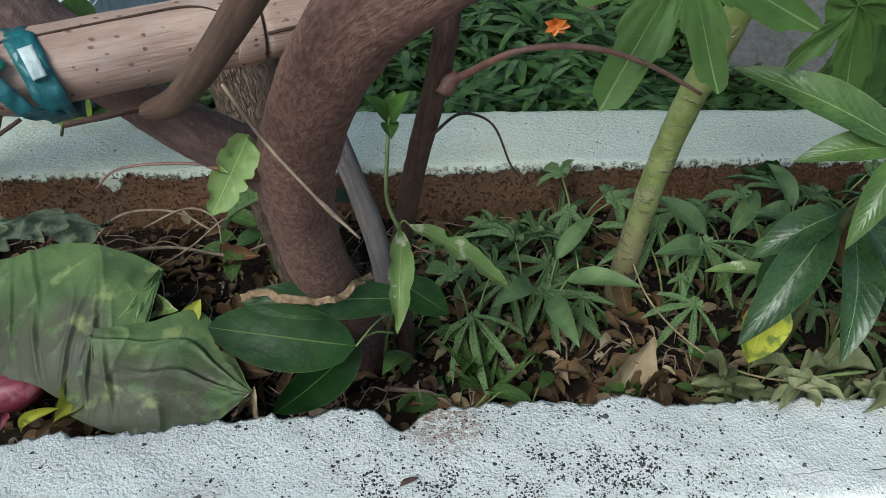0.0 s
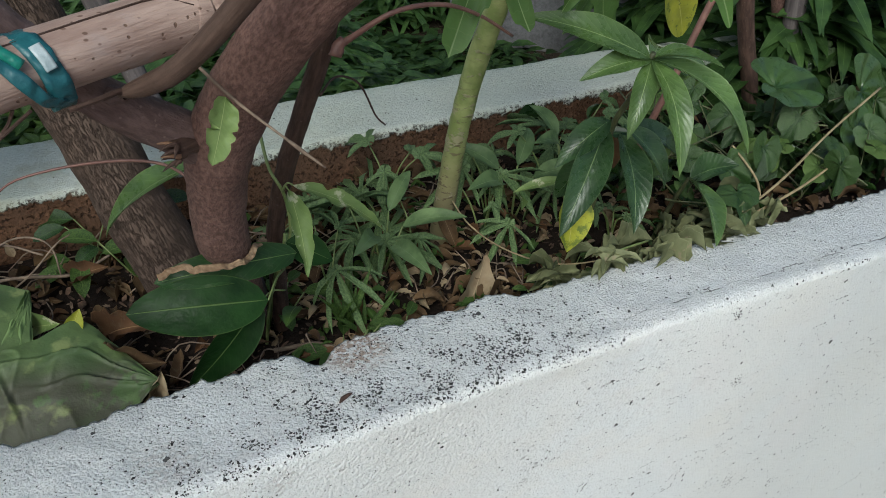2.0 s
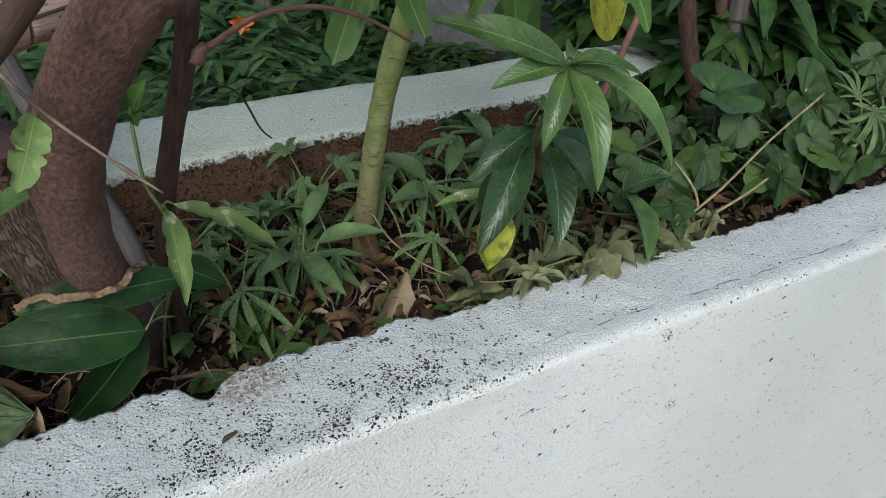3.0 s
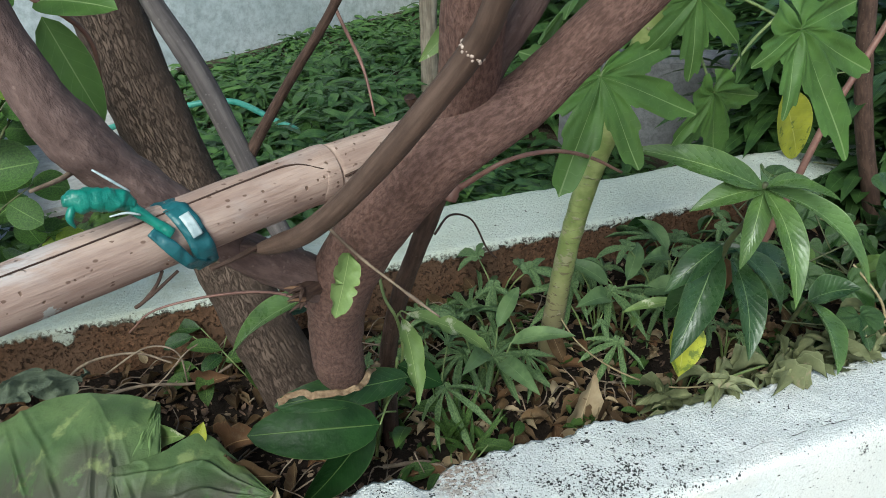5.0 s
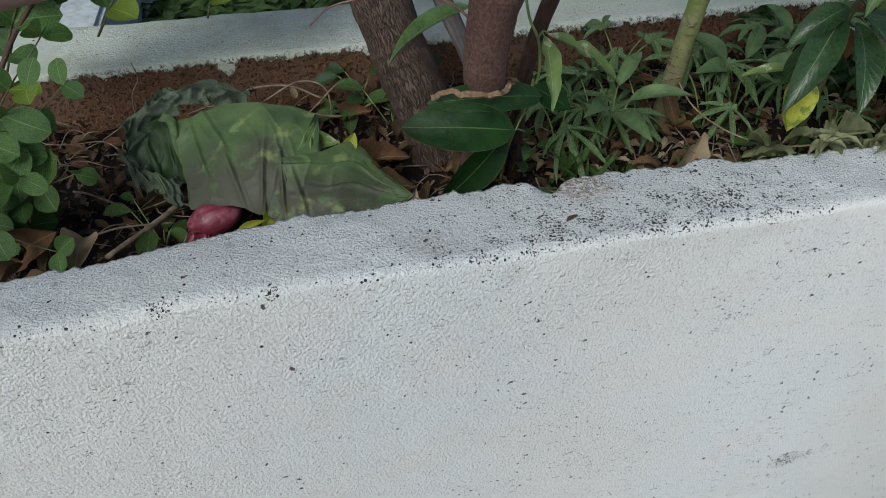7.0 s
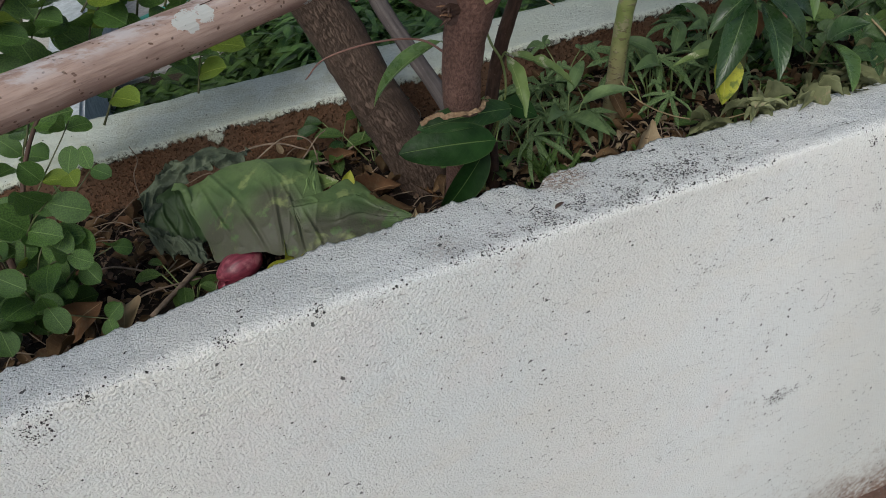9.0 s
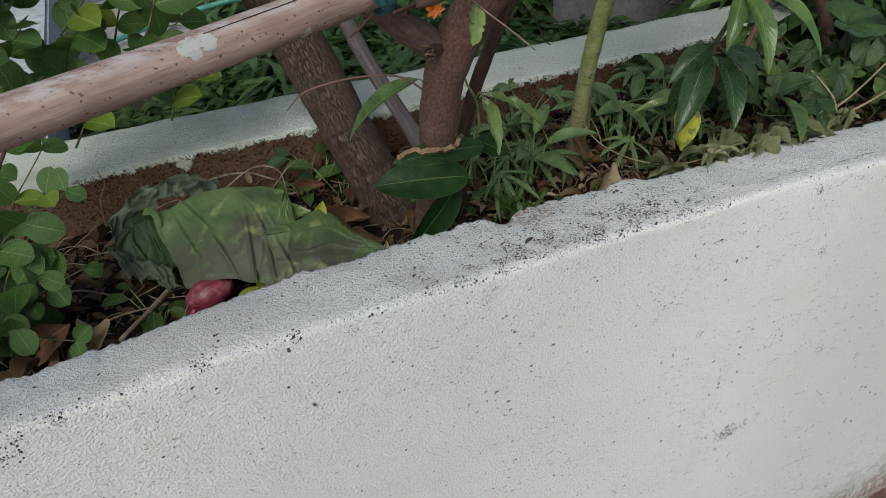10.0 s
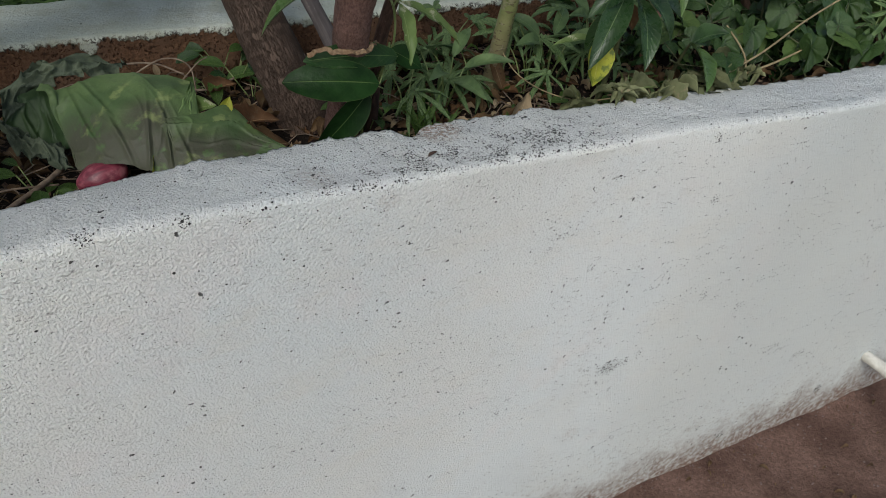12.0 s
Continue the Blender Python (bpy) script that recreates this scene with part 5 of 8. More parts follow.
# ---------------------------------------------------------------- thin green sapling with pale leaves
pale = thing("sapling", "thin green sapling with pale spotted leaves twined beside a stem", "sapling", (-0.012, 0.70, 0.89))
limb("stem", [(-0.012, 0.70, 0.88, 0.0018), (-0.004, 0.66, 1.0, 0.0017), (0.006, 0.605, 1.09, 0.0016), (0.002, 0.590, 1.15, 0.0018), (-0.008, 0.60, 1.18, 0.0017), (-0.006, 0.63, 1.21, 0.0018), (-0.003, 0.65, 1.235, 0.0015)], "green_stem", pale, steps=6, segs=8)
leaf(pale, "pale", (0.010, 0.583, 1.165), (0.100, 0.573, 1.091), 0.021, up=(0.3, -0.5, 0.8), sag=0.10, fold=0.2, wave=0.05, shape=(0.75, 0.7), nu=22, bite=0.5, seed=3, stalk=(0.0, 0.588, 1.158))
leaf(pale, "pale", (0.002, 0.572, 1.168), (-0.004, 0.510, 1.106), 0.022, up=(0.1, -0.8, 0.6), sag=0.10, fold=0.35, wave=0.09, shape=(0.8, 0.8), nu=22, seed=5, bite=0.2, stalk=(0.0, 0.588, 1.158))
for tip, w in (((-0.024, 0.635, 1.262), 0.016), ((0.016, 0.640, 1.262), 0.018), ((-0.002, 0.622, 1.226), 0.016), ((0.002, 0.668, 1.25), 0.014)):
    leaf(pale, "round", (-0.003, 0.648, 1.228), tip, w, up=(0, -0.5, 0.8), sag=0.05, fold=0.3, nu=8)
leaf(pale, "weed", (0.004, 0.60, 1.0), (-0.02, 0.56, 1.01), 0.02, sag=0.1, nu=8)

# ---------------------------------------------------------------- twigs hanging from the tree
twig = thing("twig", "thin dry twig hanging from the tree with one insect-eaten leaf", "twig", (-0.086, 0.41, 1.371))
limb("stem", [(-0.090, 0.416, 1.376, 0.0011), (-0.070, 0.398, 1.352, 0.0012), (-0.048, 0.382, 1.331, 0.0009), (-0.036, 0.376, 1.319, 0.0015), (-0.030, 0.374, 1.313, 0.0010), (-0.021, 0.371, 1.304, 0.0007)], "twig", twig, steps=6, segs=8, rough=0.15, scale=200)
leaf(twig, "pale", (-0.076, 0.395, 1.357), (-0.096, 0.366, 1.326), 0.021, up=(0.2, -0.8, 0.3), sag=0.03, fold=0.15, shape=(0.8, 0.45), nu=20, nv=8, bite=0.75, seed=7, label="pale green leaf chewed by insects")
side = thing("twig", "thin reddish twig with one drooping green leaf", "twig", (-0.08, 0.58, 1.22))
limb("stem", [(-0.255, 0.62, 1.19, 0.0008), (-0.225, 0.61, 1.215, 0.0011), (-0.16, 0.60, 1.222, 0.0014), (-0.105, 0.585, 1.215, 0.0015), (-0.075, 0.56, 1.19, 0.0016)], "red_stem", side, steps=6, segs=6)
leaf(side, "mango_light", (-0.075, 0.600, 1.20), (-0.168, 0.66, 1.105), 0.032, up=(0.3, -0.4, 0.9), sag=0.10, fold=0.25, shape=(0.75, 0.8), nu=14, stalk=(-0.08, 0.565, 1.195))
dangle = thing("twig", "bare reddish twig dangling over the garden bed", "twig", (0.0, 0.88, 1.52))
limb("stem", [(-0.02, 0.90, 1.60, 0.0028), (0.004, 0.865, 1.49, 0.0025), (0.021, 0.825, 1.414, 0.0022), (0.032, 0.775, 1.366, 0.0019), (0.034, 0.745, 1.318, 0.0012)], "red_stem", dangle, steps=6, segs=8, rough=0.2, scale=80)
hang = thing("twig", "leafy twig hanging from above with slim light green leaves", "twig", (0.234, 0.940, 1.379))
limb("stem", [(*(0.283, 0.930, 1.475), 0.0032), (*(0.234, 0.940, 1.379), 0.002)], "green_stem", hang, steps=5, segs=7)
leaf(hang, "pale", (0.234, 0.940, 1.379), (0.145, 0.937, 1.309), 0.030, up=(0, -0.8, 0.5), sag=0.04, nu=12)
leaf(hang, "pale", (0.234, 0.940, 1.379), (0.188, 0.937, 1.258), 0.034, up=(0, -0.8, 0.5), sag=0.03, nu=12)
top = thing("twig", "red-stemmed shoot with broad light green leaves on the side branch", "twig", (-0.24, 0.5, 1.5))
limb("stem", [(-0.272, 0.53, 1.54, 0.0025), (-0.245, 0.50, 1.53, 0.002), (-0.214, 0.50, 1.50, 0.0018), (-0.215, 0.51, 1.455, 0.0015)], "red_stem", top, steps=5, segs=7)
leaf(top, "papaya", (-0.238, 0.50, 1.515), (-0.217, 0.495, 1.44), 0.030, up=(0, -0.9, 0.4), sag=0.03, shape=(0.8, 0.7), nu=12)
leaf(top, "papaya", (-0.24, 0.50, 1.525), (-0.19, 0.47, 1.52), 0.034, up=(0, -0.6, 0.8), sag=0.06, shape=(0.9, 0.6), nu=12)
leaf(top, "round", (-0.25, 0.50, 1.53), (-0.31, 0.47, 1.50), 0.034, up=(0, -0.6, 0.8), sag=0.06, shape=(0.9, 0.6), nu=12)

# ---------------------------------------------------------------- papaya plant
papaya = thing("papaya_plant", "young papaya plant with ringed green stem and drooping lobed leaves", "papaya plant", (0.287, 0.812, 0.88))


def papaya_stem_material():
    m, N, L, B = material("papaya_stem")
    P = coords(N)
    s = N.new("ShaderNodeSeparateXYZ")
    L.new(P, s.inputs[0])
    f = noise_tex(N, L, P, 50.0, 4.0)
    col = mix_rgb(N, L, ramp(N, L, f, 0.35, 0.7), (0.185, 0.235, 0.070), (0.30, 0.34, 0.130))
    col = mix_rgb(N, L, ramp(N, L, s.outputs[2], 0.95, 1.12, 0.9, 0.0), col, (0.215, 0.175, 0.100))
    scar = ramp(N, L, noise_tex(N, L, stretched(N, L, P, 42, 42, 85), 1.0, 3.0, 0.6), 0.57, 0.62)
    col = mix_rgb(N, L, math_node(N, L, "MULTIPLY", scar, 0.6), col, (0.34, 0.29, 0.20))
    line = ramp(N, L, noise_tex(N, L, stretched(N, L, P, 48, 48, 170), 1.0, 3.0, 0.65), 0.57, 0.61)
    col = mix_rgb(N, L, math_node(N, L, "MULTIPLY", line, ramp(N, L, s.outputs[2], 0.98, 1.22, 1.0, 0.12)), col, (0.12, 0.09, 0.05))
    L.new(col, B.inputs["Base Color"])
    B.inputs["Roughness"].default_value = 0.5
    bump(N, L, B, scar, 0.6, 0.002)
    return m


MAT["papaya_stem"] = papaya_stem_material()
limb("stem", [(0.272, 0.785, 0.86, 0.019), (0.269, 0.776, 0.923, 0.0162), (0.274, 0.764, 1.014, 0.0145), (0.282, 0.750, 1.105, 0.0140), (0.294, 0.731, 1.196, 0.0140), (0.309, 0.705, 1.284, 0.0138), (0.323, 0.678, 1.373, 0.0136), (0.333, 0.66, 1.45, 0.013)],
     "papaya_stem", papaya, steps=12, segs=22, rough=0.09, scale=45)
CROWN = (0.331, 0.662, 1.44)
A5 = ((0, 1.0, 10.5), (42, 0.88, 10), (-44, 0.9, 10), (86, 0.65, 10), (-88, 0.65, 10))


def lobes_of(size, pattern=A5):
    return tuple((a, l * size, w) for a, l, w in pattern)


PL = dict(oval=True, base=0.25, rings=8, steps=260, span=172.0, cup=0.04)
palm_leaf(papaya, "papaya", (0.196, 0.543, 1.398), (-0.47, -0.36, -0.80), (0.05, -0.85, 0.50), lobes_of(0.114, ((0, 1.0, 0.25), (46, 0.84, 0.25), (-42, 0.68, 0.27), (92, 0.98, 0.23), (-86, 0.70, 0.26), (132, 0.75, 0.26))), stalk=CROWN, droop=0.10, seed=1, **PL)
palm_leaf(papaya, "papaya", (0.340, 0.569, 1.352), (0.30, 0.18, -0.94), (0.0, -0.95, 0.30), lobes_of(0.106, ((0, 1.0, 0.25), (56, 0.66, 0.26), (-56, 0.62, 0.26))), stalk=CROWN, droop=0.06, seed=2, **PL)
palm_leaf(papaya, "papaya", (0.398, 0.528, 1.418), (0.36, -0.33, -0.87), (0.15, -0.92, 0.35), lobes_of(0.142, ((0, 1.0, 0.26), (40, 0.74, 0.27), (-44, 0.62, 0.28), (82, 0.62, 0.3), (-88, 0.5, 0.3))), stalk=CROWN, droop=0.10, seed=3, **PL)
palm_leaf(papaya, "papaya", (0.300, 0.556, 1.455), (-0.05, -0.15, -0.98), (0.05, -0.95, 0.3), lobes_of(0.080, ((0, 1.0, 0.32), (48, 0.9, 0.32), (-48, 0.9, 0.32), (95, 0.7, 0.3), (-95, 0.7, 0.3))), stalk=CROWN, droop=0.1, seed=4, **PL)
palm_leaf(papaya, "papaya", (0.405, 0.69, 1.43), (0.75, 0.25, -0.55), (0.1, -0.5, 0.85), lobes_of(0.12, ((0, 1.0, 0.30), (44, 0.85, 0.3), (-44, 0.85, 0.3), (90, 0.7, 0.3), (-90, 0.7, 0.3))), stalk=CROWN, droop=0.25, seed=5, **PL)
palm_leaf(papaya, "papaya", (0.27, 0.70, 1.44), (-0.35, 0.6, -0.6), (-0.3, 0.3, 0.9), lobes_of(0.11, ((0, 1.0, 0.30), (44, 0.85, 0.3), (-44, 0.85, 0.3), (90, 0.7, 0.3), (-90, 0.7, 0.3))), stalk=CROWN, droop=0.25, seed=6, **PL)
limb("scar", [(0.296, 0.712, 1.318, 0.006), (0.293, 0.706, 1.322, 0.0072), (0.291, 0.702, 1.326, 0.004)], "cut_pale", papaya, "pale leaf scar", steps=3, segs=12, rough=0.2, scale=180)

# ---------------------------------------------------------------- mango sapling
mango = thing("mango_sapling", "mango sapling with long drooping leathery leaves, one turning yellow", "sapling", (0.41, 0.64, 0.89))
HUB = (0.402, 0.546, 1.243)
limb("stem", [(0.415, 0.66, 0.87, 0.005), (0.425, 0.64, 1.0, 0.0045), (0.420, 0.618, 1.12, 0.004), (0.41, 0.575, 1.19, 0.0034), (0.402, 0.545, 1.25, 0.0030)], "dark_stem", mango, steps=7, segs=9)
LEAVES = (("mango_light", HUB, (0.383, 0.448, 1.158), 0.032, (0.0, -0.5, 0.85), 0.14), ("mango_light", HUB, (0.470, 0.442, 1.166), 0.035, (0.1, -0.3, 0.95), 0.16), ("mango_light", HUB, (0.352, 0.505, 1.178), 0.025, (-0.3, -0.6, 0.7), 0.12),
          ("mango_light", HUB, (0.272, 0.598, 1.296), 0.036, (-0.1, -0.6, 0.75), 0.06), ("mango_light", HUB, (0.318, 0.555, 1.232), 0.028, (0, -0.5, 0.85), 0.10), ("mango_light", HUB, (0.482, 0.540, 1.222), 0.030, (0, -0.4, 0.9), 0.10),
          ("mango_light", HUB, (0.452, 0.600, 1.225), 0.030, (0, -0.4, 0.9), 0.14), ("mango_light", HUB, (0.43, 0.47, 1.262), 0.022, (0, -0.2, 1), 0.08),
          ("mango_old", (0.407, 0.612, 1.132), (0.310, 0.545, 1.040), 0.044, (-0.3, -0.7, 0.6), 0.08), ("mango_old", (0.430, 0.612, 1.116), (0.394, 0.512, 1.042), 0.043, (0.1, -0.6, 0.75), 0.10),
          ("mango_old", (0.410, 0.61, 1.14), (0.33, 0.60, 1.10), 0.034, (0, -0.5, 0.85), 0.12), ("mango_old", (0.43, 0.61, 1.13), (0.48, 0.565, 1.05), 0.036, (0.2, -0.6, 0.75), 0.12), ("mango_old", (0.44, 0.62, 1.12), (0.53, 0.60, 1.06), 0.038, (0.2, -0.5, 0.85), 0.12),
          ("mango_old", (0.42, 0.62, 1.10), (0.375, 0.66, 1.01), 0.036, (0, -0.5, 0.8), 0.12), ("mango_light", (0.558, 0.612, 1.020), (0.524, 0.502, 0.992), 0.044, (0.45, -0.3, 0.85), 0.10), ("mango_old", (0.56, 0.61, 1.02), (0.60, 0.57, 1.055), 0.045, (0.2, -0.5, 0.85), 0.1),
          ("yellow", (0.348, 0.585, 1.075), (0.336, 0.560, 0.998), 0.048, (-0.05, -0.9, 0.3), 0.04), ("pale", (0.40, 0.66, 1.03), (0.33, 0.69, 1.015), 0.016, (0, -0.4, 0.9), 0.08))
for i, (mat, b, t, w, up, sag) in enumerate(LEAVES):
    leaf(mango, mat, b, t, w, up=up, sag=sag, fold=0.22, wave=0.02, shape=(0.82, 0.85), nu=18, nv=4, seed=i, curl=0.05)
limb("stem", [(0.56, 0.66, 0.88, 0.004), (0.565, 0.64, 0.96, 0.0035), (0.558, 0.61, 1.022, 0.0022)], "dark_stem", mango, steps=5, segs=8)

red = thing("sapling", "red-stemmed sapling with one yellow leaf hanging behind the mango leaves", "sapling", (0.60, 0.76, 0.89))
limb("stem", [(0.585, 0.77, 0.87, 0.006), (0.60, 0.76, 1.0, 0.0056), (0.625, 0.75, 1.088, 0.0052), (0.668, 0.75, 1.198, 0.005), (0.71, 0.75, 1.275, 0.0047), (0.78, 0.75, 1.40, 0.004)], "red_stem", red, steps=7, segs=12, rough=0.06)
leaf(red, "yellow", (0.520, 0.673, 1.292), (0.580, 0.697, 1.188), 0.060, up=(0.0, -0.95, 0.25), sag=0.02, fold=0.1, shape=(0.9, 0.6), nu=14, stalk=(0.70, 0.75, 1.27), label="hanging yellow leaf")
palm_leaf(red, "papaya", (0.439, 0.697, 1.291), (0.35, 0.25, -0.95), (0.1, -0.95, 0.2), lobes_of(0.13, ((0, 1.0, 0.26), (52, 0.68, 0.28), (-52, 0.68, 0.28))), droop=0.05, stalk=(0.52, 0.70, 1.38), **PL)

# ---------------------------------------------------------------- stems on the far right of the bed
for pts, mat, label in (([(0.975, 0.90, 0.86, 0.017), (0.960, 0.90, 0.94, 0.0155), (0.885, 0.895, 1.14, 0.0142), (0.84, 0.89, 1.35, 0.013), (0.82, 0.88, 1.6, 0.012)], "thin_bark", "slim dark brown trunk rising among the vines"),
                        ([(1.055, 0.90, 0.86, 0.019), (1.045, 0.90, 0.95, 0.0185), (1.01, 0.90, 1.165, 0.018), (1.0, 0.90, 1.6, 0.016)], "grey_bark", "slim pale grey trunk rising among the vines"),
                        ([(1.09, 0.94, 0.86, 0.015), (1.045, 0.935, 1.01, 0.0145), (0.983, 0.93, 1.205, 0.014), (0.95, 0.93, 1.6, 0.013)], "bark", "reddish brown stake tied beside a pale trunk")):
    t = thing("sapling", label, "sapling", pts[0][:3])
    limb("stem", pts, mat, t, steps=10, segs=16, rough=0.07)

# ---------------------------------------------------------------- undergrowth of lobed leaves
FIVE = ((0, 1.15, 7.5), (33, 1.05, 7), (-35, 1.0, 7), (68, 0.80, 7), (-70, 0.76, 7))
THREE = ((0, 1.0, 17), (60, 0.62, 15), (-60, 0.62, 15))
PALMS = [mesh_from("leaf", palm(bmesh.new(), (0, 0, 0), (1, 0, 0), (0, 0, 1), lobes_of(1.0, p), base=b, droop=dr, cup=0.25, steps=st, rings=4, seed=i), MAT["palmate"]) for i, (p, b, dr, st) in
         enumerate(((FIVE, 0.10, 0.45, 72), (FIVE, 0.10, 0.80, 72), (FIVE, 0.12, 0.22, 72), (THREE, 0.2, 0.4, 48)))]
rnd = random.Random(5)


def undergrowth(x, y, count, size, height, label, kind=None):
    z0 = soil_z(x, y)
    p = thing("ground_plant", label, "plant", (x, y, z0), group="undergrowth in the planter")
    for i in range(count):
        a = 2 * math.pi * (i + rnd.random() * 0.7) / count
        lean = rnd.uniform(0.35, 1.0)
        h = height * rnd.uniform(0.55, 1.1)
        c = Vector((x + math.cos(a) * h * lean * 0.6, y + math.sin(a) * h * lean * 0.6, z0 + h))
        m = (Vector((x, y, z0)) + c) / 2 + Vector((-math.cos(a) * 0.005, -math.sin(a) * 0.005, 0.01))
        stem = under(part("stalk", tube(bmesh.new(), [(x, y, z0 - 0.01, 0.0016), (*m, 0.0014), (*c, 0.001)], 4, 6), MAT["green_stem"]), p)
        ob = new("leaf", rnd.choice(PALMS if kind is None else PALMS[kind:kind + 1]))
        ob.parent = stem
        d = Vector((math.cos(a), math.sin(a), -0.25 + rnd.uniform(-0.25, 0.25)))
        ob.matrix_basis = frame_to(c, d, (rnd.uniform(-0.5, 0.5), rnd.uniform(-0.9, 0.2), 1.0), size * rnd.uniform(0.65, 1.2))
    return p


for x, y, n, s, h in ((0.085, 0.735, 3, 0.080, 0.09), (0.155, 0.775, 4, 0.092, 0.10), (0.10, 0.83, 2, 0.070, 0.05), (0.22, 0.76, 2, 0.070, 0.07), (0.20, 0.84, 3, 0.085, 0.055), (0.21, 0.93, 2, 0.065, 0.03), (0.37, 0.82, 4, 0.08, 0.11),
                      (0.36, 0.72, 2, 0.060, 0.08), (0.44, 0.87, 3, 0.075, 0.06), (0.47, 0.76, 3, 0.07, 0.10), (0.54, 0.90, 4, 0.075, 0.10), (0.05, 0.92, 2, 0.055, 0.02), (0.62, 0.84, 5, 0.065, 0.11), (0.50, 0.68, 4, 0.055, 0.08)):
    undergrowth(x, y, n, s, h, "low plant with dusty grey-green finger-lobed leaves")

for x, y, n, s, h in ((0.13, 0.93, 3, 0.050, 0.03), (0.24, 0.90, 4, 0.070, 0.09), (0.40, 0.93, 3, 0.060, 0.06), (0.48, 0.82, 3, 0.055, 0.11), (0.33, 0.76, 3, 0.05, 0.10), (0.60, 0.92, 4, 0.06, 0.11), (0.02, 0.83, 3, 0.045, 0.03)):
    undergrowth(x, y, n, s, h, "low plant with drooping soft three-lobed leaves", 3)


def long_plant(x, y, tips, label):
    z0 = soil_z(x, y)
    p = thing("ground_plant", label, "plant", (x, y, z0), group="undergrowth in the planter")
    for i, (tx, ty, tz, w, mat) in enumerate(tips):
        h = z0 + 0.5 * (tz - z0) + 0.03
        start = (x + (tx - x) * 0.25, y + (ty - y) * 0.25, h)
        stem = under(part("stalk", tube(bmesh.new(), [(x, y, z0 - 0.01, 0.002), (*start, 0.0012)], 3, 6), MAT["green_stem"]), p)
        part("leaf", blade(bmesh.new(), start, (tx, ty, tz), w, up=(rnd.uniform(-0.3, 0.3), -0.5, 0.85), sag=0.14, fold=0.25, shape=(0.75, 0.8), nu=14, seed=i), MAT[mat], stem)
    return p


long_plant(0.40, 0.80, ((0.30, 0.76, 0.985, 0.03, "palmate"), (0.33, 0.86, 1.0, 0.026, "palmate"), (0.50, 0.74, 0.985, 0.03, "palmate"), (0.47, 0.88, 0.99, 0.026, "palmate"), (0.36, 0.71, 0.965, 0.022, "pale")), "plant with long arching grey-green leaves")
long_plant(0.17, 0.76, ((0.27, 0.70, 0.985, 0.024, "palmate"), (0.10, 0.68, 0.985, 0.024, "palmate"), (0.24, 0.82, 1.0, 0.022, "palmate"), (0.19, 0.64, 0.955, 0.026, "palmate")), "plant with long arching grey-green leaves")
long_plant(0.52, 0.84, ((0.43, 0.80, 1.01, 0.028, "palmate"), (0.60, 0.78, 1.0, 0.028, "heart"), (0.50, 0.93, 1.0, 0.026, "palmate")), "plant with long arching grey-green leaves")

# tufts and small round-leaved weeds
BLADES = [mesh_from("leaf", blade(bmesh.new(), (0, 0, 0), (1, 0, 0), w, sag=s, fold=0.25, shape=sh, nu=6, nv=2), MAT[m]) for w, s, sh, m in ((0.10, 0.12, (0.7, 0.8), "weed"), (0.45, 0.08, (0.9, 0.6), "weed"), (0.5, 0.08, (1.0, 0.55), "heart"))]


def weed(x, y, count, kind, size, height, label, spread=0.5):
    z0 = soil_z(x, y)
    p = thing("weed", label, "weed", (x, y, z0), group="weeds in the planter")
    for i in range(count):
        a = 2 * math.pi * (i + rnd.random()) / count
        h = height * rnd.uniform(0.2, 1.0)
        if kind == 0:
            d = Vector((math.cos(a) * spread, math.sin(a) * spread, 1.0))
            c = Vector((x, y, z0))
        else:
            c = Vector((x + math.cos(a) * h * spread, y + math.sin(a) * h * spread, z0 + h))
            d = Vector((math.cos(a), math.sin(a), rnd.uniform(-0.5, 0.2)))
            stem = under(part("stalk", tube(bmesh.new(), [(x, y, z0 - 0.01, 0.0014), (*c, 0.0009)], 3, 5), MAT["green_stem"]), p)
        ob = new("leaf", BLADES[kind])
        ob.parent = stem if kind else p
        ob.matrix_basis = (Matrix() if kind else Matrix.Translation(-p.location)) @ frame_to(c, d, (rnd.uniform(-0.3, 0.3), -0.5, 1.0), size * rnd.uniform(0.7, 1.2))
    return p


weed(0.075, 0.655, 14, 0, 0.085, 0.1, "grassy light green tuft on the soil")
weed(0.09, 0.63, 9, 0, 0.07, 0.1, "grassy light green tuft on the soil", 0.7)
for x, y, n, s, h in ((0.055, 0.60, 6, 0.042, 0.06), (0.12, 0.585, 5, 0.034, 0.045), (0.0, 0.70, 5, 0.04, 0.06), (-0.16, 0.955, 7, 0.055, 0.09), (-0.205, 0.93, 5, 0.05, 0.07), (-0.14, 0.90, 5, 0.05, 0.07), (0.33, 0.60, 6, 0.03, 0.04), (0.38, 0.62, 6, 0.032, 0.045)):
    weed(x, y, n, 1 if n != 7 else 2, s, h, "small green broad-leaved weed on the soil", 0.8)
weed(-0.49, 0.67, 7, 1, 0.042, 0.06, "small bright green broad-leaved weed", 0.7)

# ---------------------------------------------------------------- vines with heart-shaped leaves
HEART = ((0, 1.30, 15), (28, 0.88, 36), (-28, 0.88, 36), (80, 0.74, 55), (-80, 0.74, 55), (130, 0.68, 30), (-130, 0.68, 30))
HEARTS = [mesh_from("leaf", palm(bmesh.new(), (0, 0, 0), (1, 0, 0), (0, 0, 1), lobes_of(1.0, HEART), base=0.2, droop=dr, cup=cu, steps=40, rings=4, span=165, seed=i, point=2.0, ribs=1), MAT[m]) for i, (dr, cu, m) in enumerate(((0.35, 0.22, "heart"), (0.55, 0.30, "heart"), (0.20, 0.38, "heart"), (0.4, 0.2, "weed")))]
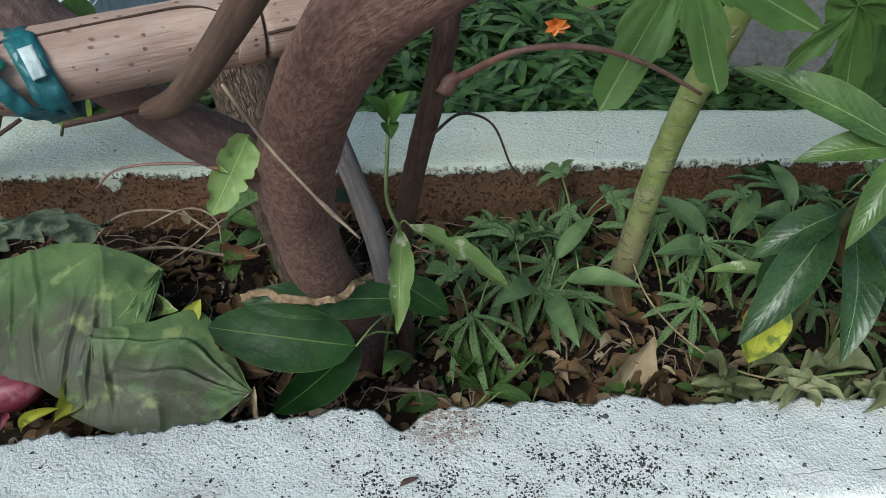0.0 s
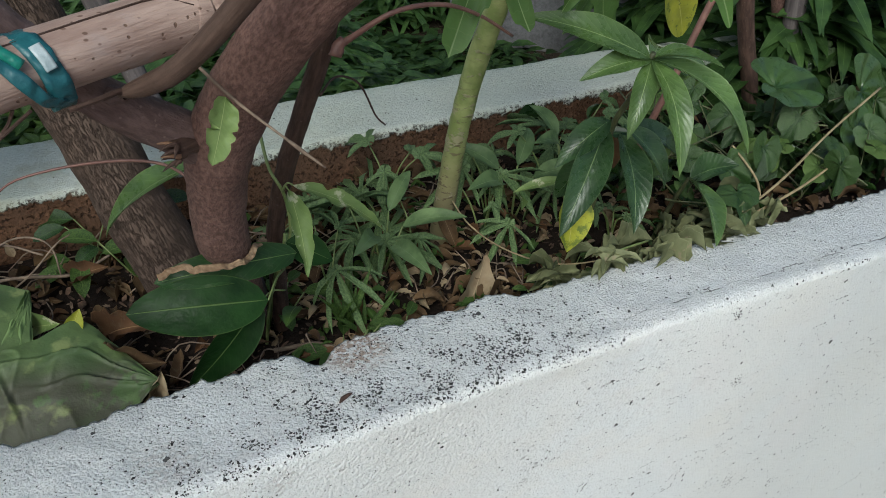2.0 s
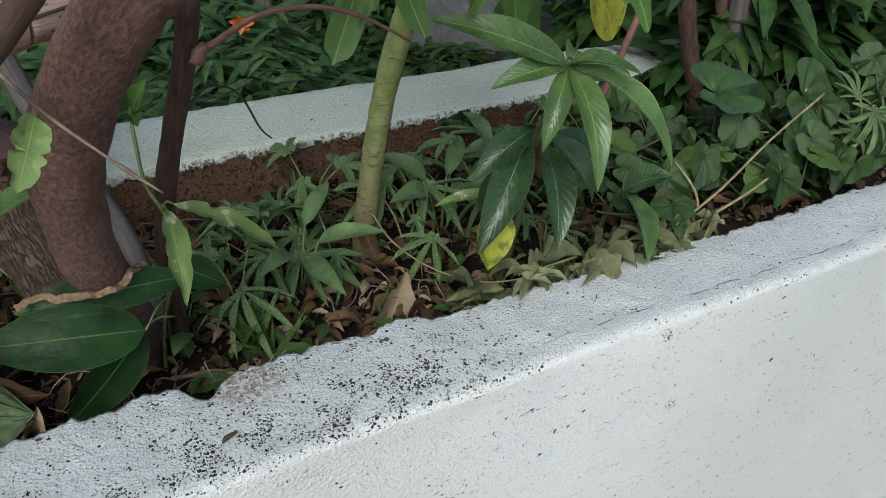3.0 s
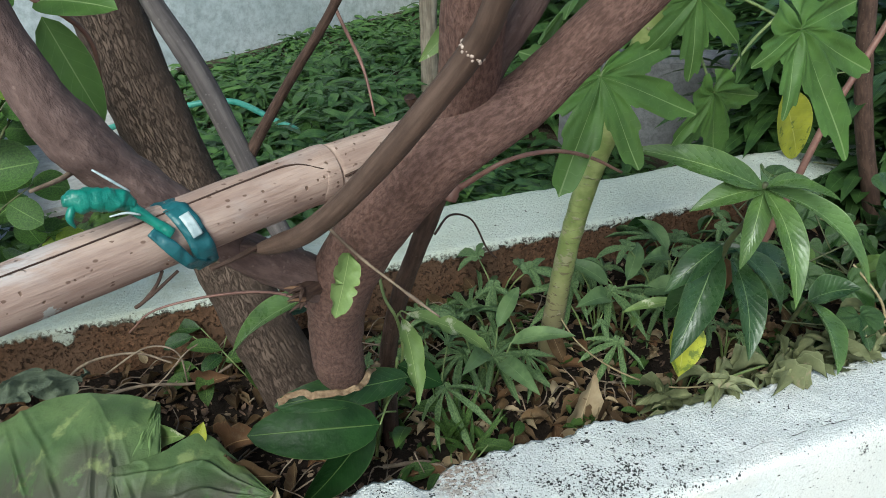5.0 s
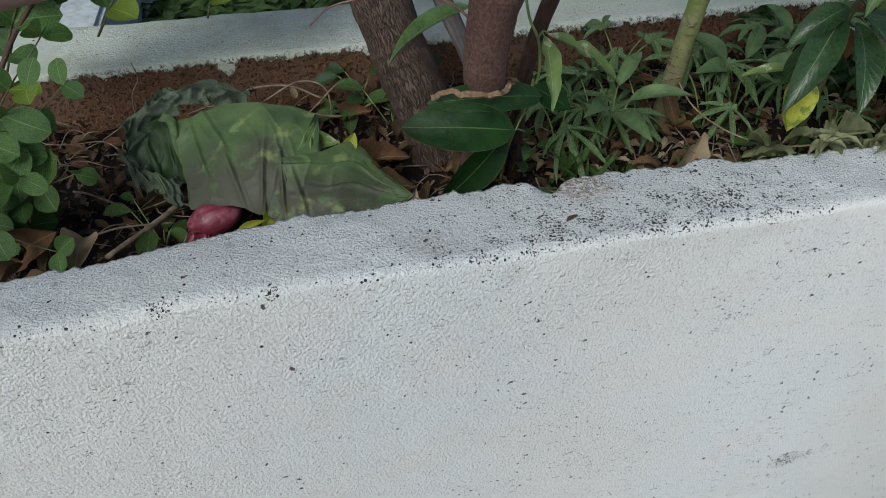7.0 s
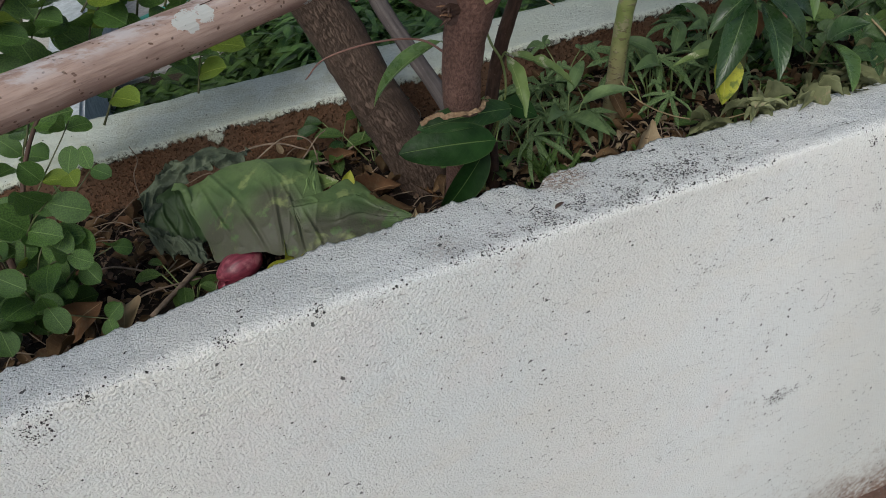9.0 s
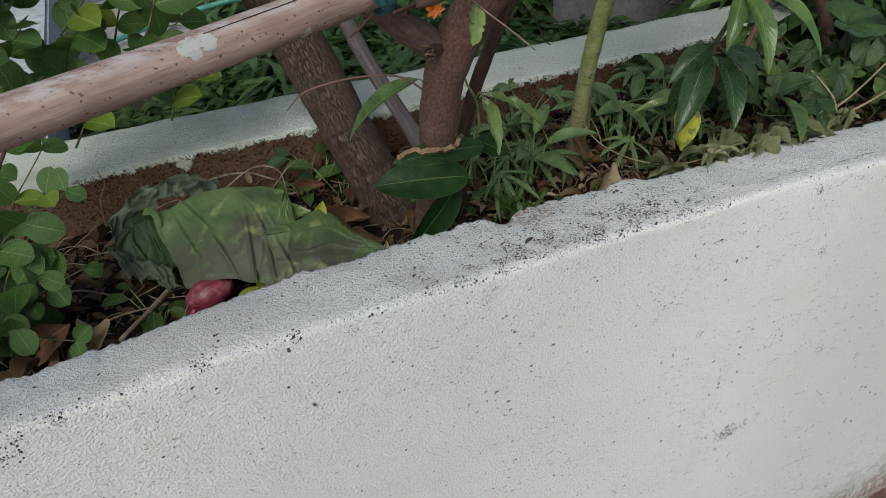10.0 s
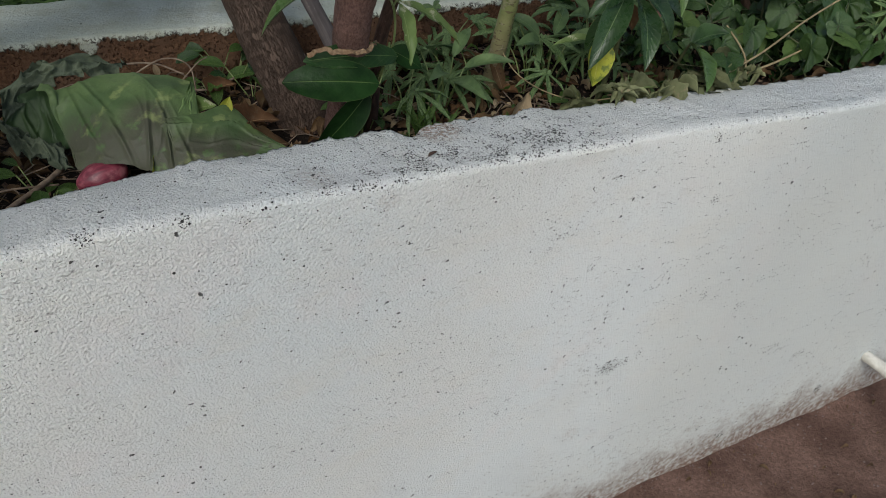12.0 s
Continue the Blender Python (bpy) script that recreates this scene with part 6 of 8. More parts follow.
for k, (x0, y0) in enumerate(((0.66, 0.64), (0.74, 0.72), (0.83, 0.66), (0.86, 0.80), (0.95, 0.68), (1.0, 0.78), (1.12, 0.70), (1.15, 0.84), (1.28, 0.74), (0.72, 0.86), (1.32, 0.90), (0.64, 0.76), (1.45, 0.75), (1.05, 0.95), (0.90, 0.62), (1.03, 0.63), (1.18, 0.63), (1.34, 0.65))):
    vine = thing("vine", "leafy vine with heart-shaped leaves sprawling over the bed", "vine", (x0, y0, soil_z(x0, y0)), group="vines in the planter")
    pts = [(x0, y0, soil_z(x0, y0) - 0.01, 0.002)]
    for i in range(1, 4):
        pts.append((x0 + rnd.uniform(-0.05, 0.05) * i, y0 + rnd.uniform(-0.03, 0.03) * i, soil_z(x0, y0) + 0.035 * i, 0.0016))
    limb("stem", pts, "dark_stem", vine, steps=5, segs=6)
    line = spline(pts, 5)
    for i in range(9):
        q = Vector(line[int(rnd.uniform(2, len(line) - 1))][:3])
        c = q + Vector((rnd.uniform(-0.07, 0.07), rnd.uniform(-0.06, 0.06), rnd.uniform(0.0, 0.07)))
        c.y = max(c.y, inner_y(c.x) + 0.02)
        stalk = under(part("stalk", tube(bmesh.new(), [(*q, 0.0012), (*c, 0.0009)], 3, 5), MAT["dark_stem"]), vine)
        ob = new("leaf", rnd.choice(HEARTS))
        ob.parent = stalk
        ob.matrix_basis = frame_to(c, (rnd.uniform(-1, 1), rnd.uniform(-0.8, 0.5), rnd.uniform(-0.9, 0.0)), (rnd.uniform(-0.9, 0.9), rnd.uniform(-0.9, 0.3), 1.0), rnd.uniform(0.022, 0.044))
big = thing("vine", "vine with two large smooth heart-shaped leaves", "vine", (0.84, 0.74, 0.89), group="vines in the planter")
limb("stem", [(0.84, 0.74, 0.87, 0.003), (0.85, 0.745, 0.96, 0.0026), (0.825, 0.73, 1.05, 0.002)], "dark_stem", big, steps=5, segs=7)
palm_leaf(big, "heart", (0.815, 0.725, 1.058), (1.0, -0.3, -0.2), (0.1, -0.35, 0.93), lobes_of(0.078, HEART), base=0.2, droop=0.25, cup=0.38, span=165, steps=60, rings=6, point=2.0, ribs=1)
palm_leaf(big, "heart", (0.98, 0.70, 1.03), (0.6, -0.1, -0.5), (0.0, -0.8, 0.6), lobes_of(0.09, HEART), base=0.2, droop=0.2, cup=0.2, span=165, steps=60, rings=6, point=2.0, ribs=1, stalk=(0.85, 0.745, 0.96), stalk_mat="dark_stem")
palm_leaf(big, "heart", (0.95, 0.665, 0.985), (0.1, -0.5, -0.8), (0.1, -0.85, 0.5), lobes_of(0.06, HEART), base=0.2, droop=0.2, cup=0.2, span=165, steps=50, rings=5, point=2.0, ribs=1, stalk=(0.85, 0.745, 0.96), stalk_mat="dark_stem")

# dry straws across the vines
for pts in ([(0.60, 0.548, 0.990, 0.0019), (0.70, 0.575, 1.006, 0.0019), (0.83, 0.622, 1.027, 0.0018), (0.994, 0.678, 1.043, 0.0020)],
            [(0.64, 0.556, 0.976, 0.0022), (0.74, 0.575, 0.980, 0.002), (0.85, 0.605, 0.985, 0.0016)], [(0.70, 0.60, 0.945, 0.002), (0.70, 0.62, 0.98, 0.002), (0.68, 0.66, 1.02, 0.0015)]):
    s = thing("straw", "dry straw-coloured stalk lying across the vines", "stalk", pts[0][:3], group="dry stalks")
    limb("stalk", pts, "straw", s, steps=6, segs=8, rough=0.1, scale=120)
cord = thing("tendril", "thin dry tendril trailing from the papaya stem to the wall", "tendril", (0.27, 0.77, 0.97))
limb("stem", [(0.272, 0.765, 0.985, 0.0011), (0.285, 0.72, 0.955, 0.0012), (0.31, 0.66, 0.945, 0.0012), (0.345, 0.60, 0.952, 0.0012), (0.385, 0.56, 0.972, 0.0011), (0.42, 0.55, 0.985, 0.001)], "straw", cord, steps=7, segs=6)
wire = thing("tendril", "dark curling tendril on the thin stem", "tendril", (0.03, 0.5, 1.34))
limb("stem", [(0.028, 0.53, 1.28, 0.0014), (0.05, 0.55, 1.285, 0.0011), (0.075, 0.56, 1.27, 0.001), (0.09, 0.56, 1.235, 0.0009), (0.098, 0.555, 1.225, 0.0008)], "thin_bark", wire, steps=6, segs=6)

# ---------------------------------------------------------------- left shrub with round leaves
ROUNDS = [mesh_from("leaf", blade(bmesh.new(), (0, 0, 0), (1, 0, 0), w, sag=s, fold=f, wave=0.015, shape=(1.12, 0.52), nu=10, nv=4, seed=i), MAT[m]) for i, (w, s, f, m) in enumerate(((0.80, 0.08, 0.10, "round"), (0.86, 0.04, 0.20, "round"), (0.74, 0.10, 0.05, "round"), (0.80, 0.06, 0.15, "round_yellow")))]
shrub = thing("shrub", "bushy shrub with paired rounded bright green leaves", "shrub", (-0.68, 0.68, 0.89))


def sprig(points, pairs, size, luck, yellow=0.0):
    limb("stem", [(*p, 0.0019 - 0.0011 * i / (len(points) - 1)) for i, p in enumerate(points)], "dark_stem", shrub, steps=6, segs=6)
    line = [Vector(q[:3]) for q in spline([(*p, 0) for p in points], 12)]
    for k in range(pairs):
        f = 0.22 + 0.78 * k / max(pairs - 1, 1)
        i = min(int(f * (len(line) - 1)), len(line) - 1)
        c = line[i]
        d = (line[i] - line[max(i - 3, 0)]).normalized()
        turn = luck.uniform(-0.5, 0.5) + (math.pi / 2 if k % 2 else 0)
        s = d.cross(Vector((0.2, -0.6, 0.75))).normalized()
        o = s * math.cos(turn) + d.cross(s) * math.sin(turn)
        for sign in (1, -1):
            way = o * sign + d * 0.55 + Vector((0, -0.25, luck.uniform(-0.35, 0.1)))
            ob = new("leaf", ROUNDS[3] if luck.random() < yellow else luck.choice(ROUNDS[:3]))
            ob.parent = shrub
            ob.matrix_basis = Matrix.Translation(-shrub.location) @ frame_to(c, way, (luck.uniform(-0.4, 0.4), -0.65 + luck.uniform(-0.4, 0.4), 0.75), size * luck.uniform(0.75, 1.12) * (0.75 if k == pairs - 1 else 1))


luck = random.Random(11)
ROOT = Vector((-0.68, 0.68, 0.89))
for tip, pairs, size, yellow in (((-0.56, 0.60, 1.165), 5, 0.052, 0.1), ((-0.552, 0.64, 1.03), 4, 0.046, 0.0), ((-0.60, 0.60, 1.06), 4, 0.048, 0.0), ((-0.65, 0.585, 1.00), 4, 0.050, 0.0), ((-0.62, 0.64, 1.12), 4, 0.05, 0.05), ((-0.55, 0.69, 1.12), 5, 0.048, 0.05),
                                 ((-0.59, 0.58, 0.96), 3, 0.045, 0.0), ((-0.68, 0.57, 1.08), 4, 0.05, 0.0), ((-0.72, 0.60, 0.98), 4, 0.05, 0.0), ((-0.66, 0.70, 1.15), 4, 0.05, 0.0), ((-0.555, 0.72, 1.18), 4, 0.05, 0.3)):
    tip = Vector(tip)
    base = ROOT + Vector((luck.uniform(-0.06, 0.03), luck.uniform(-0.04, 0.04), 0))
    mid = (base + tip) / 2 + Vector((-0.03, luck.uniform(-0.02, 0.02), 0.03))
    sprig((tuple(base), tuple(mid), tuple(tip)), pairs, size, luck, yellow)
for px, py, pz in ((-0.53, 0.90, 1.43), (-0.49, 0.88, 1.385), (-0.42, 0.90, 1.415), (-0.385, 0.88, 1.33), (-0.30, 0.80, 1.40), (-0.55, 0.88, 1.285), (-0.415, 0.88, 1.225), (-0.345, 0.90, 1.175), (-0.56, 0.86, 1.21), (-0.58, 0.88, 1.38), (-0.47, 0.90, 1.27), (-0.34, 0.86, 1.26),
                   (-0.45, 0.84, 1.46), (-0.37, 0.82, 1.46), (-0.52, 0.80, 1.47), (-0.60, 0.80, 1.30), (-0.63, 0.84, 1.44), (-0.50, 0.93, 1.20), (-0.39, 0.93, 1.29), (-0.30, 0.86, 1.34), (-0.60, 0.90, 1.15), (-0.55, 0.94, 1.34), (-0.45, 0.95, 1.36)):
    tip = Vector((px, py, pz))
    start = tip + Vector((-0.10 + luck.uniform(-0.03, 0.06), luck.uniform(-0.03, 0.05), -0.10 + luck.uniform(-0.05, 0.10)))
    mid = (start + tip) / 2 + Vector((0, 0, 0.02))
    sprig((tuple(start), tuple(mid), tuple(tip)), 4, 0.057, luck, 0.25 if px > -0.36 else 0.10)
for pts in ([(-0.72, 0.72, 0.87, 0.009), (-0.70, 0.78, 1.1, 0.008), (-0.62, 0.84, 1.28, 0.006), (-0.48, 0.88, 1.38, 0.004), (-0.36, 0.86, 1.42, 0.002)], [(-0.70, 0.70, 0.87, 0.007), (-0.66, 0.80, 1.08, 0.006), (-0.54, 0.88, 1.2, 0.004), (-0.40, 0.90, 1.2, 0.002)],
            [(-0.74, 0.74, 0.87, 0.008), (-0.72, 0.80, 1.2, 0.006), (-0.64, 0.82, 1.42, 0.004), (-0.54, 0.8, 1.5, 0.002)]):
    limb("stem", [(a, b, c, r * 0.6) for a, b, c, r in pts], "thin_bark", shrub, "thin woody stem", steps=8, segs=8)

frond = thing("ground_plant", "grey-green plant with deeply cut soft leaves by the wall", "plant", (1.09, 0.68, soil_z(1.09, 0.68)), group="undergrowth in the planter")
limb("stem", [(1.09, 0.68, 0.88, 0.003), (1.085, 0.67, 0.96, 0.0025), (1.08, 0.655, 1.0, 0.002)], "green_stem", frond, steps=5, segs=7)
SEVEN = ((0, 1.0, 8), (32, 0.92, 8), (-32, 0.95, 8), (66, 0.75, 8), (-66, 0.78, 8), (100, 0.55, 8), (-100, 0.55, 8))
for c, d, n, s in (((1.08, 0.645, 1.01), (-0.3, -0.5, -0.75), (0.1, -0.8, 0.6), 0.085), ((1.11, 0.65, 1.0), (0.7, -0.3, -0.5), (0.1, -0.7, 0.7), 0.08), ((1.08, 0.68, 1.02), (0.2, 0.3, 0.3), (0.0, -0.6, 0.8), 0.06), ((1.06, 0.65, 0.98), (-0.8, -0.2, -0.3), (-0.1, -0.7, 0.7), 0.06)):
    palm_leaf(frond, "palmate", c, d, n, lobes_of(s, SEVEN), base=0.12, droop=0.25, cup=0.25, steps=110, rings=5, stalk=(1.082, 0.66, 0.98))

# ---------------------------------------------------------------- what lies on the soil
def wilted_material(name="wilted_broad_leaf", gain=1.0):
    m, N, L, B = material(name)
    P = coords(N)
    f = noise_tex(N, L, P, 16.0, 4.0)
    col = mix_rgb(N, L, ramp(N, L, f, 0.35, 0.65), tuple(gain * c for c in (0.058, 0.102, 0.034)), tuple(gain * c for c in (0.112, 0.172, 0.060)))
    wet = None
    for c, r in (((-0.340, 0.665, 0.995), 0.016), ((-0.348, 0.63, 0.965), 0.028), ((-0.29, 0.60, 0.95), 0.030), ((-0.255, 0.60, 0.955), 0.02), ((-0.42, 0.68, 0.955), 0.03), ((-0.385, 0.65, 0.965), 0.02), ((-0.20, 0.60, 0.945), 0.02)):
        w = blob(N, L, P, c, r, 0.045)
        wet = w if wet is None else math_node(N, L, "MAXIMUM", wet, w)
    stain = math_node(N, L, "MULTIPLY", wet, ramp(N, L, noise_tex(N, L, stretched(N, L, P, 26, 26, 30), 1.0, 5.0, 0.65), 0.38, 0.47))
    col = mix_rgb(N, L, math_node(N, L, "MULTIPLY", stain, 0.9), col, (0.060, 0.056, 0.038))
    light = ramp(N, L, noise_tex(N, L, P, 26.0, 4.0), 0.58, 0.70)
    col = mix_rgb(N, L, math_node(N, L, "MULTIPLY", light, 0.6), col, (0.27, 0.32, 0.12))
    fine = ramp(N, L, noise_tex(N, L, P, 75.0, 4.0, 0.65), 0.5, 0.72, 0.0, 0.5)
    col = mix_rgb(N, L, fine, col, (0.06, 0.085, 0.035))
    L.new(col, B.inputs["Base Color"])
    B.inputs["Roughness"].default_value = 0.62
    b1 = bump(N, L, None, noise_tex(N, L, stretched(N, L, P, 40, 60, 50), 1.0, 3.0), 0.35, 0.004)
    bump(N, L, B, noise_tex(N, L, P, 320.0, 3.0), 0.35, 0.0012, b1)
    return m


MAT["wilted_sheet"] = wilted_material()
MAT["wilted_pale"] = wilted_material("wilted_leaf_underside", 1.35)
# inside of the roll: darker green holds the shade of the hollow
MAT["wilted_hollow"] = plain("shaded_green_leaf_inside", (0.020, 0.045, 0.012), (0.045, 0.085, 0.026), 20.0, 0.6, 0.002)
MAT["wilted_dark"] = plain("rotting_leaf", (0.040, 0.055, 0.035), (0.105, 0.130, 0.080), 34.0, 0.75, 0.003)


def along_line(line, u):
    k = u * (len(line) - 1)
    i = min(int(k), len(line) - 2)
    return Vector(line[i][:3]).lerp(Vector(line[i + 1][:3]), k - i)


def drape(front, back, bulge, creases, seed, nu=70, nv=36, frill=0.004, pleat=0.0, mid=None, rumple=1.0):
    """A limp sheet slung between a front and a back edge, swelling between them, with sharp creases."""
    bm = bmesh.new()
    uv = bm.loops.layers.uv.verify()
    fl, bl = spline([(*p, 0) for p in front], 20), spline([(*p, 0) for p in back], 20)
    ml = spline([(*p, 0) for p in mid], 20) if mid else None
    rows = []
    for i in range(nu + 1):
        u = i / nu
        f, b = along_line(fl, u), along_line(bl, u)
        row = []
        for j in range(nv + 1):
            v = j / nv
            p = f.lerp(b, v)
            if ml:
                c = along_line(ml, u)
                p = f * ((1 - v) * (1 - 2 * v)) + c * (4 * v * (1 - v)) + b * (v * (2 * v - 1))
            swell = (4 * v * (1 - v)) ** 0.75 * (math.sin(math.pi * u) ** 0.6)
            p = p + Vector((0, -0.25, 1)) * (bulge * swell)
            for cu, cv, ang, depth, width in creases:
                d = (u - cu) * math.cos(ang) + (v - cv) * math.sin(ang)
                far = math.exp(-(((u - cu) * -math.sin(ang) + (v - cv) * math.cos(ang)) / 0.32) ** 2)
                p = p + Vector((0, -0.4, 1)) * (depth * far * (math.exp(-abs(d) / width) - 0.35 * math.exp(-((d - 2.2 * width) / width) ** 2)))
            p = p + Vector((0, -0.5, 0.9)) * (pleat * math.sin(v * 24 + 2.6 * noise.noise(Vector((u * 3, v * 2, seed)))) * (0.3 + 0.7 * math.sin(math.pi * v)))
            ridge = 1 - abs(noise.noise(Vector((p.x * 17 + seed, p.y * 17, p.z * 30))) * 2.2)
            fold2 = 1 - abs(noise.noise(Vector((u * 6 + seed, v * 2.5, seed * 0.7))) * 2.2)
            p = p + Vector((0.1, -0.45, 0.9)) * (rumple * (0.0014 * max(0.0, ridge) ** 3 + 0.0034 * max(0.0, fold2) ** 4))
            rimness = max(0.0, 1 - min(v, 1 - v, u * 2, (1 - u) * 2) / 0.12)
            p = p + noise.noise_vector(p * 38 + Vector((seed, 0, 0))) * (0.0010 + frill * rimness) + Vector((0, -0.3, 1)) * (0.0045 * noise.noise(Vector((u * 5.0, v * 3.0, seed))))
            row.append(bm.verts.new(p))
        rows.append(row)
    for i in range(nu):
        for j in range(nv):
            face = bm.faces.new((rows[i][j], rows[i + 1][j], rows[i + 1][j + 1], rows[i][j + 1]))
            for loop, (a, b) in zip(face.loops, ((i, j), (i + 1, j), (i + 1, j + 1), (i, j + 1))):
                loop[uv].uv = (a / nu, b / nv)
    return bm


bundle = thing("wilted_leaf", "large limp green leaf, crumpled and stained, folded over on the soil", "leaf", (-0.36, 0.70, 0.89))
under(part("blade", drape([(-0.441, 0.652, 0.942), (-0.392, 0.634, 0.956), (-0.345, 0.612, 0.946), (-0.315, 0.597, 0.938), (-0.285, 0.588, 0.934)],
                          [(-0.453, 0.763, 1.012), (-0.415, 0.787, 1.008), (-0.372, 0.797, 1.010), (-0.330, 0.784, 1.013), (-0.294, 0.766, 1.011), (-0.260, 0.744, 1.007)],
                          0.004, ((0.16, 0.5, 0.12, 0.005, 0.014), (0.34, 0.30, 0.10, 0.005, 0.014), (0.52, 0.28, -0.15, 0.005, 0.014), (0.26, 0.8, 0.3, 0.003, 0.012), (0.72, 0.30, 0.2, 0.005, 0.014)), 3.0, 130, 110, 0.0014,
                          mid=[(-0.449, 0.722, 0.962), (-0.402, 0.700, 0.986), (-0.345, 0.676, 0.998), (-0.305, 0.668, 1.000), (-0.268, 0.676, 0.990)], rumple=0.45), MAT["wilted_sheet"]), bundle)
under(part("fold", drape([(-0.306, 0.663, 0.999), (-0.287, 0.667, 0.993), (-0.266, 0.672, 0.988)], [(-0.262, 0.739, 1.0085), (-0.260, 0.740, 1.008), (-0.258, 0.741, 1.007)], 0.003, ((0.5, 0.5, 0.3, 0.002, 0.02),), 9.0, 30, 40, 0.0008), MAT["wilted_pale"], label="paler folded-over end of the leaf"), bundle)
under(part("blade", drape([(-0.338, 0.598, 0.936), (-0.300, 0.581, 0.934), (-0.250, 0.568, 0.930), (-0.200, 0.574, 0.936), (-0.156, 0.600, 0.947)],
                          [(-0.322, 0.660, 1.000), (-0.300, 0.659, 1.002), (-0.260, 0.676, 0.992), (-0.216, 0.697, 0.984), (-0.186, 0.668, 0.957), (-0.155, 0.606, 0.952)],
                          0.010, ((0.10, 0.5, 0.05, 0.007, 0.014), (0.24, 0.45, 0.15, 0.005, 0.014), (0.55, 0.70, 1.25, 0.009, 0.020), (0.72, 0.42, 1.35, 0.006, 0.016)), 6.0, 120, 70, 0.0018, 0.0009, rumple=0.6), MAT["wilted_sheet"], label="pleated stained half of the leaf"), bundle)
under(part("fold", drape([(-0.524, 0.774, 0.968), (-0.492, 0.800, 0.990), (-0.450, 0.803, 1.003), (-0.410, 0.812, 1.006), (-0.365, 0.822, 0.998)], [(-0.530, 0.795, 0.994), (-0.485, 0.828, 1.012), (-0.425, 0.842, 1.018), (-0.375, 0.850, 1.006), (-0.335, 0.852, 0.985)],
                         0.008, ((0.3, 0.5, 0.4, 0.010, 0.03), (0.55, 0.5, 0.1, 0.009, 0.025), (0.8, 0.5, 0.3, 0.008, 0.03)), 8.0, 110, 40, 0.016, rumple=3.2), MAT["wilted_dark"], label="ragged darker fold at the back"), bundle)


def to_eye(c):
    return (Vector((0.25, -0.75, 0.6)) + noise.noise_vector(c * 28) * 0.5).normalized()


ribbon("fold", [(-0.470, 0.782, 1.012), (-0.455, 0.764, 1.014), (-0.453, 0.752, 0.992), (-0.446, 0.737, 0.962), (-0.438, 0.705, 0.950), (-0.437, 0.660, 0.944)], 0.012, "wilted_sheet", to_eye, bundle, "rolled edge of the leaf", crumple=0.005)
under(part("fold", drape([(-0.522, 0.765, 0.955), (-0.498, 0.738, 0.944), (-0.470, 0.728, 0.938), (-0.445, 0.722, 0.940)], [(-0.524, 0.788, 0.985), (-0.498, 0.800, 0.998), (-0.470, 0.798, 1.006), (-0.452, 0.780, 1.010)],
                         -0.026, ((0.4, 0.5, 0.3, 0.006, 0.03), (0.7, 0.5, 0.1, 0.006, 0.03)), 14.0, 60, 40, 0.006), MAT["wilted_hollow"], label="hollow inside of the rolled leaf, its shade put into a darker green"), bundle)
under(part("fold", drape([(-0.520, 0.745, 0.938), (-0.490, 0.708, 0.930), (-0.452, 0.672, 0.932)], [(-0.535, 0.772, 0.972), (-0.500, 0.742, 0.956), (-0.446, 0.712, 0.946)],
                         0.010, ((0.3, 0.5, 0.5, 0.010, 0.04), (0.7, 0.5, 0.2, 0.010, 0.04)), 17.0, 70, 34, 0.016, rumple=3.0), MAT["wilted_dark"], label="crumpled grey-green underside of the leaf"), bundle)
leaf(bundle, "pale", (-0.266, 0.722, 0.972), (-0.236, 0.690, 0.992), 0.030, up=(0.2, -0.7, 0.6), sag=0.1, fold=0.5, wave=0.06, nu=12, name="fold", label="yellow-green torn fold")
leaf(bundle, "yellow", (-0.232, 0.690, 0.973), (-0.214, 0.703, 0.996), 0.020, up=(0.2, -0.7, 0.6), sag=0.1, fold=0.3, nu=8, name="fold", label="yellow torn edge")


def onion_material():
    m, N, L, B = material("red_onion_skin")
    P = coords(N)
    f = noise_tex(N, L, stretched(N, L, P, 30, 190, 190), 1.0, 4.0)
    col = mix_rgb(N, L, ramp(N, L, f, 0.3, 0.7), (0.105, 0.012, 0.026), (0.27, 0.050, 0.075))
    col = mix_rgb(N, L, ramp(N, L, noise_tex(N, L, P, 60.0, 4.0), 0.52, 0.70, 0.0, 0.6), col, (0.42, 0.17, 0.18))
    L.new(col, B.inputs["Base Color"])
    B.inputs["Roughness"].default_value = 0.46
    bump(N, L, B, f, 0.3, 0.002)
    return m


MAT["onion"] = onion_material()
onion = thing("onion", "red onion lying under the wilted leaf", "onion", (-0.409, 0.643, 0.934))
bm = bmesh.new()
bmesh.ops.create_uvsphere(bm, u_segments=36, v_segments=22, radius=1.0)
for v in bm.verts:
    a = math.atan2(v.co.y, v.co.z)
    k = 1 + 0.015 * math.cos(9 * a) + 0.03 * noise.noise(v.co * 2)
    neck = 0.5 * max(0.0, -v.co.x - 0.8) / 0.2
    v.co = Vector((v.co.x * (0.034 + 0.010 * neck), v.co.y * 0.024 * k, v.co.z * 0.022 * k))
ob = part("bulb", bm, MAT["onion"], onion)
ob.matrix_basis = pose(0, 0, 0, 0, -6, 12)
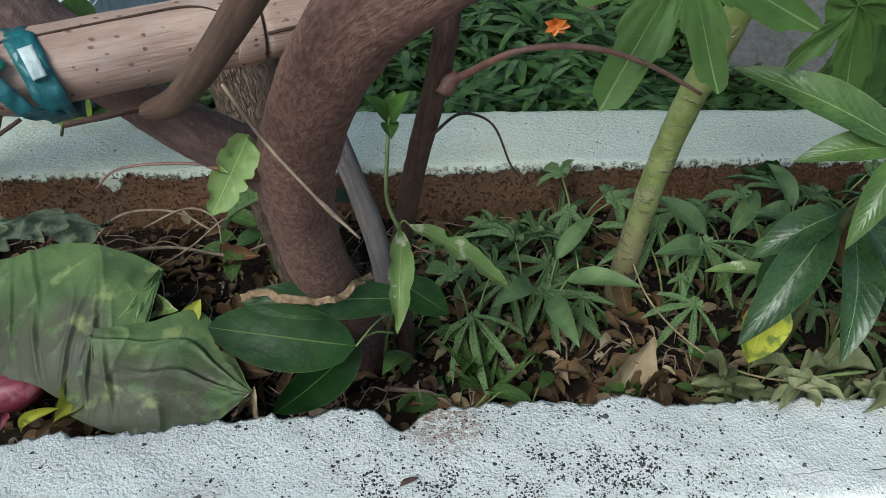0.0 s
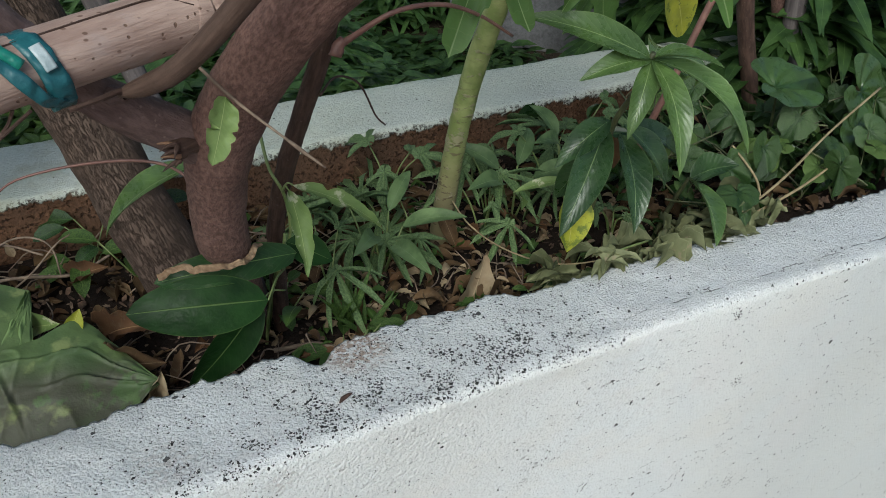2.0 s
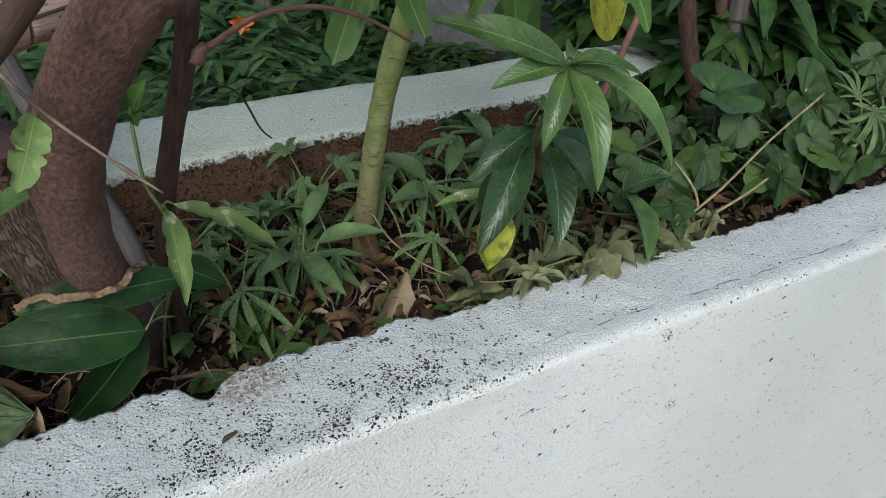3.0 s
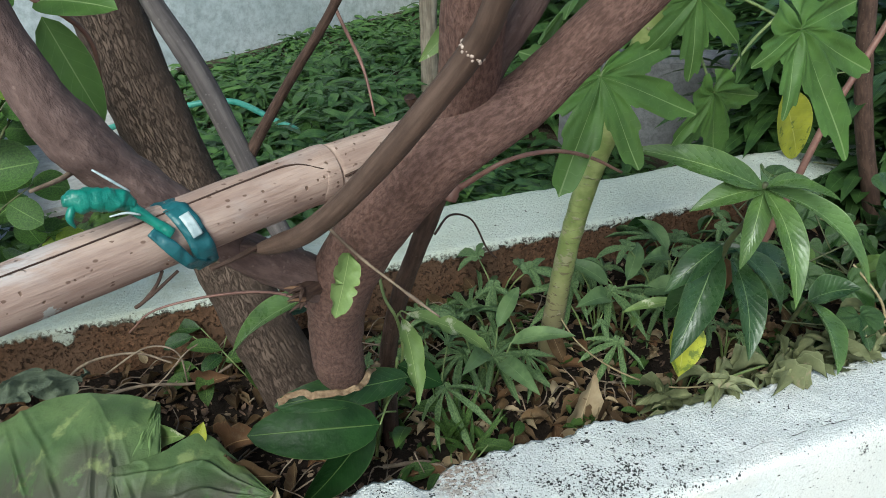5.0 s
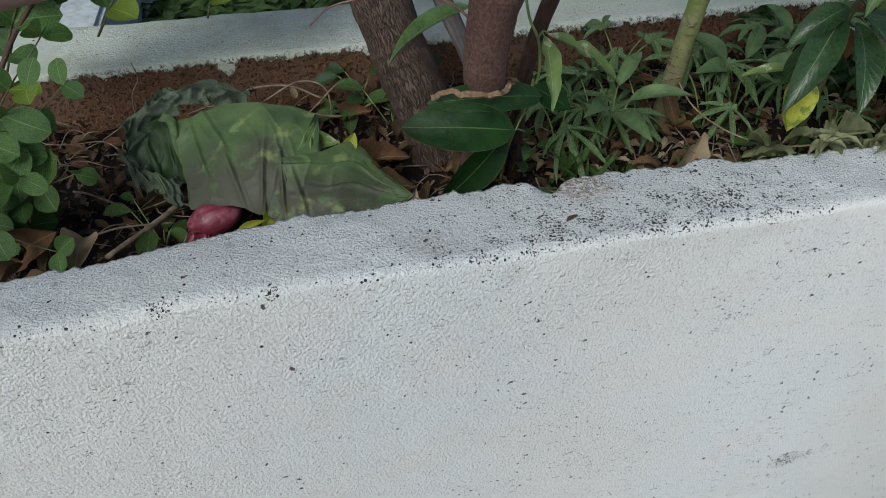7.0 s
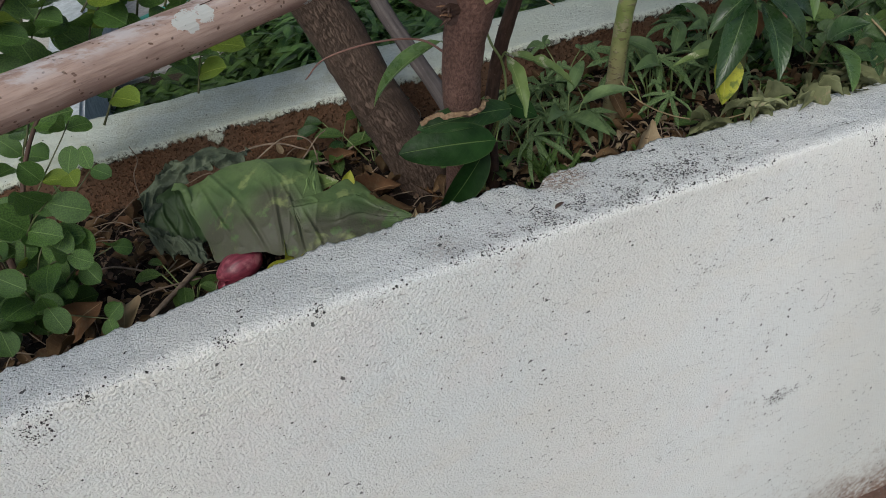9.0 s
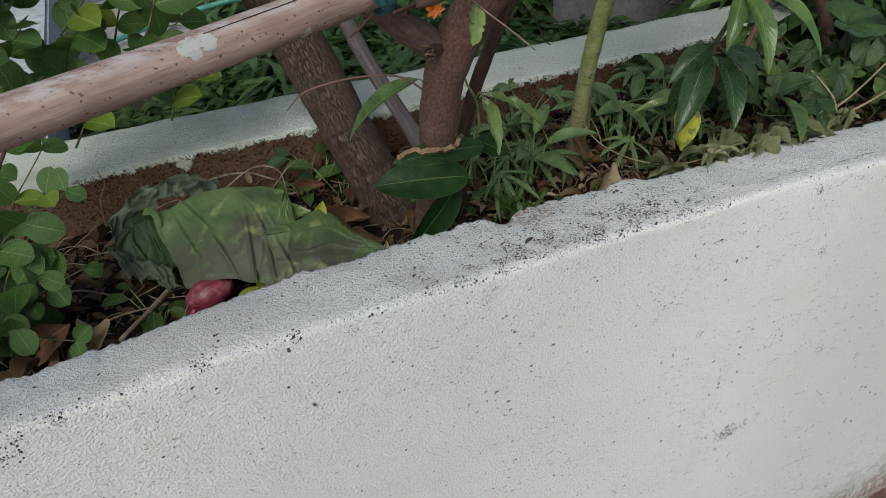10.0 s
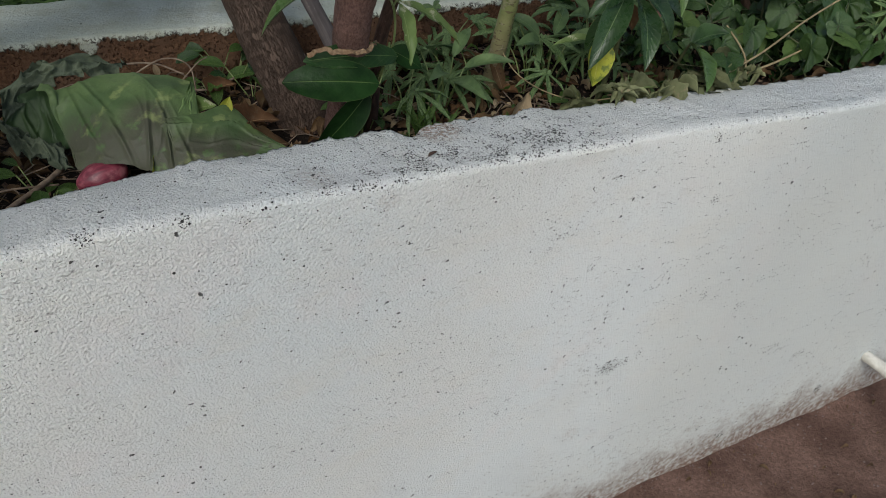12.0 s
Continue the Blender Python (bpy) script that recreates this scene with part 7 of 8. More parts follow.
for i, (b, t, w) in enumerate((((-0.015, -0.014, -0.012), (-0.026, -0.028, -0.026), 0.020), ((-0.005, -0.014, -0.016), (-0.010, -0.032, -0.027), 0.017), ((-0.02, -0.008, -0.012), (-0.042, -0.018, -0.024), 0.016))):
    part("skin", blade(bmesh.new(), b, t, w, up=(0, -0.6, 0.8), sag=0.15, fold=0.5, wave=0.12, nu=12, nv=6, seed=i), MAT["onion"], onion, "torn papery pink skin")

# single dry leaves that stand out
def dry_leaf(label, mat, base, tip, width, **kw):
    o = thing("dry_leaf", label, "dry leaf", base, group="dry leaves")
    leaf(o, mat, base, tip, width, name="blade", **kw)
    return o


dry_leaf("pale tan dry leaf propped against the wall", "dry_pale", (0.215, 0.610, 0.885), (0.280, 0.664, 0.945), 0.056, up=(0.2, -0.8, 0.55), sag=0.05, fold=0.35, wave=0.05, shape=(0.62, 0.85), nu=18, nv=6, bite=0.35, seed=2)
dry_leaf("pale tan dry leaf scrap", "dry_pale", (0.20, 0.605, 0.90), (0.235, 0.60, 0.915), 0.03, up=(0, -0.7, 0.6), sag=0.1, fold=0.3, nu=8)
dry_leaf("rust-brown curled dry leaf", "dry_rust", (-0.645, 0.635, 0.93), (-0.595, 0.615, 0.965), 0.05, up=(0.2, -0.7, 0.6), sag=0.25, fold=0.55, wave=0.08, shape=(0.9, 0.5), nu=14, nv=6)
dry_leaf("tan dry leaf curled like a tube", "dry_pale", (-0.575, 0.635, 0.935), (-0.585, 0.575, 0.92), 0.042, up=(0.3, -0.3, 0.9), sag=0.2, fold=0.8, wave=0.05, nu=14, nv=6)
dry_leaf("ochre dry leaf curled beside the onion", "yellow", (-0.338, 0.628, 0.925), (-0.352, 0.592, 0.936), 0.036, up=(0.2, -0.5, 0.8), sag=0.3, fold=0.6, wave=0.05, nu=12, nv=6)
dry_leaf("ochre shrivelled leaf stalk beside the onion", "yellow", (-0.345, 0.60, 0.948), (-0.385, 0.59, 0.925), 0.012, up=(0, -0.5, 0.8), sag=0.35, fold=0.7, nu=10)
dry_leaf("rust-brown dry leaf behind the wilted leaf", "dry_rust", (-0.20, 0.74, 0.915), (-0.14, 0.71, 0.94), 0.045, up=(0.2, -0.6, 0.8), sag=0.25, fold=0.7, wave=0.14, nu=16, nv=6, bite=0.6)
dry_leaf("brown dry leaf curled beside the dark trunk", "dry", (-0.20, 0.69, 0.91), (-0.14, 0.65, 0.93), 0.05, up=(0.1, -0.7, 0.7), sag=0.25, fold=0.8, wave=0.12, nu=16, nv=6, bite=0.5)
dry_leaf("pale crumpled dry leaf by the trunk", "dry_pale", (-0.165, 0.62, 0.915), (-0.15, 0.60, 0.965), 0.03, up=(0.1, -0.8, 0.5), sag=0.1, fold=0.7, wave=0.12, nu=14, nv=6, bite=0.5)
dry_leaf("yellowed dry leaf on the soil by the wall", "dry_rust", (-0.22, 0.88, 0.91), (-0.175, 0.86, 0.935), 0.034, up=(0.3, -0.6, 0.8), sag=0.2, fold=0.7, wave=0.14, nu=14, nv=6, bite=0.6)
dry_leaf("tan dry leaf at the papaya foot", "dry", (0.262, 0.775, 0.965), (0.275, 0.735, 0.905), 0.022, up=(-0.3, -0.8, 0.4), sag=0.1, fold=0.6, wave=0.08, nu=12)
dry_leaf("orange-brown dry leaf behind the mango leaves", "dry_rust", (0.44, 0.66, 1.09), (0.46, 0.65, 1.04), 0.03, up=(0, -0.8, 0.5), sag=0.1, fold=0.3, nu=10)

# litter: many small brown leaves
lit = random.Random(21)


def litter(name, count, mats, area, size, label, lift=0.02, flat=0.5, keep=None):
    bm = bmesh.new()
    for i in range(count):
        x, y = lit.uniform(*area[0]), lit.uniform(*area[1])
        if y < inner_y(x) + 0.012 or (keep and not keep(x, y)):
            continue
        z = soil_z(x, y) + lit.uniform(0.0, lift)
        a = lit.uniform(0, 2 * math.pi)
        s = lit.uniform(*size)
        d = Vector((math.cos(a), math.sin(a), lit.uniform(-0.3, 0.5) * flat)).normalized()
        c = Vector((x, y, z))
        blade(bm, c - d * s / 2, c + d * s / 2, s * lit.uniform(0.3, 0.6), up=(lit.uniform(-flat, flat), lit.uniform(-flat, flat), 1), sag=lit.uniform(-0.1, 0.3), fold=lit.uniform(0.1, 0.9), wave=lit.uniform(0, 0.1), shape=(lit.uniform(0.7, 1.0), lit.uniform(0.5, 1.0)), nu=8, nv=4, seed=i, bite=lit.uniform(0.0, 0.9), twist=lit.uniform(-1.0, 1.0))
    return tagged(part(name, bm, MAT[mats]), label, "leaf litter", kind="stuff")


litter("leaf_litter", 620, "dry", ((-0.8, 0.62), (0.5, 1.0)), (0.018, 0.055), "brown dry leaf litter on the planter soil", 0.018, 0.6)
litter("leaf_litter", 130, "dry_rust", ((-0.75, 0.62), (0.5, 1.0)), (0.015, 0.04), "rust-brown dry leaf litter on the planter soil", 0.022, 0.6)
litter("leaf_litter", 190, "dry_pale", ((-0.02, 0.55), (0.52, 0.80)), (0.012, 0.034), "pale tan leaf litter under the papaya", 0.022, 0.6)
litter("leaf_litter", 260, "dry", ((0.55, 1.9), (0.5, 1.0)), (0.02, 0.055), "brown dry leaf litter under the vines", 0.02, 0.6)
litter("small_weeds", 260, "weed", ((0.0, 0.62), (0.52, 0.95)), (0.012, 0.03), "tiny green weeds on the soil", 0.03, 0.7)
litter("small_weeds", 300, "heart", ((0.5, 1.9), (0.6, 1.02)), (0.02, 0.055), "small vine leaves covering the soil", 0.07, 0.8)


def crumbs(name, count, mat, area, size, label, seed):
    """Tiny angular flakes strewn over the soil."""
    cr = random.Random(seed)
    verts, faces = [], []
    for k in range(count):
        x, y = cr.uniform(*area[0]), cr.uniform(*area[1])
        if y < inner_y(x) + 0.006:
            continue
        z = soil_z(x, y) + cr.uniform(0.001, 0.012)
        a, s, e = cr.uniform(0, 2 * math.pi), cr.uniform(*size), cr.uniform(0.25, 0.9)
        tx, ty = cr.uniform(-0.7, 0.7), cr.uniform(-0.7, 0.7)
        n0 = len(verts)
        n = cr.choice((4, 5, 5, 6))
        for i in range(n):
            w = 2 * math.pi * i / n
            r = s * cr.uniform(0.6, 1.1)
            u, v = r * math.cos(w), r * e * math.sin(w)
            verts.append((x + u * math.cos(a) - v * math.sin(a), y + u * math.sin(a) + v * math.cos(a), z + tx * u + ty * v))
        faces.append(tuple(range(n0, n0 + n)))
    me = bpy.data.meshes.new(name)
    me.from_pydata(verts, [], faces)
    me.materials.append(MAT[mat])
    return tagged(new(name, me), label, "leaf litter", kind="stuff")


crumbs("leaf_crumbs", 5200, "crumb_brown", ((-0.85, 1.3), (0.48, 1.0)), (0.002, 0.008), "brown crumbs of leaf and bark on the planter soil", 31)
crumbs("leaf_crumbs", 1700, "crumb_tan", ((-0.85, 1.3), (0.48, 1.0)), (0.002, 0.007), "tan crumbs of dry leaf on the planter soil", 32)


def wilted_heap():
    bm = bmesh.new()
    for i in range(110):
        t = lit.random()
        x = 0.31 + 0.36 * t
        y = inner_y(x) + lit.uniform(-0.008, 0.07)
        z = 0.935 + 0.035 * lit.random() + (0.02 if y < inner_y(x) + 0.01 else 0)
        a = lit.uniform(0, 2 * math.pi)
        s = lit.uniform(0.028, 0.062)
        d = Vector((math.cos(a), math.sin(a), lit.uniform(-0.4, 0.4))).normalized()
        c = Vector((x, y, z))
        blade(bm, c - d * s / 2, c + d * s / 2, s * lit.uniform(0.16, 0.36), up=(lit.uniform(-1, 1), lit.uniform(-1.2, 0.2), 1), sag=lit.uniform(-0.15, 0.35), fold=lit.uniform(0.6, 2.2), wave=0.22, shape=(0.85, 0.75), nu=9, nv=4, seed=i, twist=lit.uniform(-1.6, 1.6), bite=0.5)
    return tagged(part("wilted_cuttings", bm, MAT["wilted"]), "heap of wilted grey-green cuttings along the wall", "cuttings", kind="stuff")


wilted_heap()
tuft = thing("wilted_sprig", "wilted pale sprig drooping over the wall's edge", "sprig", (0.365, 0.53, 0.995))
for i in range(13):
    a = lit.uniform(0, 2 * math.pi)
    c = Vector((0.365 + lit.uniform(-0.015, 0.02), 0.528 + lit.uniform(-0.008, 0.012), 1.0))
    leaf(tuft, "wilted", c, c + Vector((math.cos(a) * 0.03, math.sin(a) * 0.02 - 0.006, lit.uniform(-0.014, 0.012))), 0.011, sag=0.15, fold=0.5, wave=0.05, nu=8, seed=i)
limb("stem", [(0.365, 0.53, 0.997, 0.0014), (0.40, 0.545, 0.992, 0.0016), (0.46, 0.56, 0.98, 0.0018)], "green_stem", tuft, steps=5, segs=6)

# sticks and roots
for pts, r, mat, label in (([(-0.455, 0.72, 0.915), (-0.49, 0.66, 0.925), (-0.54, 0.585, 0.938)], 0.0048, "twig", "dead grey-brown stick on the soil"),
                      ([(-0.42, 0.93, 0.905), (-0.37, 0.95, 0.945), (-0.30, 0.95, 0.948), (-0.25, 0.93, 0.93)], 0.0022, "twig", "bent dry twig arching over the soil"),
                      ([(-0.34, 0.94, 0.93), (-0.28, 0.945, 0.955), (-0.24, 0.93, 0.945), (-0.235, 0.91, 0.90)], 0.0016, "twig", "bent dry twig arching over the soil"),
                      ([(-0.40, 0.90, 0.915), (-0.30, 0.90, 0.925), (-0.22, 0.89, 0.915), (-0.17, 0.90, 0.925)], 0.0026, "twig", "dry twig lying on the soil"),
                      ([(-0.33, 0.86, 0.91), (-0.27, 0.88, 0.935), (-0.23, 0.90, 0.96), (-0.21, 0.91, 0.965)], 0.0014, "twig", "thin dry twig on the soil"),
                      ([(-0.62, 0.80, 0.90), (-0.58, 0.74, 0.93), (-0.52, 0.70, 0.92)], 0.002, "twig", "thin dry twig on the soil"),
                      ([(-0.60, 0.66, 0.91), (-0.54, 0.66, 0.925), (-0.47, 0.67, 0.915)], 0.0018, "twig", "thin dry twig on the soil"),
                      ([(-0.545, 0.97, 0.90), (-0.54, 0.975, 0.95), (-0.525, 0.98, 0.975), (-0.53, 0.985, 1.0)], 0.0012, "twig", "thin dry twig against the block wall"),
                      ([(-0.10, 0.62, 0.90), (-0.06, 0.60, 0.912), (-0.02, 0.60, 0.90)], 0.006, "twig", "exposed root at the trunk foot"),
                      ([(-0.02, 0.64, 0.91), (0.03, 0.62, 0.918), (0.06, 0.60, 0.905)], 0.003, "twig", "thin dry twig on the soil")):
    s = thing("twig", label, "twig", pts[0], group="twigs on the soil")
    limb("stick", [(*p, r * (1 - 0.35 * i / len(pts))) for i, p in enumerate(pts)], mat, s, steps=7, segs=7, rough=0.18, scale=90)
bm = bmesh.new()
for i in range(210):
    x, y = lit.uniform(-0.75, 0.35), lit.uniform(0.56, 0.99)
    a = lit.uniform(0, 2 * math.pi)
    s = lit.uniform(0.03, 0.09)
    z = soil_z(x, y) + lit.uniform(0.004, 0.025)
    tube(bm, [(x, y, z, 0.0011), (x + math.cos(a) * s * 0.5, y + math.sin(a) * s * 0.5, z + lit.uniform(0, 0.02), 0.001), (x + math.cos(a + 0.4) * s, y + math.sin(a + 0.4) * s, z + lit.uniform(-0.01, 0.015), 0.0006)], 3, 5)
tagged(part("fine_twigs", bm, MAT["twig"]), "fine dry twigs and rootlets on the soil", "twigs", kind="stuff")
bit = thing("paper_scrap", "small pale papery scrap by the block wall", "scrap", (-0.29, 0.97, 0.925))
leaf(bit, "dry_pale", (-0.288, 0.968, 0.913), (-0.293, 0.972, 0.937), 0.012, up=(0, -1, 0.2), nu=6, name="blade")
slug = thing("seed_pod", "shrivelled dark brown pod lying on the wall top", "pod", (0.0, 0.433, 1.013))
limb("pod", [(-0.007, 0.431, 1.0125, 0.0008), (-0.003, 0.434, 1.0138, 0.0021), (0.003, 0.436, 1.0138, 0.0019), (0.008, 0.438, 1.013, 0.0007)], "thin_bark", slug, steps=5, segs=8, rough=0.25, scale=150)

# ---------------------------------------------------------------- at the foot of the wall
pipe = thing("drain_pipe", "short dirty white plastic drain pipe out of the wall's foot", "pipe", (1.258, 0.45, 0.155))
limb("pipe", [(1.250, 0.475, 0.157, 0.0155), (1.262, 0.41, 0.155, 0.0155), (1.285, 0.35, 0.140, 0.0155)], "pvc", pipe, steps=6, segs=18)
# the pipe is solid; the shade inside its mouth is an added near-black disc
limb("mouth", [(1.283, 0.354, 0.1412, 0.0132), (1.2858, 0.3485, 0.1396, 0.0132)], "soil", pipe, "dark disc for the shade inside the pipe mouth", steps=2, segs=16)
bm = bmesh.new()
for i in range(900):
    x = lit.uniform(0.2, 2.2)
    y = front_y(x) - lit.random() ** 2 * 0.6 - 0.005
    r = lit.uniform(0.001, 0.0032) * (1.6 if lit.random() < 0.06 else 1)
    m = Matrix.Translation((x, y, yard_z(x, y) + r * 0.3)) @ Matrix.Diagonal((r, r * lit.uniform(0.6, 1), r * 0.7, 1)) @ Euler((lit.uniform(0, 3), lit.uniform(0, 3), 0)).to_matrix().to_4x4()
    bmesh.ops.create_icosphere(bm, subdivisions=1, radius=1.0, matrix=m)
tagged(part("grit", bm, MAT["chip"], smooth=False), "grit and crumbs at the foot of the wall", "grit", kind="stuff")
bm = bmesh.new()
for i in range(90):
    x = lit.uniform(0.4, 1.8)
    y = front_y(x) - 0.02 - 0.45 * lit.random() ** 1.6
    a = lit.uniform(0, 6.28)
    s = lit.uniform(0.008, 0.028)
    c, d = Vector((x, y, yard_z(x, y) + 0.004)), Vector((math.cos(a), math.sin(a), 0.1))
    blade(bm, c - d * s / 2, c + d * s / 2, s * 0.4, sag=0.2, fold=0.5, nu=5, nv=2, seed=i)
tagged(part("leaf_crumbs", bm, MAT["dry"]), "small dry leaf crumbs on the earth", "leaf litter", kind="stuff")

# ---------------------------------------------------------------- garden behind the planter
gar = np.random.RandomState(4)


def mass(name, spots, mat, per, length, width, height, label, nu=4, droop=0.35, upright=0.5):
    """Very many small leaves in one mesh: tufts at the spots (x, y, scale)."""
    verts, faces, uvs = [], [], []
    for x, y, sc in spots:
        h0 = garden_z(x, y)
        for k in range(per):
            a = gar.uniform(0, 2 * math.pi)
            hh = h0 + height * sc * gar.uniform(0.15, 1.0)
            L, Wd = length * sc * gar.uniform(0.6, 1.25), width * sc * gar.uniform(0.7, 1.2)
            dx, dy = math.cos(a), math.sin(a)
            r0 = gar.uniform(0, 0.03)
            rise = gar.uniform(-0.2, upright)
            tilt = gar.uniform(-0.5, 0.5)
            n0 = len(verts)
            for i in range(nu + 1):
                u = i / nu
                w = 0.5 * Wd * max(math.sin(math.pi * u ** 0.8), 0.0) ** 0.8
                cx, cy = x + dx * (r0 + L * u), y + dy * (r0 + L * u)
                cz = hh + L * (rise * u - droop * u * u)
                verts += [(cx - dy * w, cy + dx * w, cz + tilt * w + 0.15 * w), (cx, cy, cz), (cx + dy * w, cy - dx * w, cz - tilt * w + 0.15 * w)]
            for i in range(nu):
                for j in range(2):
                    b = n0 + i * 3 + j
                    faces.append((b, b + 3, b + 4, b + 1))
                    uvs += [(i / nu, j / 2), ((i + 1) / nu, j / 2), ((i + 1) / nu, (j + 1) / 2), (i / nu, (j + 1) / 2)]
    me = bpy.data.meshes.new(name)
    me.from_pydata(verts, [], faces)
    layer = me.uv_layers.new(name="UVMap")
    layer.data.foreach_set("uv", np.array(uvs, dtype=np.float32).ravel())
    me.polygons.foreach_set("use_smooth", [True] * len(faces))
    me.materials.append(MAT[mat])
    me.update()
    return tagged(new(name, me), label, "plants", kind="stuff")


def spots(n, x0, x1, y0, y1, lo=0.7, hi=1.3, keep=None):
    out = []
    while len(out) < n:
        x, y = gar.uniform(x0, x1), gar.uniform(y0, y1)
        if keep is None or keep(x, y):
            out.append((x, y, gar.uniform(lo, hi)))
    return out


def grey_line(x):
    return 1.635 - 0.565 * (x - 0.984)


def bed(x, y):
    if 0.78 < x < 1.7 and y < grey_line(x) + 0.05:
        return False
    if 0.46 < x < 0.9 and y < 1.88:
        return False
    if (x - 0.53) ** 2 + ((y - 2.02) / 1.6) ** 2 < 0.012:
        return False
    return y < 3.0 + 0.44 * x and (x > -0.25 or y < 1.9 + 0.3 * x) and not (x > 0.75 and y > grey_line(x) - 0.03 and y < grey_line(x) + 0.14)


mass("garden_plants", spots(1600, -0.55, 2.4, 1.20, 2.2, keep=lambda x, y: bed(x, y) and x > -0.05 - 0.25 * (y - 1.2) and not (x < 0.2 and y > 1.98)), "carpet", 10, 0.075, 0.017, 0.14, "dense dark green garden plants with slim leaves")
mass("garden_plants", spots(1300, -0.2, 2.6, 2.1, 4.0, 0.6, 1.0, keep=lambda x, y: bed(x, y) and (x > 0.9 or y < 2.62 + 0.42 * x) and not (x < 0.22 and 2.0 < y < 2.35)), "carpet", 9, 0.10, 0.022, 0.10, "dense dark green garden plants by the boundary wall", 3)
mass("garden_weeds", spots(760, -0.60, 0.1, 1.2, 1.95, 0.6, 1.2, keep=bed), "weed", 8, 0.055, 0.022, 0.09, "low green weeds on the bare garden soil", 3)
mass("garden_plants", spots(150, -0.2, 0.22, 1.98, 2.35, 0.5, 0.8), "carpet", 8, 0.07, 0.017, 0.06, "low garden plants beside the hose", 3)
mass("garden_weeds", spots(520, -0.25, 1.2, 2.4, 3.5, 0.6, 1.1, keep=lambda x, y: 2.45 + 0.42 * x < y < 3.05 + 0.44 * x), "carpet", 8, 0.07, 0.020, 0.035, "low weeds at the foot of the boundary wall", 3)
mass("garden_weeds", spots(330, 0.44, 0.92, 1.2, 1.86, 0.6, 1.1, keep=lambda x, y: y < grey_line(x) - 0.02), "shade", 8, 0.06, 0.02, 0.05, "low weeds before the grey trough wall, coloured darker for shade", 3)
mass("garden_weeds", spots(260, -1.6, -0.74, 1.2, 2.0), "weed", 8, 0.05, 0.03, 0.10, "low green weeds beyond the kerb wall", 3)
mass("garden_plants", spots(240, 0.5, 2.4, 1.2, 1.6, 0.9, 1.4, keep=bed), "papaya", 6, 0.10, 0.03, 0.20, "light green leafy garden plants", 4)
mass("garden_plants", spots(420, 0.9, 3.2, 1.9, 3.6, 1.2, 2.2, keep=bed), "carpet", 8, 0.10, 0.03, 0.35, "tall dark garden plants behind the grey wall", 3)

def hedge(x, y):
    return x > 0.98 - 0.5 * (y - 0.95)


mass("leafy_plants", spots(300, 0.95, 2.3, 0.90, 0.99, 0.8, 1.3, keep=hedge), "shade", 9, 0.10, 0.024, 0.36, "slim-leaved plants crowding the low wall's far end, coloured darker for shade")
mass("leafy_plants", spots(420, 0.95, 2.4, 1.19, 1.36, 0.8, 1.4, keep=hedge), "shade", 9, 0.12, 0.026, 0.42, "slim-leaved plants leaning over the low wall from behind, coloured darker for shade")

flower = thing("flower", "small orange flower on a green stem", "flower", (0.36, 1.686, 0.76))
limb("stem", [(0.35, 1.70, 0.74, 0.002), (0.355, 1.69, 0.85, 0.0018), (0.36, 1.686, 0.905, 0.0014)], "green_stem", flower, steps=5, segs=6)
for i in range(7):
    a = 2 * math.pi * i / 7
    leaf(flower, "petal", (0.36, 1.684, 0.905), (0.36 + 0.030 * math.cos(a), 1.672 - 0.006 * math.sin(2 * a), 0.905 + 0.022 * math.sin(a)), 0.017, name="petal", up=(0, -1, 0.3), sag=0.05, nu=6)
hose = thing("garden_hose", "green garden hose snaking through the plants", "hose", (-0.119, 2.443, 0.86))
limb("hose", [(-0.55, 2.30, 0.78, 0.009), (-0.30, 2.36, 0.81, 0.009), (-0.118, 2.30, 0.850, 0.009), (-0.032, 2.27, 0.853, 0.009), (0.017, 2.22, 0.845, 0.009), (0.074, 2.12, 0.829, 0.009), (0.126, 2.02, 0.820, 0.009), (0.20, 1.90, 0.77, 0.009)], "hose", hose, steps=10, segs=10)
post = thing("sapling", "thin pale trunk standing in the garden bed", "sapling", (0.545, 2.16, 0.74))
limb("stem", [(0.55, 2.17, 0.72, 0.030), (0.548, 2.16, 0.92, 0.026), (0.553, 2.15, 1.2, 0.025), (0.55, 2.14, 1.6, 0.022)], "pale_bark", post, steps=8, segs=14, rough=0.1)
scrap = thing("wrapper", "crumpled pink and white wrapper on the garden soil", "litter", (-0.46, 1.30, 0.76))
for i in range(5):
    c = Vector((-0.46 + lit.uniform(-0.02, 0.02), 1.30 + lit.uniform(-0.02, 0.02), 0.80))
    leaf(scrap, "pale_tape" if i % 2 else "onion", c, c + Vector((lit.uniform(-0.03, 0.03), lit.uniform(-0.03, 0.03), lit.uniform(0.0, 0.02))), 0.025, name="fold", wave=0.1, fold=0.5, nu=8, seed=i)

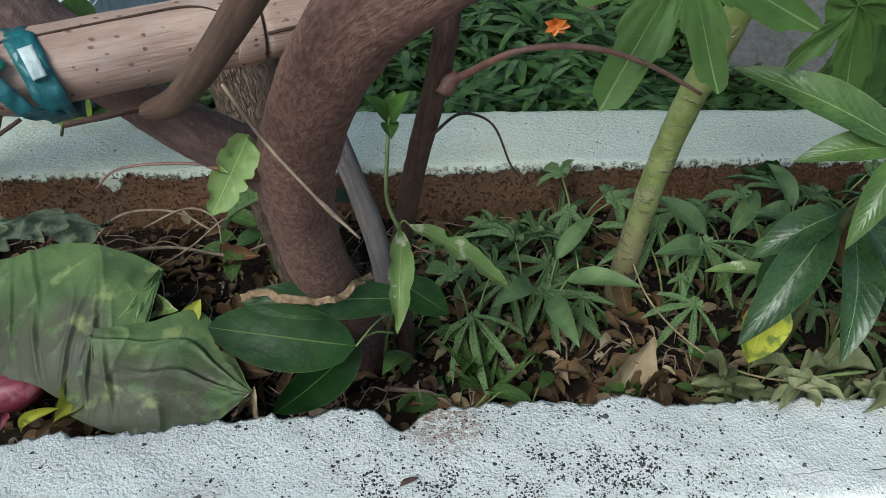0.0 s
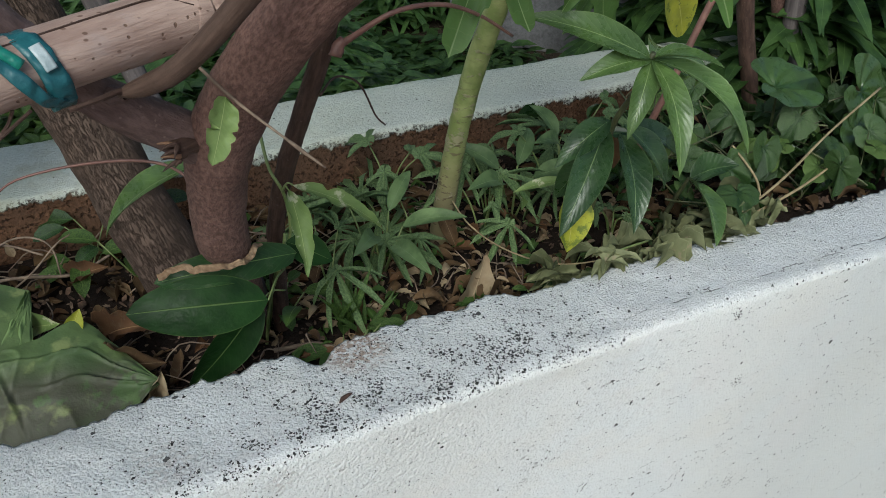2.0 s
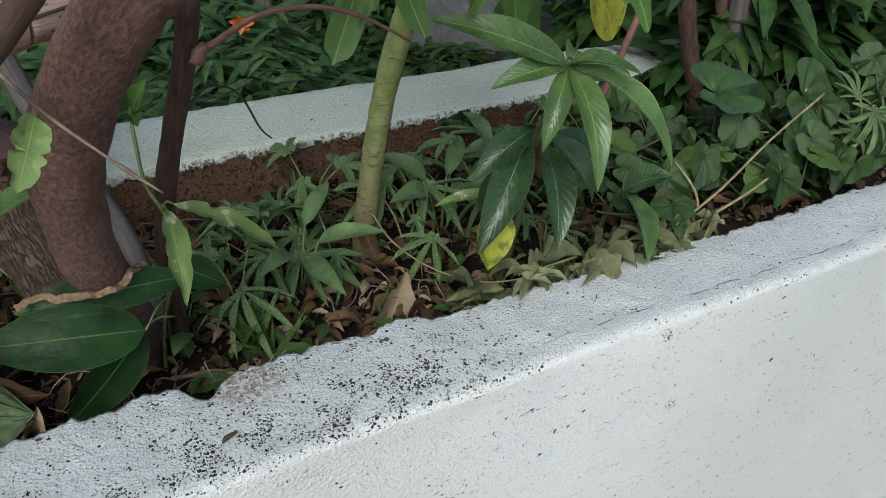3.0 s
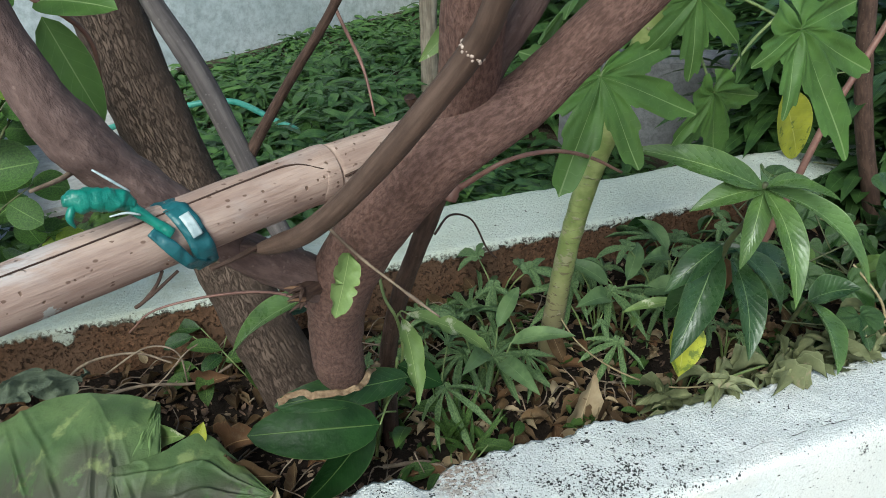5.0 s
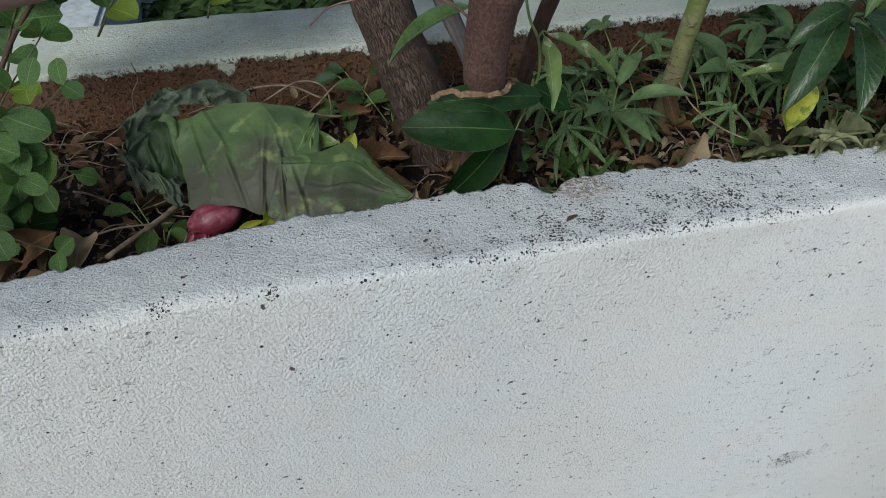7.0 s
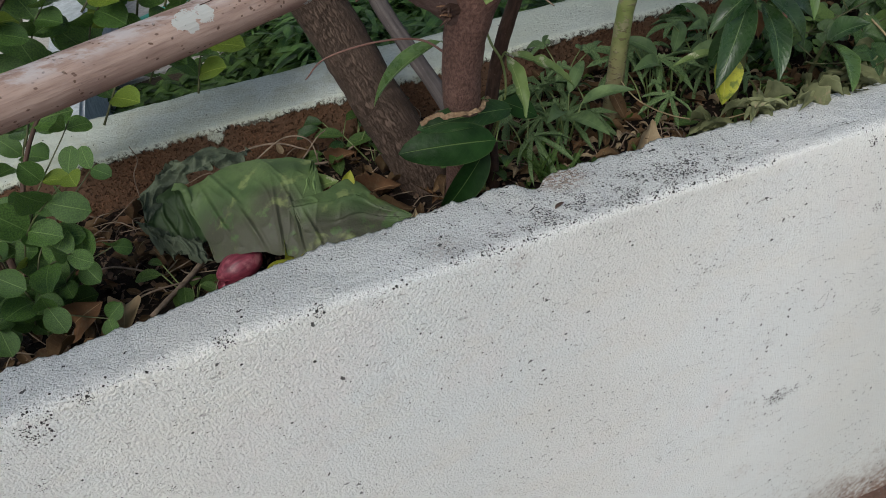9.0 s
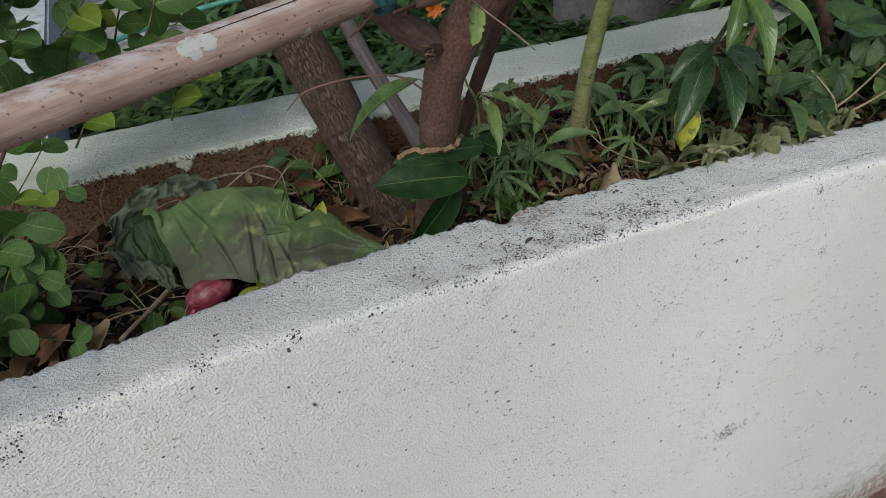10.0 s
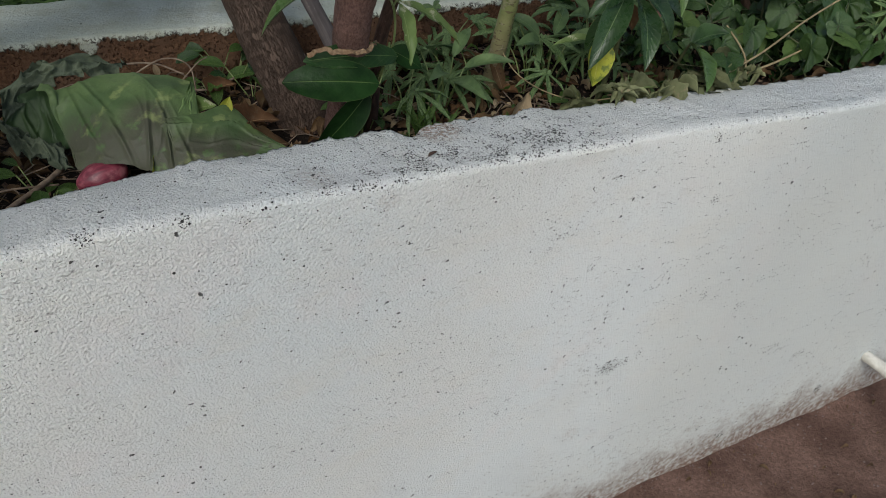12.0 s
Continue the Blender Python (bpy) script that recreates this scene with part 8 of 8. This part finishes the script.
# ---------------------------------------------------------------- the tree's crown, out of view, added to shade the planter
def crown():
    verts, faces, uvs = [], [], []
    cl = np.random.RandomState(9)
    for k in range(80):
        a, r = cl.uniform(0, 2 * math.pi), math.sqrt(cl.uniform(0, 1))
        cx, cy = -0.05 + 1.25 * r * math.cos(a), 1.10 + 0.75 * r * math.sin(a)
        cz = 2.15 + 0.55 * (1 - r * r) * cl.uniform(0.1, 1.0) + 0.1 * cl.uniform(-1, 1)
        for i in range(22):
            b, w = cl.uniform(0, 2 * math.pi), cl.uniform(-0.8, 0.4)
            d = Vector((math.cos(b), math.sin(b), w)).normalized()
            p = Vector((cx, cy, cz)) + d * 0.02
            s = d.cross(Vector((cl.uniform(-0.5, 0.5), cl.uniform(-0.5, 0.5), 1))).normalized()
            length, wide = cl.uniform(0.09, 0.15), cl.uniform(0.015, 0.024)
            n0 = len(verts)
            for u in (0.0, 0.3, 0.65, 1.0):
                ww = wide * math.sin(math.pi * min(u + 0.08, 1.0)) if u < 1 else 0.001
                q = p + d * (length * u) - Vector((0, 0, 0.03 * u * u))
                verts += [tuple(q - s * ww), tuple(q + s * ww)]
            for f in range(3):
                o = n0 + 2 * f
                faces.append((o, o + 1, o + 3, o + 2))
                uvs += [(f / 3, 0), (f / 3, 1), ((f + 1) / 3, 1), ((f + 1) / 3, 0)]
    me = bpy.data.meshes.new("crown")
    me.from_pydata(verts, [], faces)
    layer = me.uv_layers.new(name="UVMap")
    layer.data.foreach_set("uv", np.array(uvs, dtype=np.float32).ravel())
    me.materials.append(MAT["mango_light"])
    return under(new("crown", me), tree)


crown()
# limbs carried on out of view to hold the added crown
for pts in ([(0.24, 0.30, 1.70, 0.016), (0.36, 0.40, 1.88, 0.014), (0.50, 0.75, 2.15, 0.010), (0.70, 1.1, 2.4, 0.005)], [(0.010, 0.30, 1.70, 0.015), (0.05, 0.40, 1.92, 0.013), (0.05, 0.75, 2.2, 0.010), (0.10, 1.2, 2.5, 0.005)],
            [(-0.31, 0.50, 1.68, 0.0125), (-0.38, 0.60, 1.87, 0.011), (-0.50, 0.75, 2.2, 0.007), (-0.65, 0.9, 2.4, 0.004)]):
    limb("branch", pts, "bark", tree, steps=6, segs=10)
limb("trunk", [(-0.262, 1.08, 1.58, 0.041), (-0.29, 1.13, 1.85, 0.034), (-0.29, 1.18, 2.2, 0.022), (-0.25, 1.2, 2.5, 0.01)], "furrow", dark_tree, steps=8, segs=14)
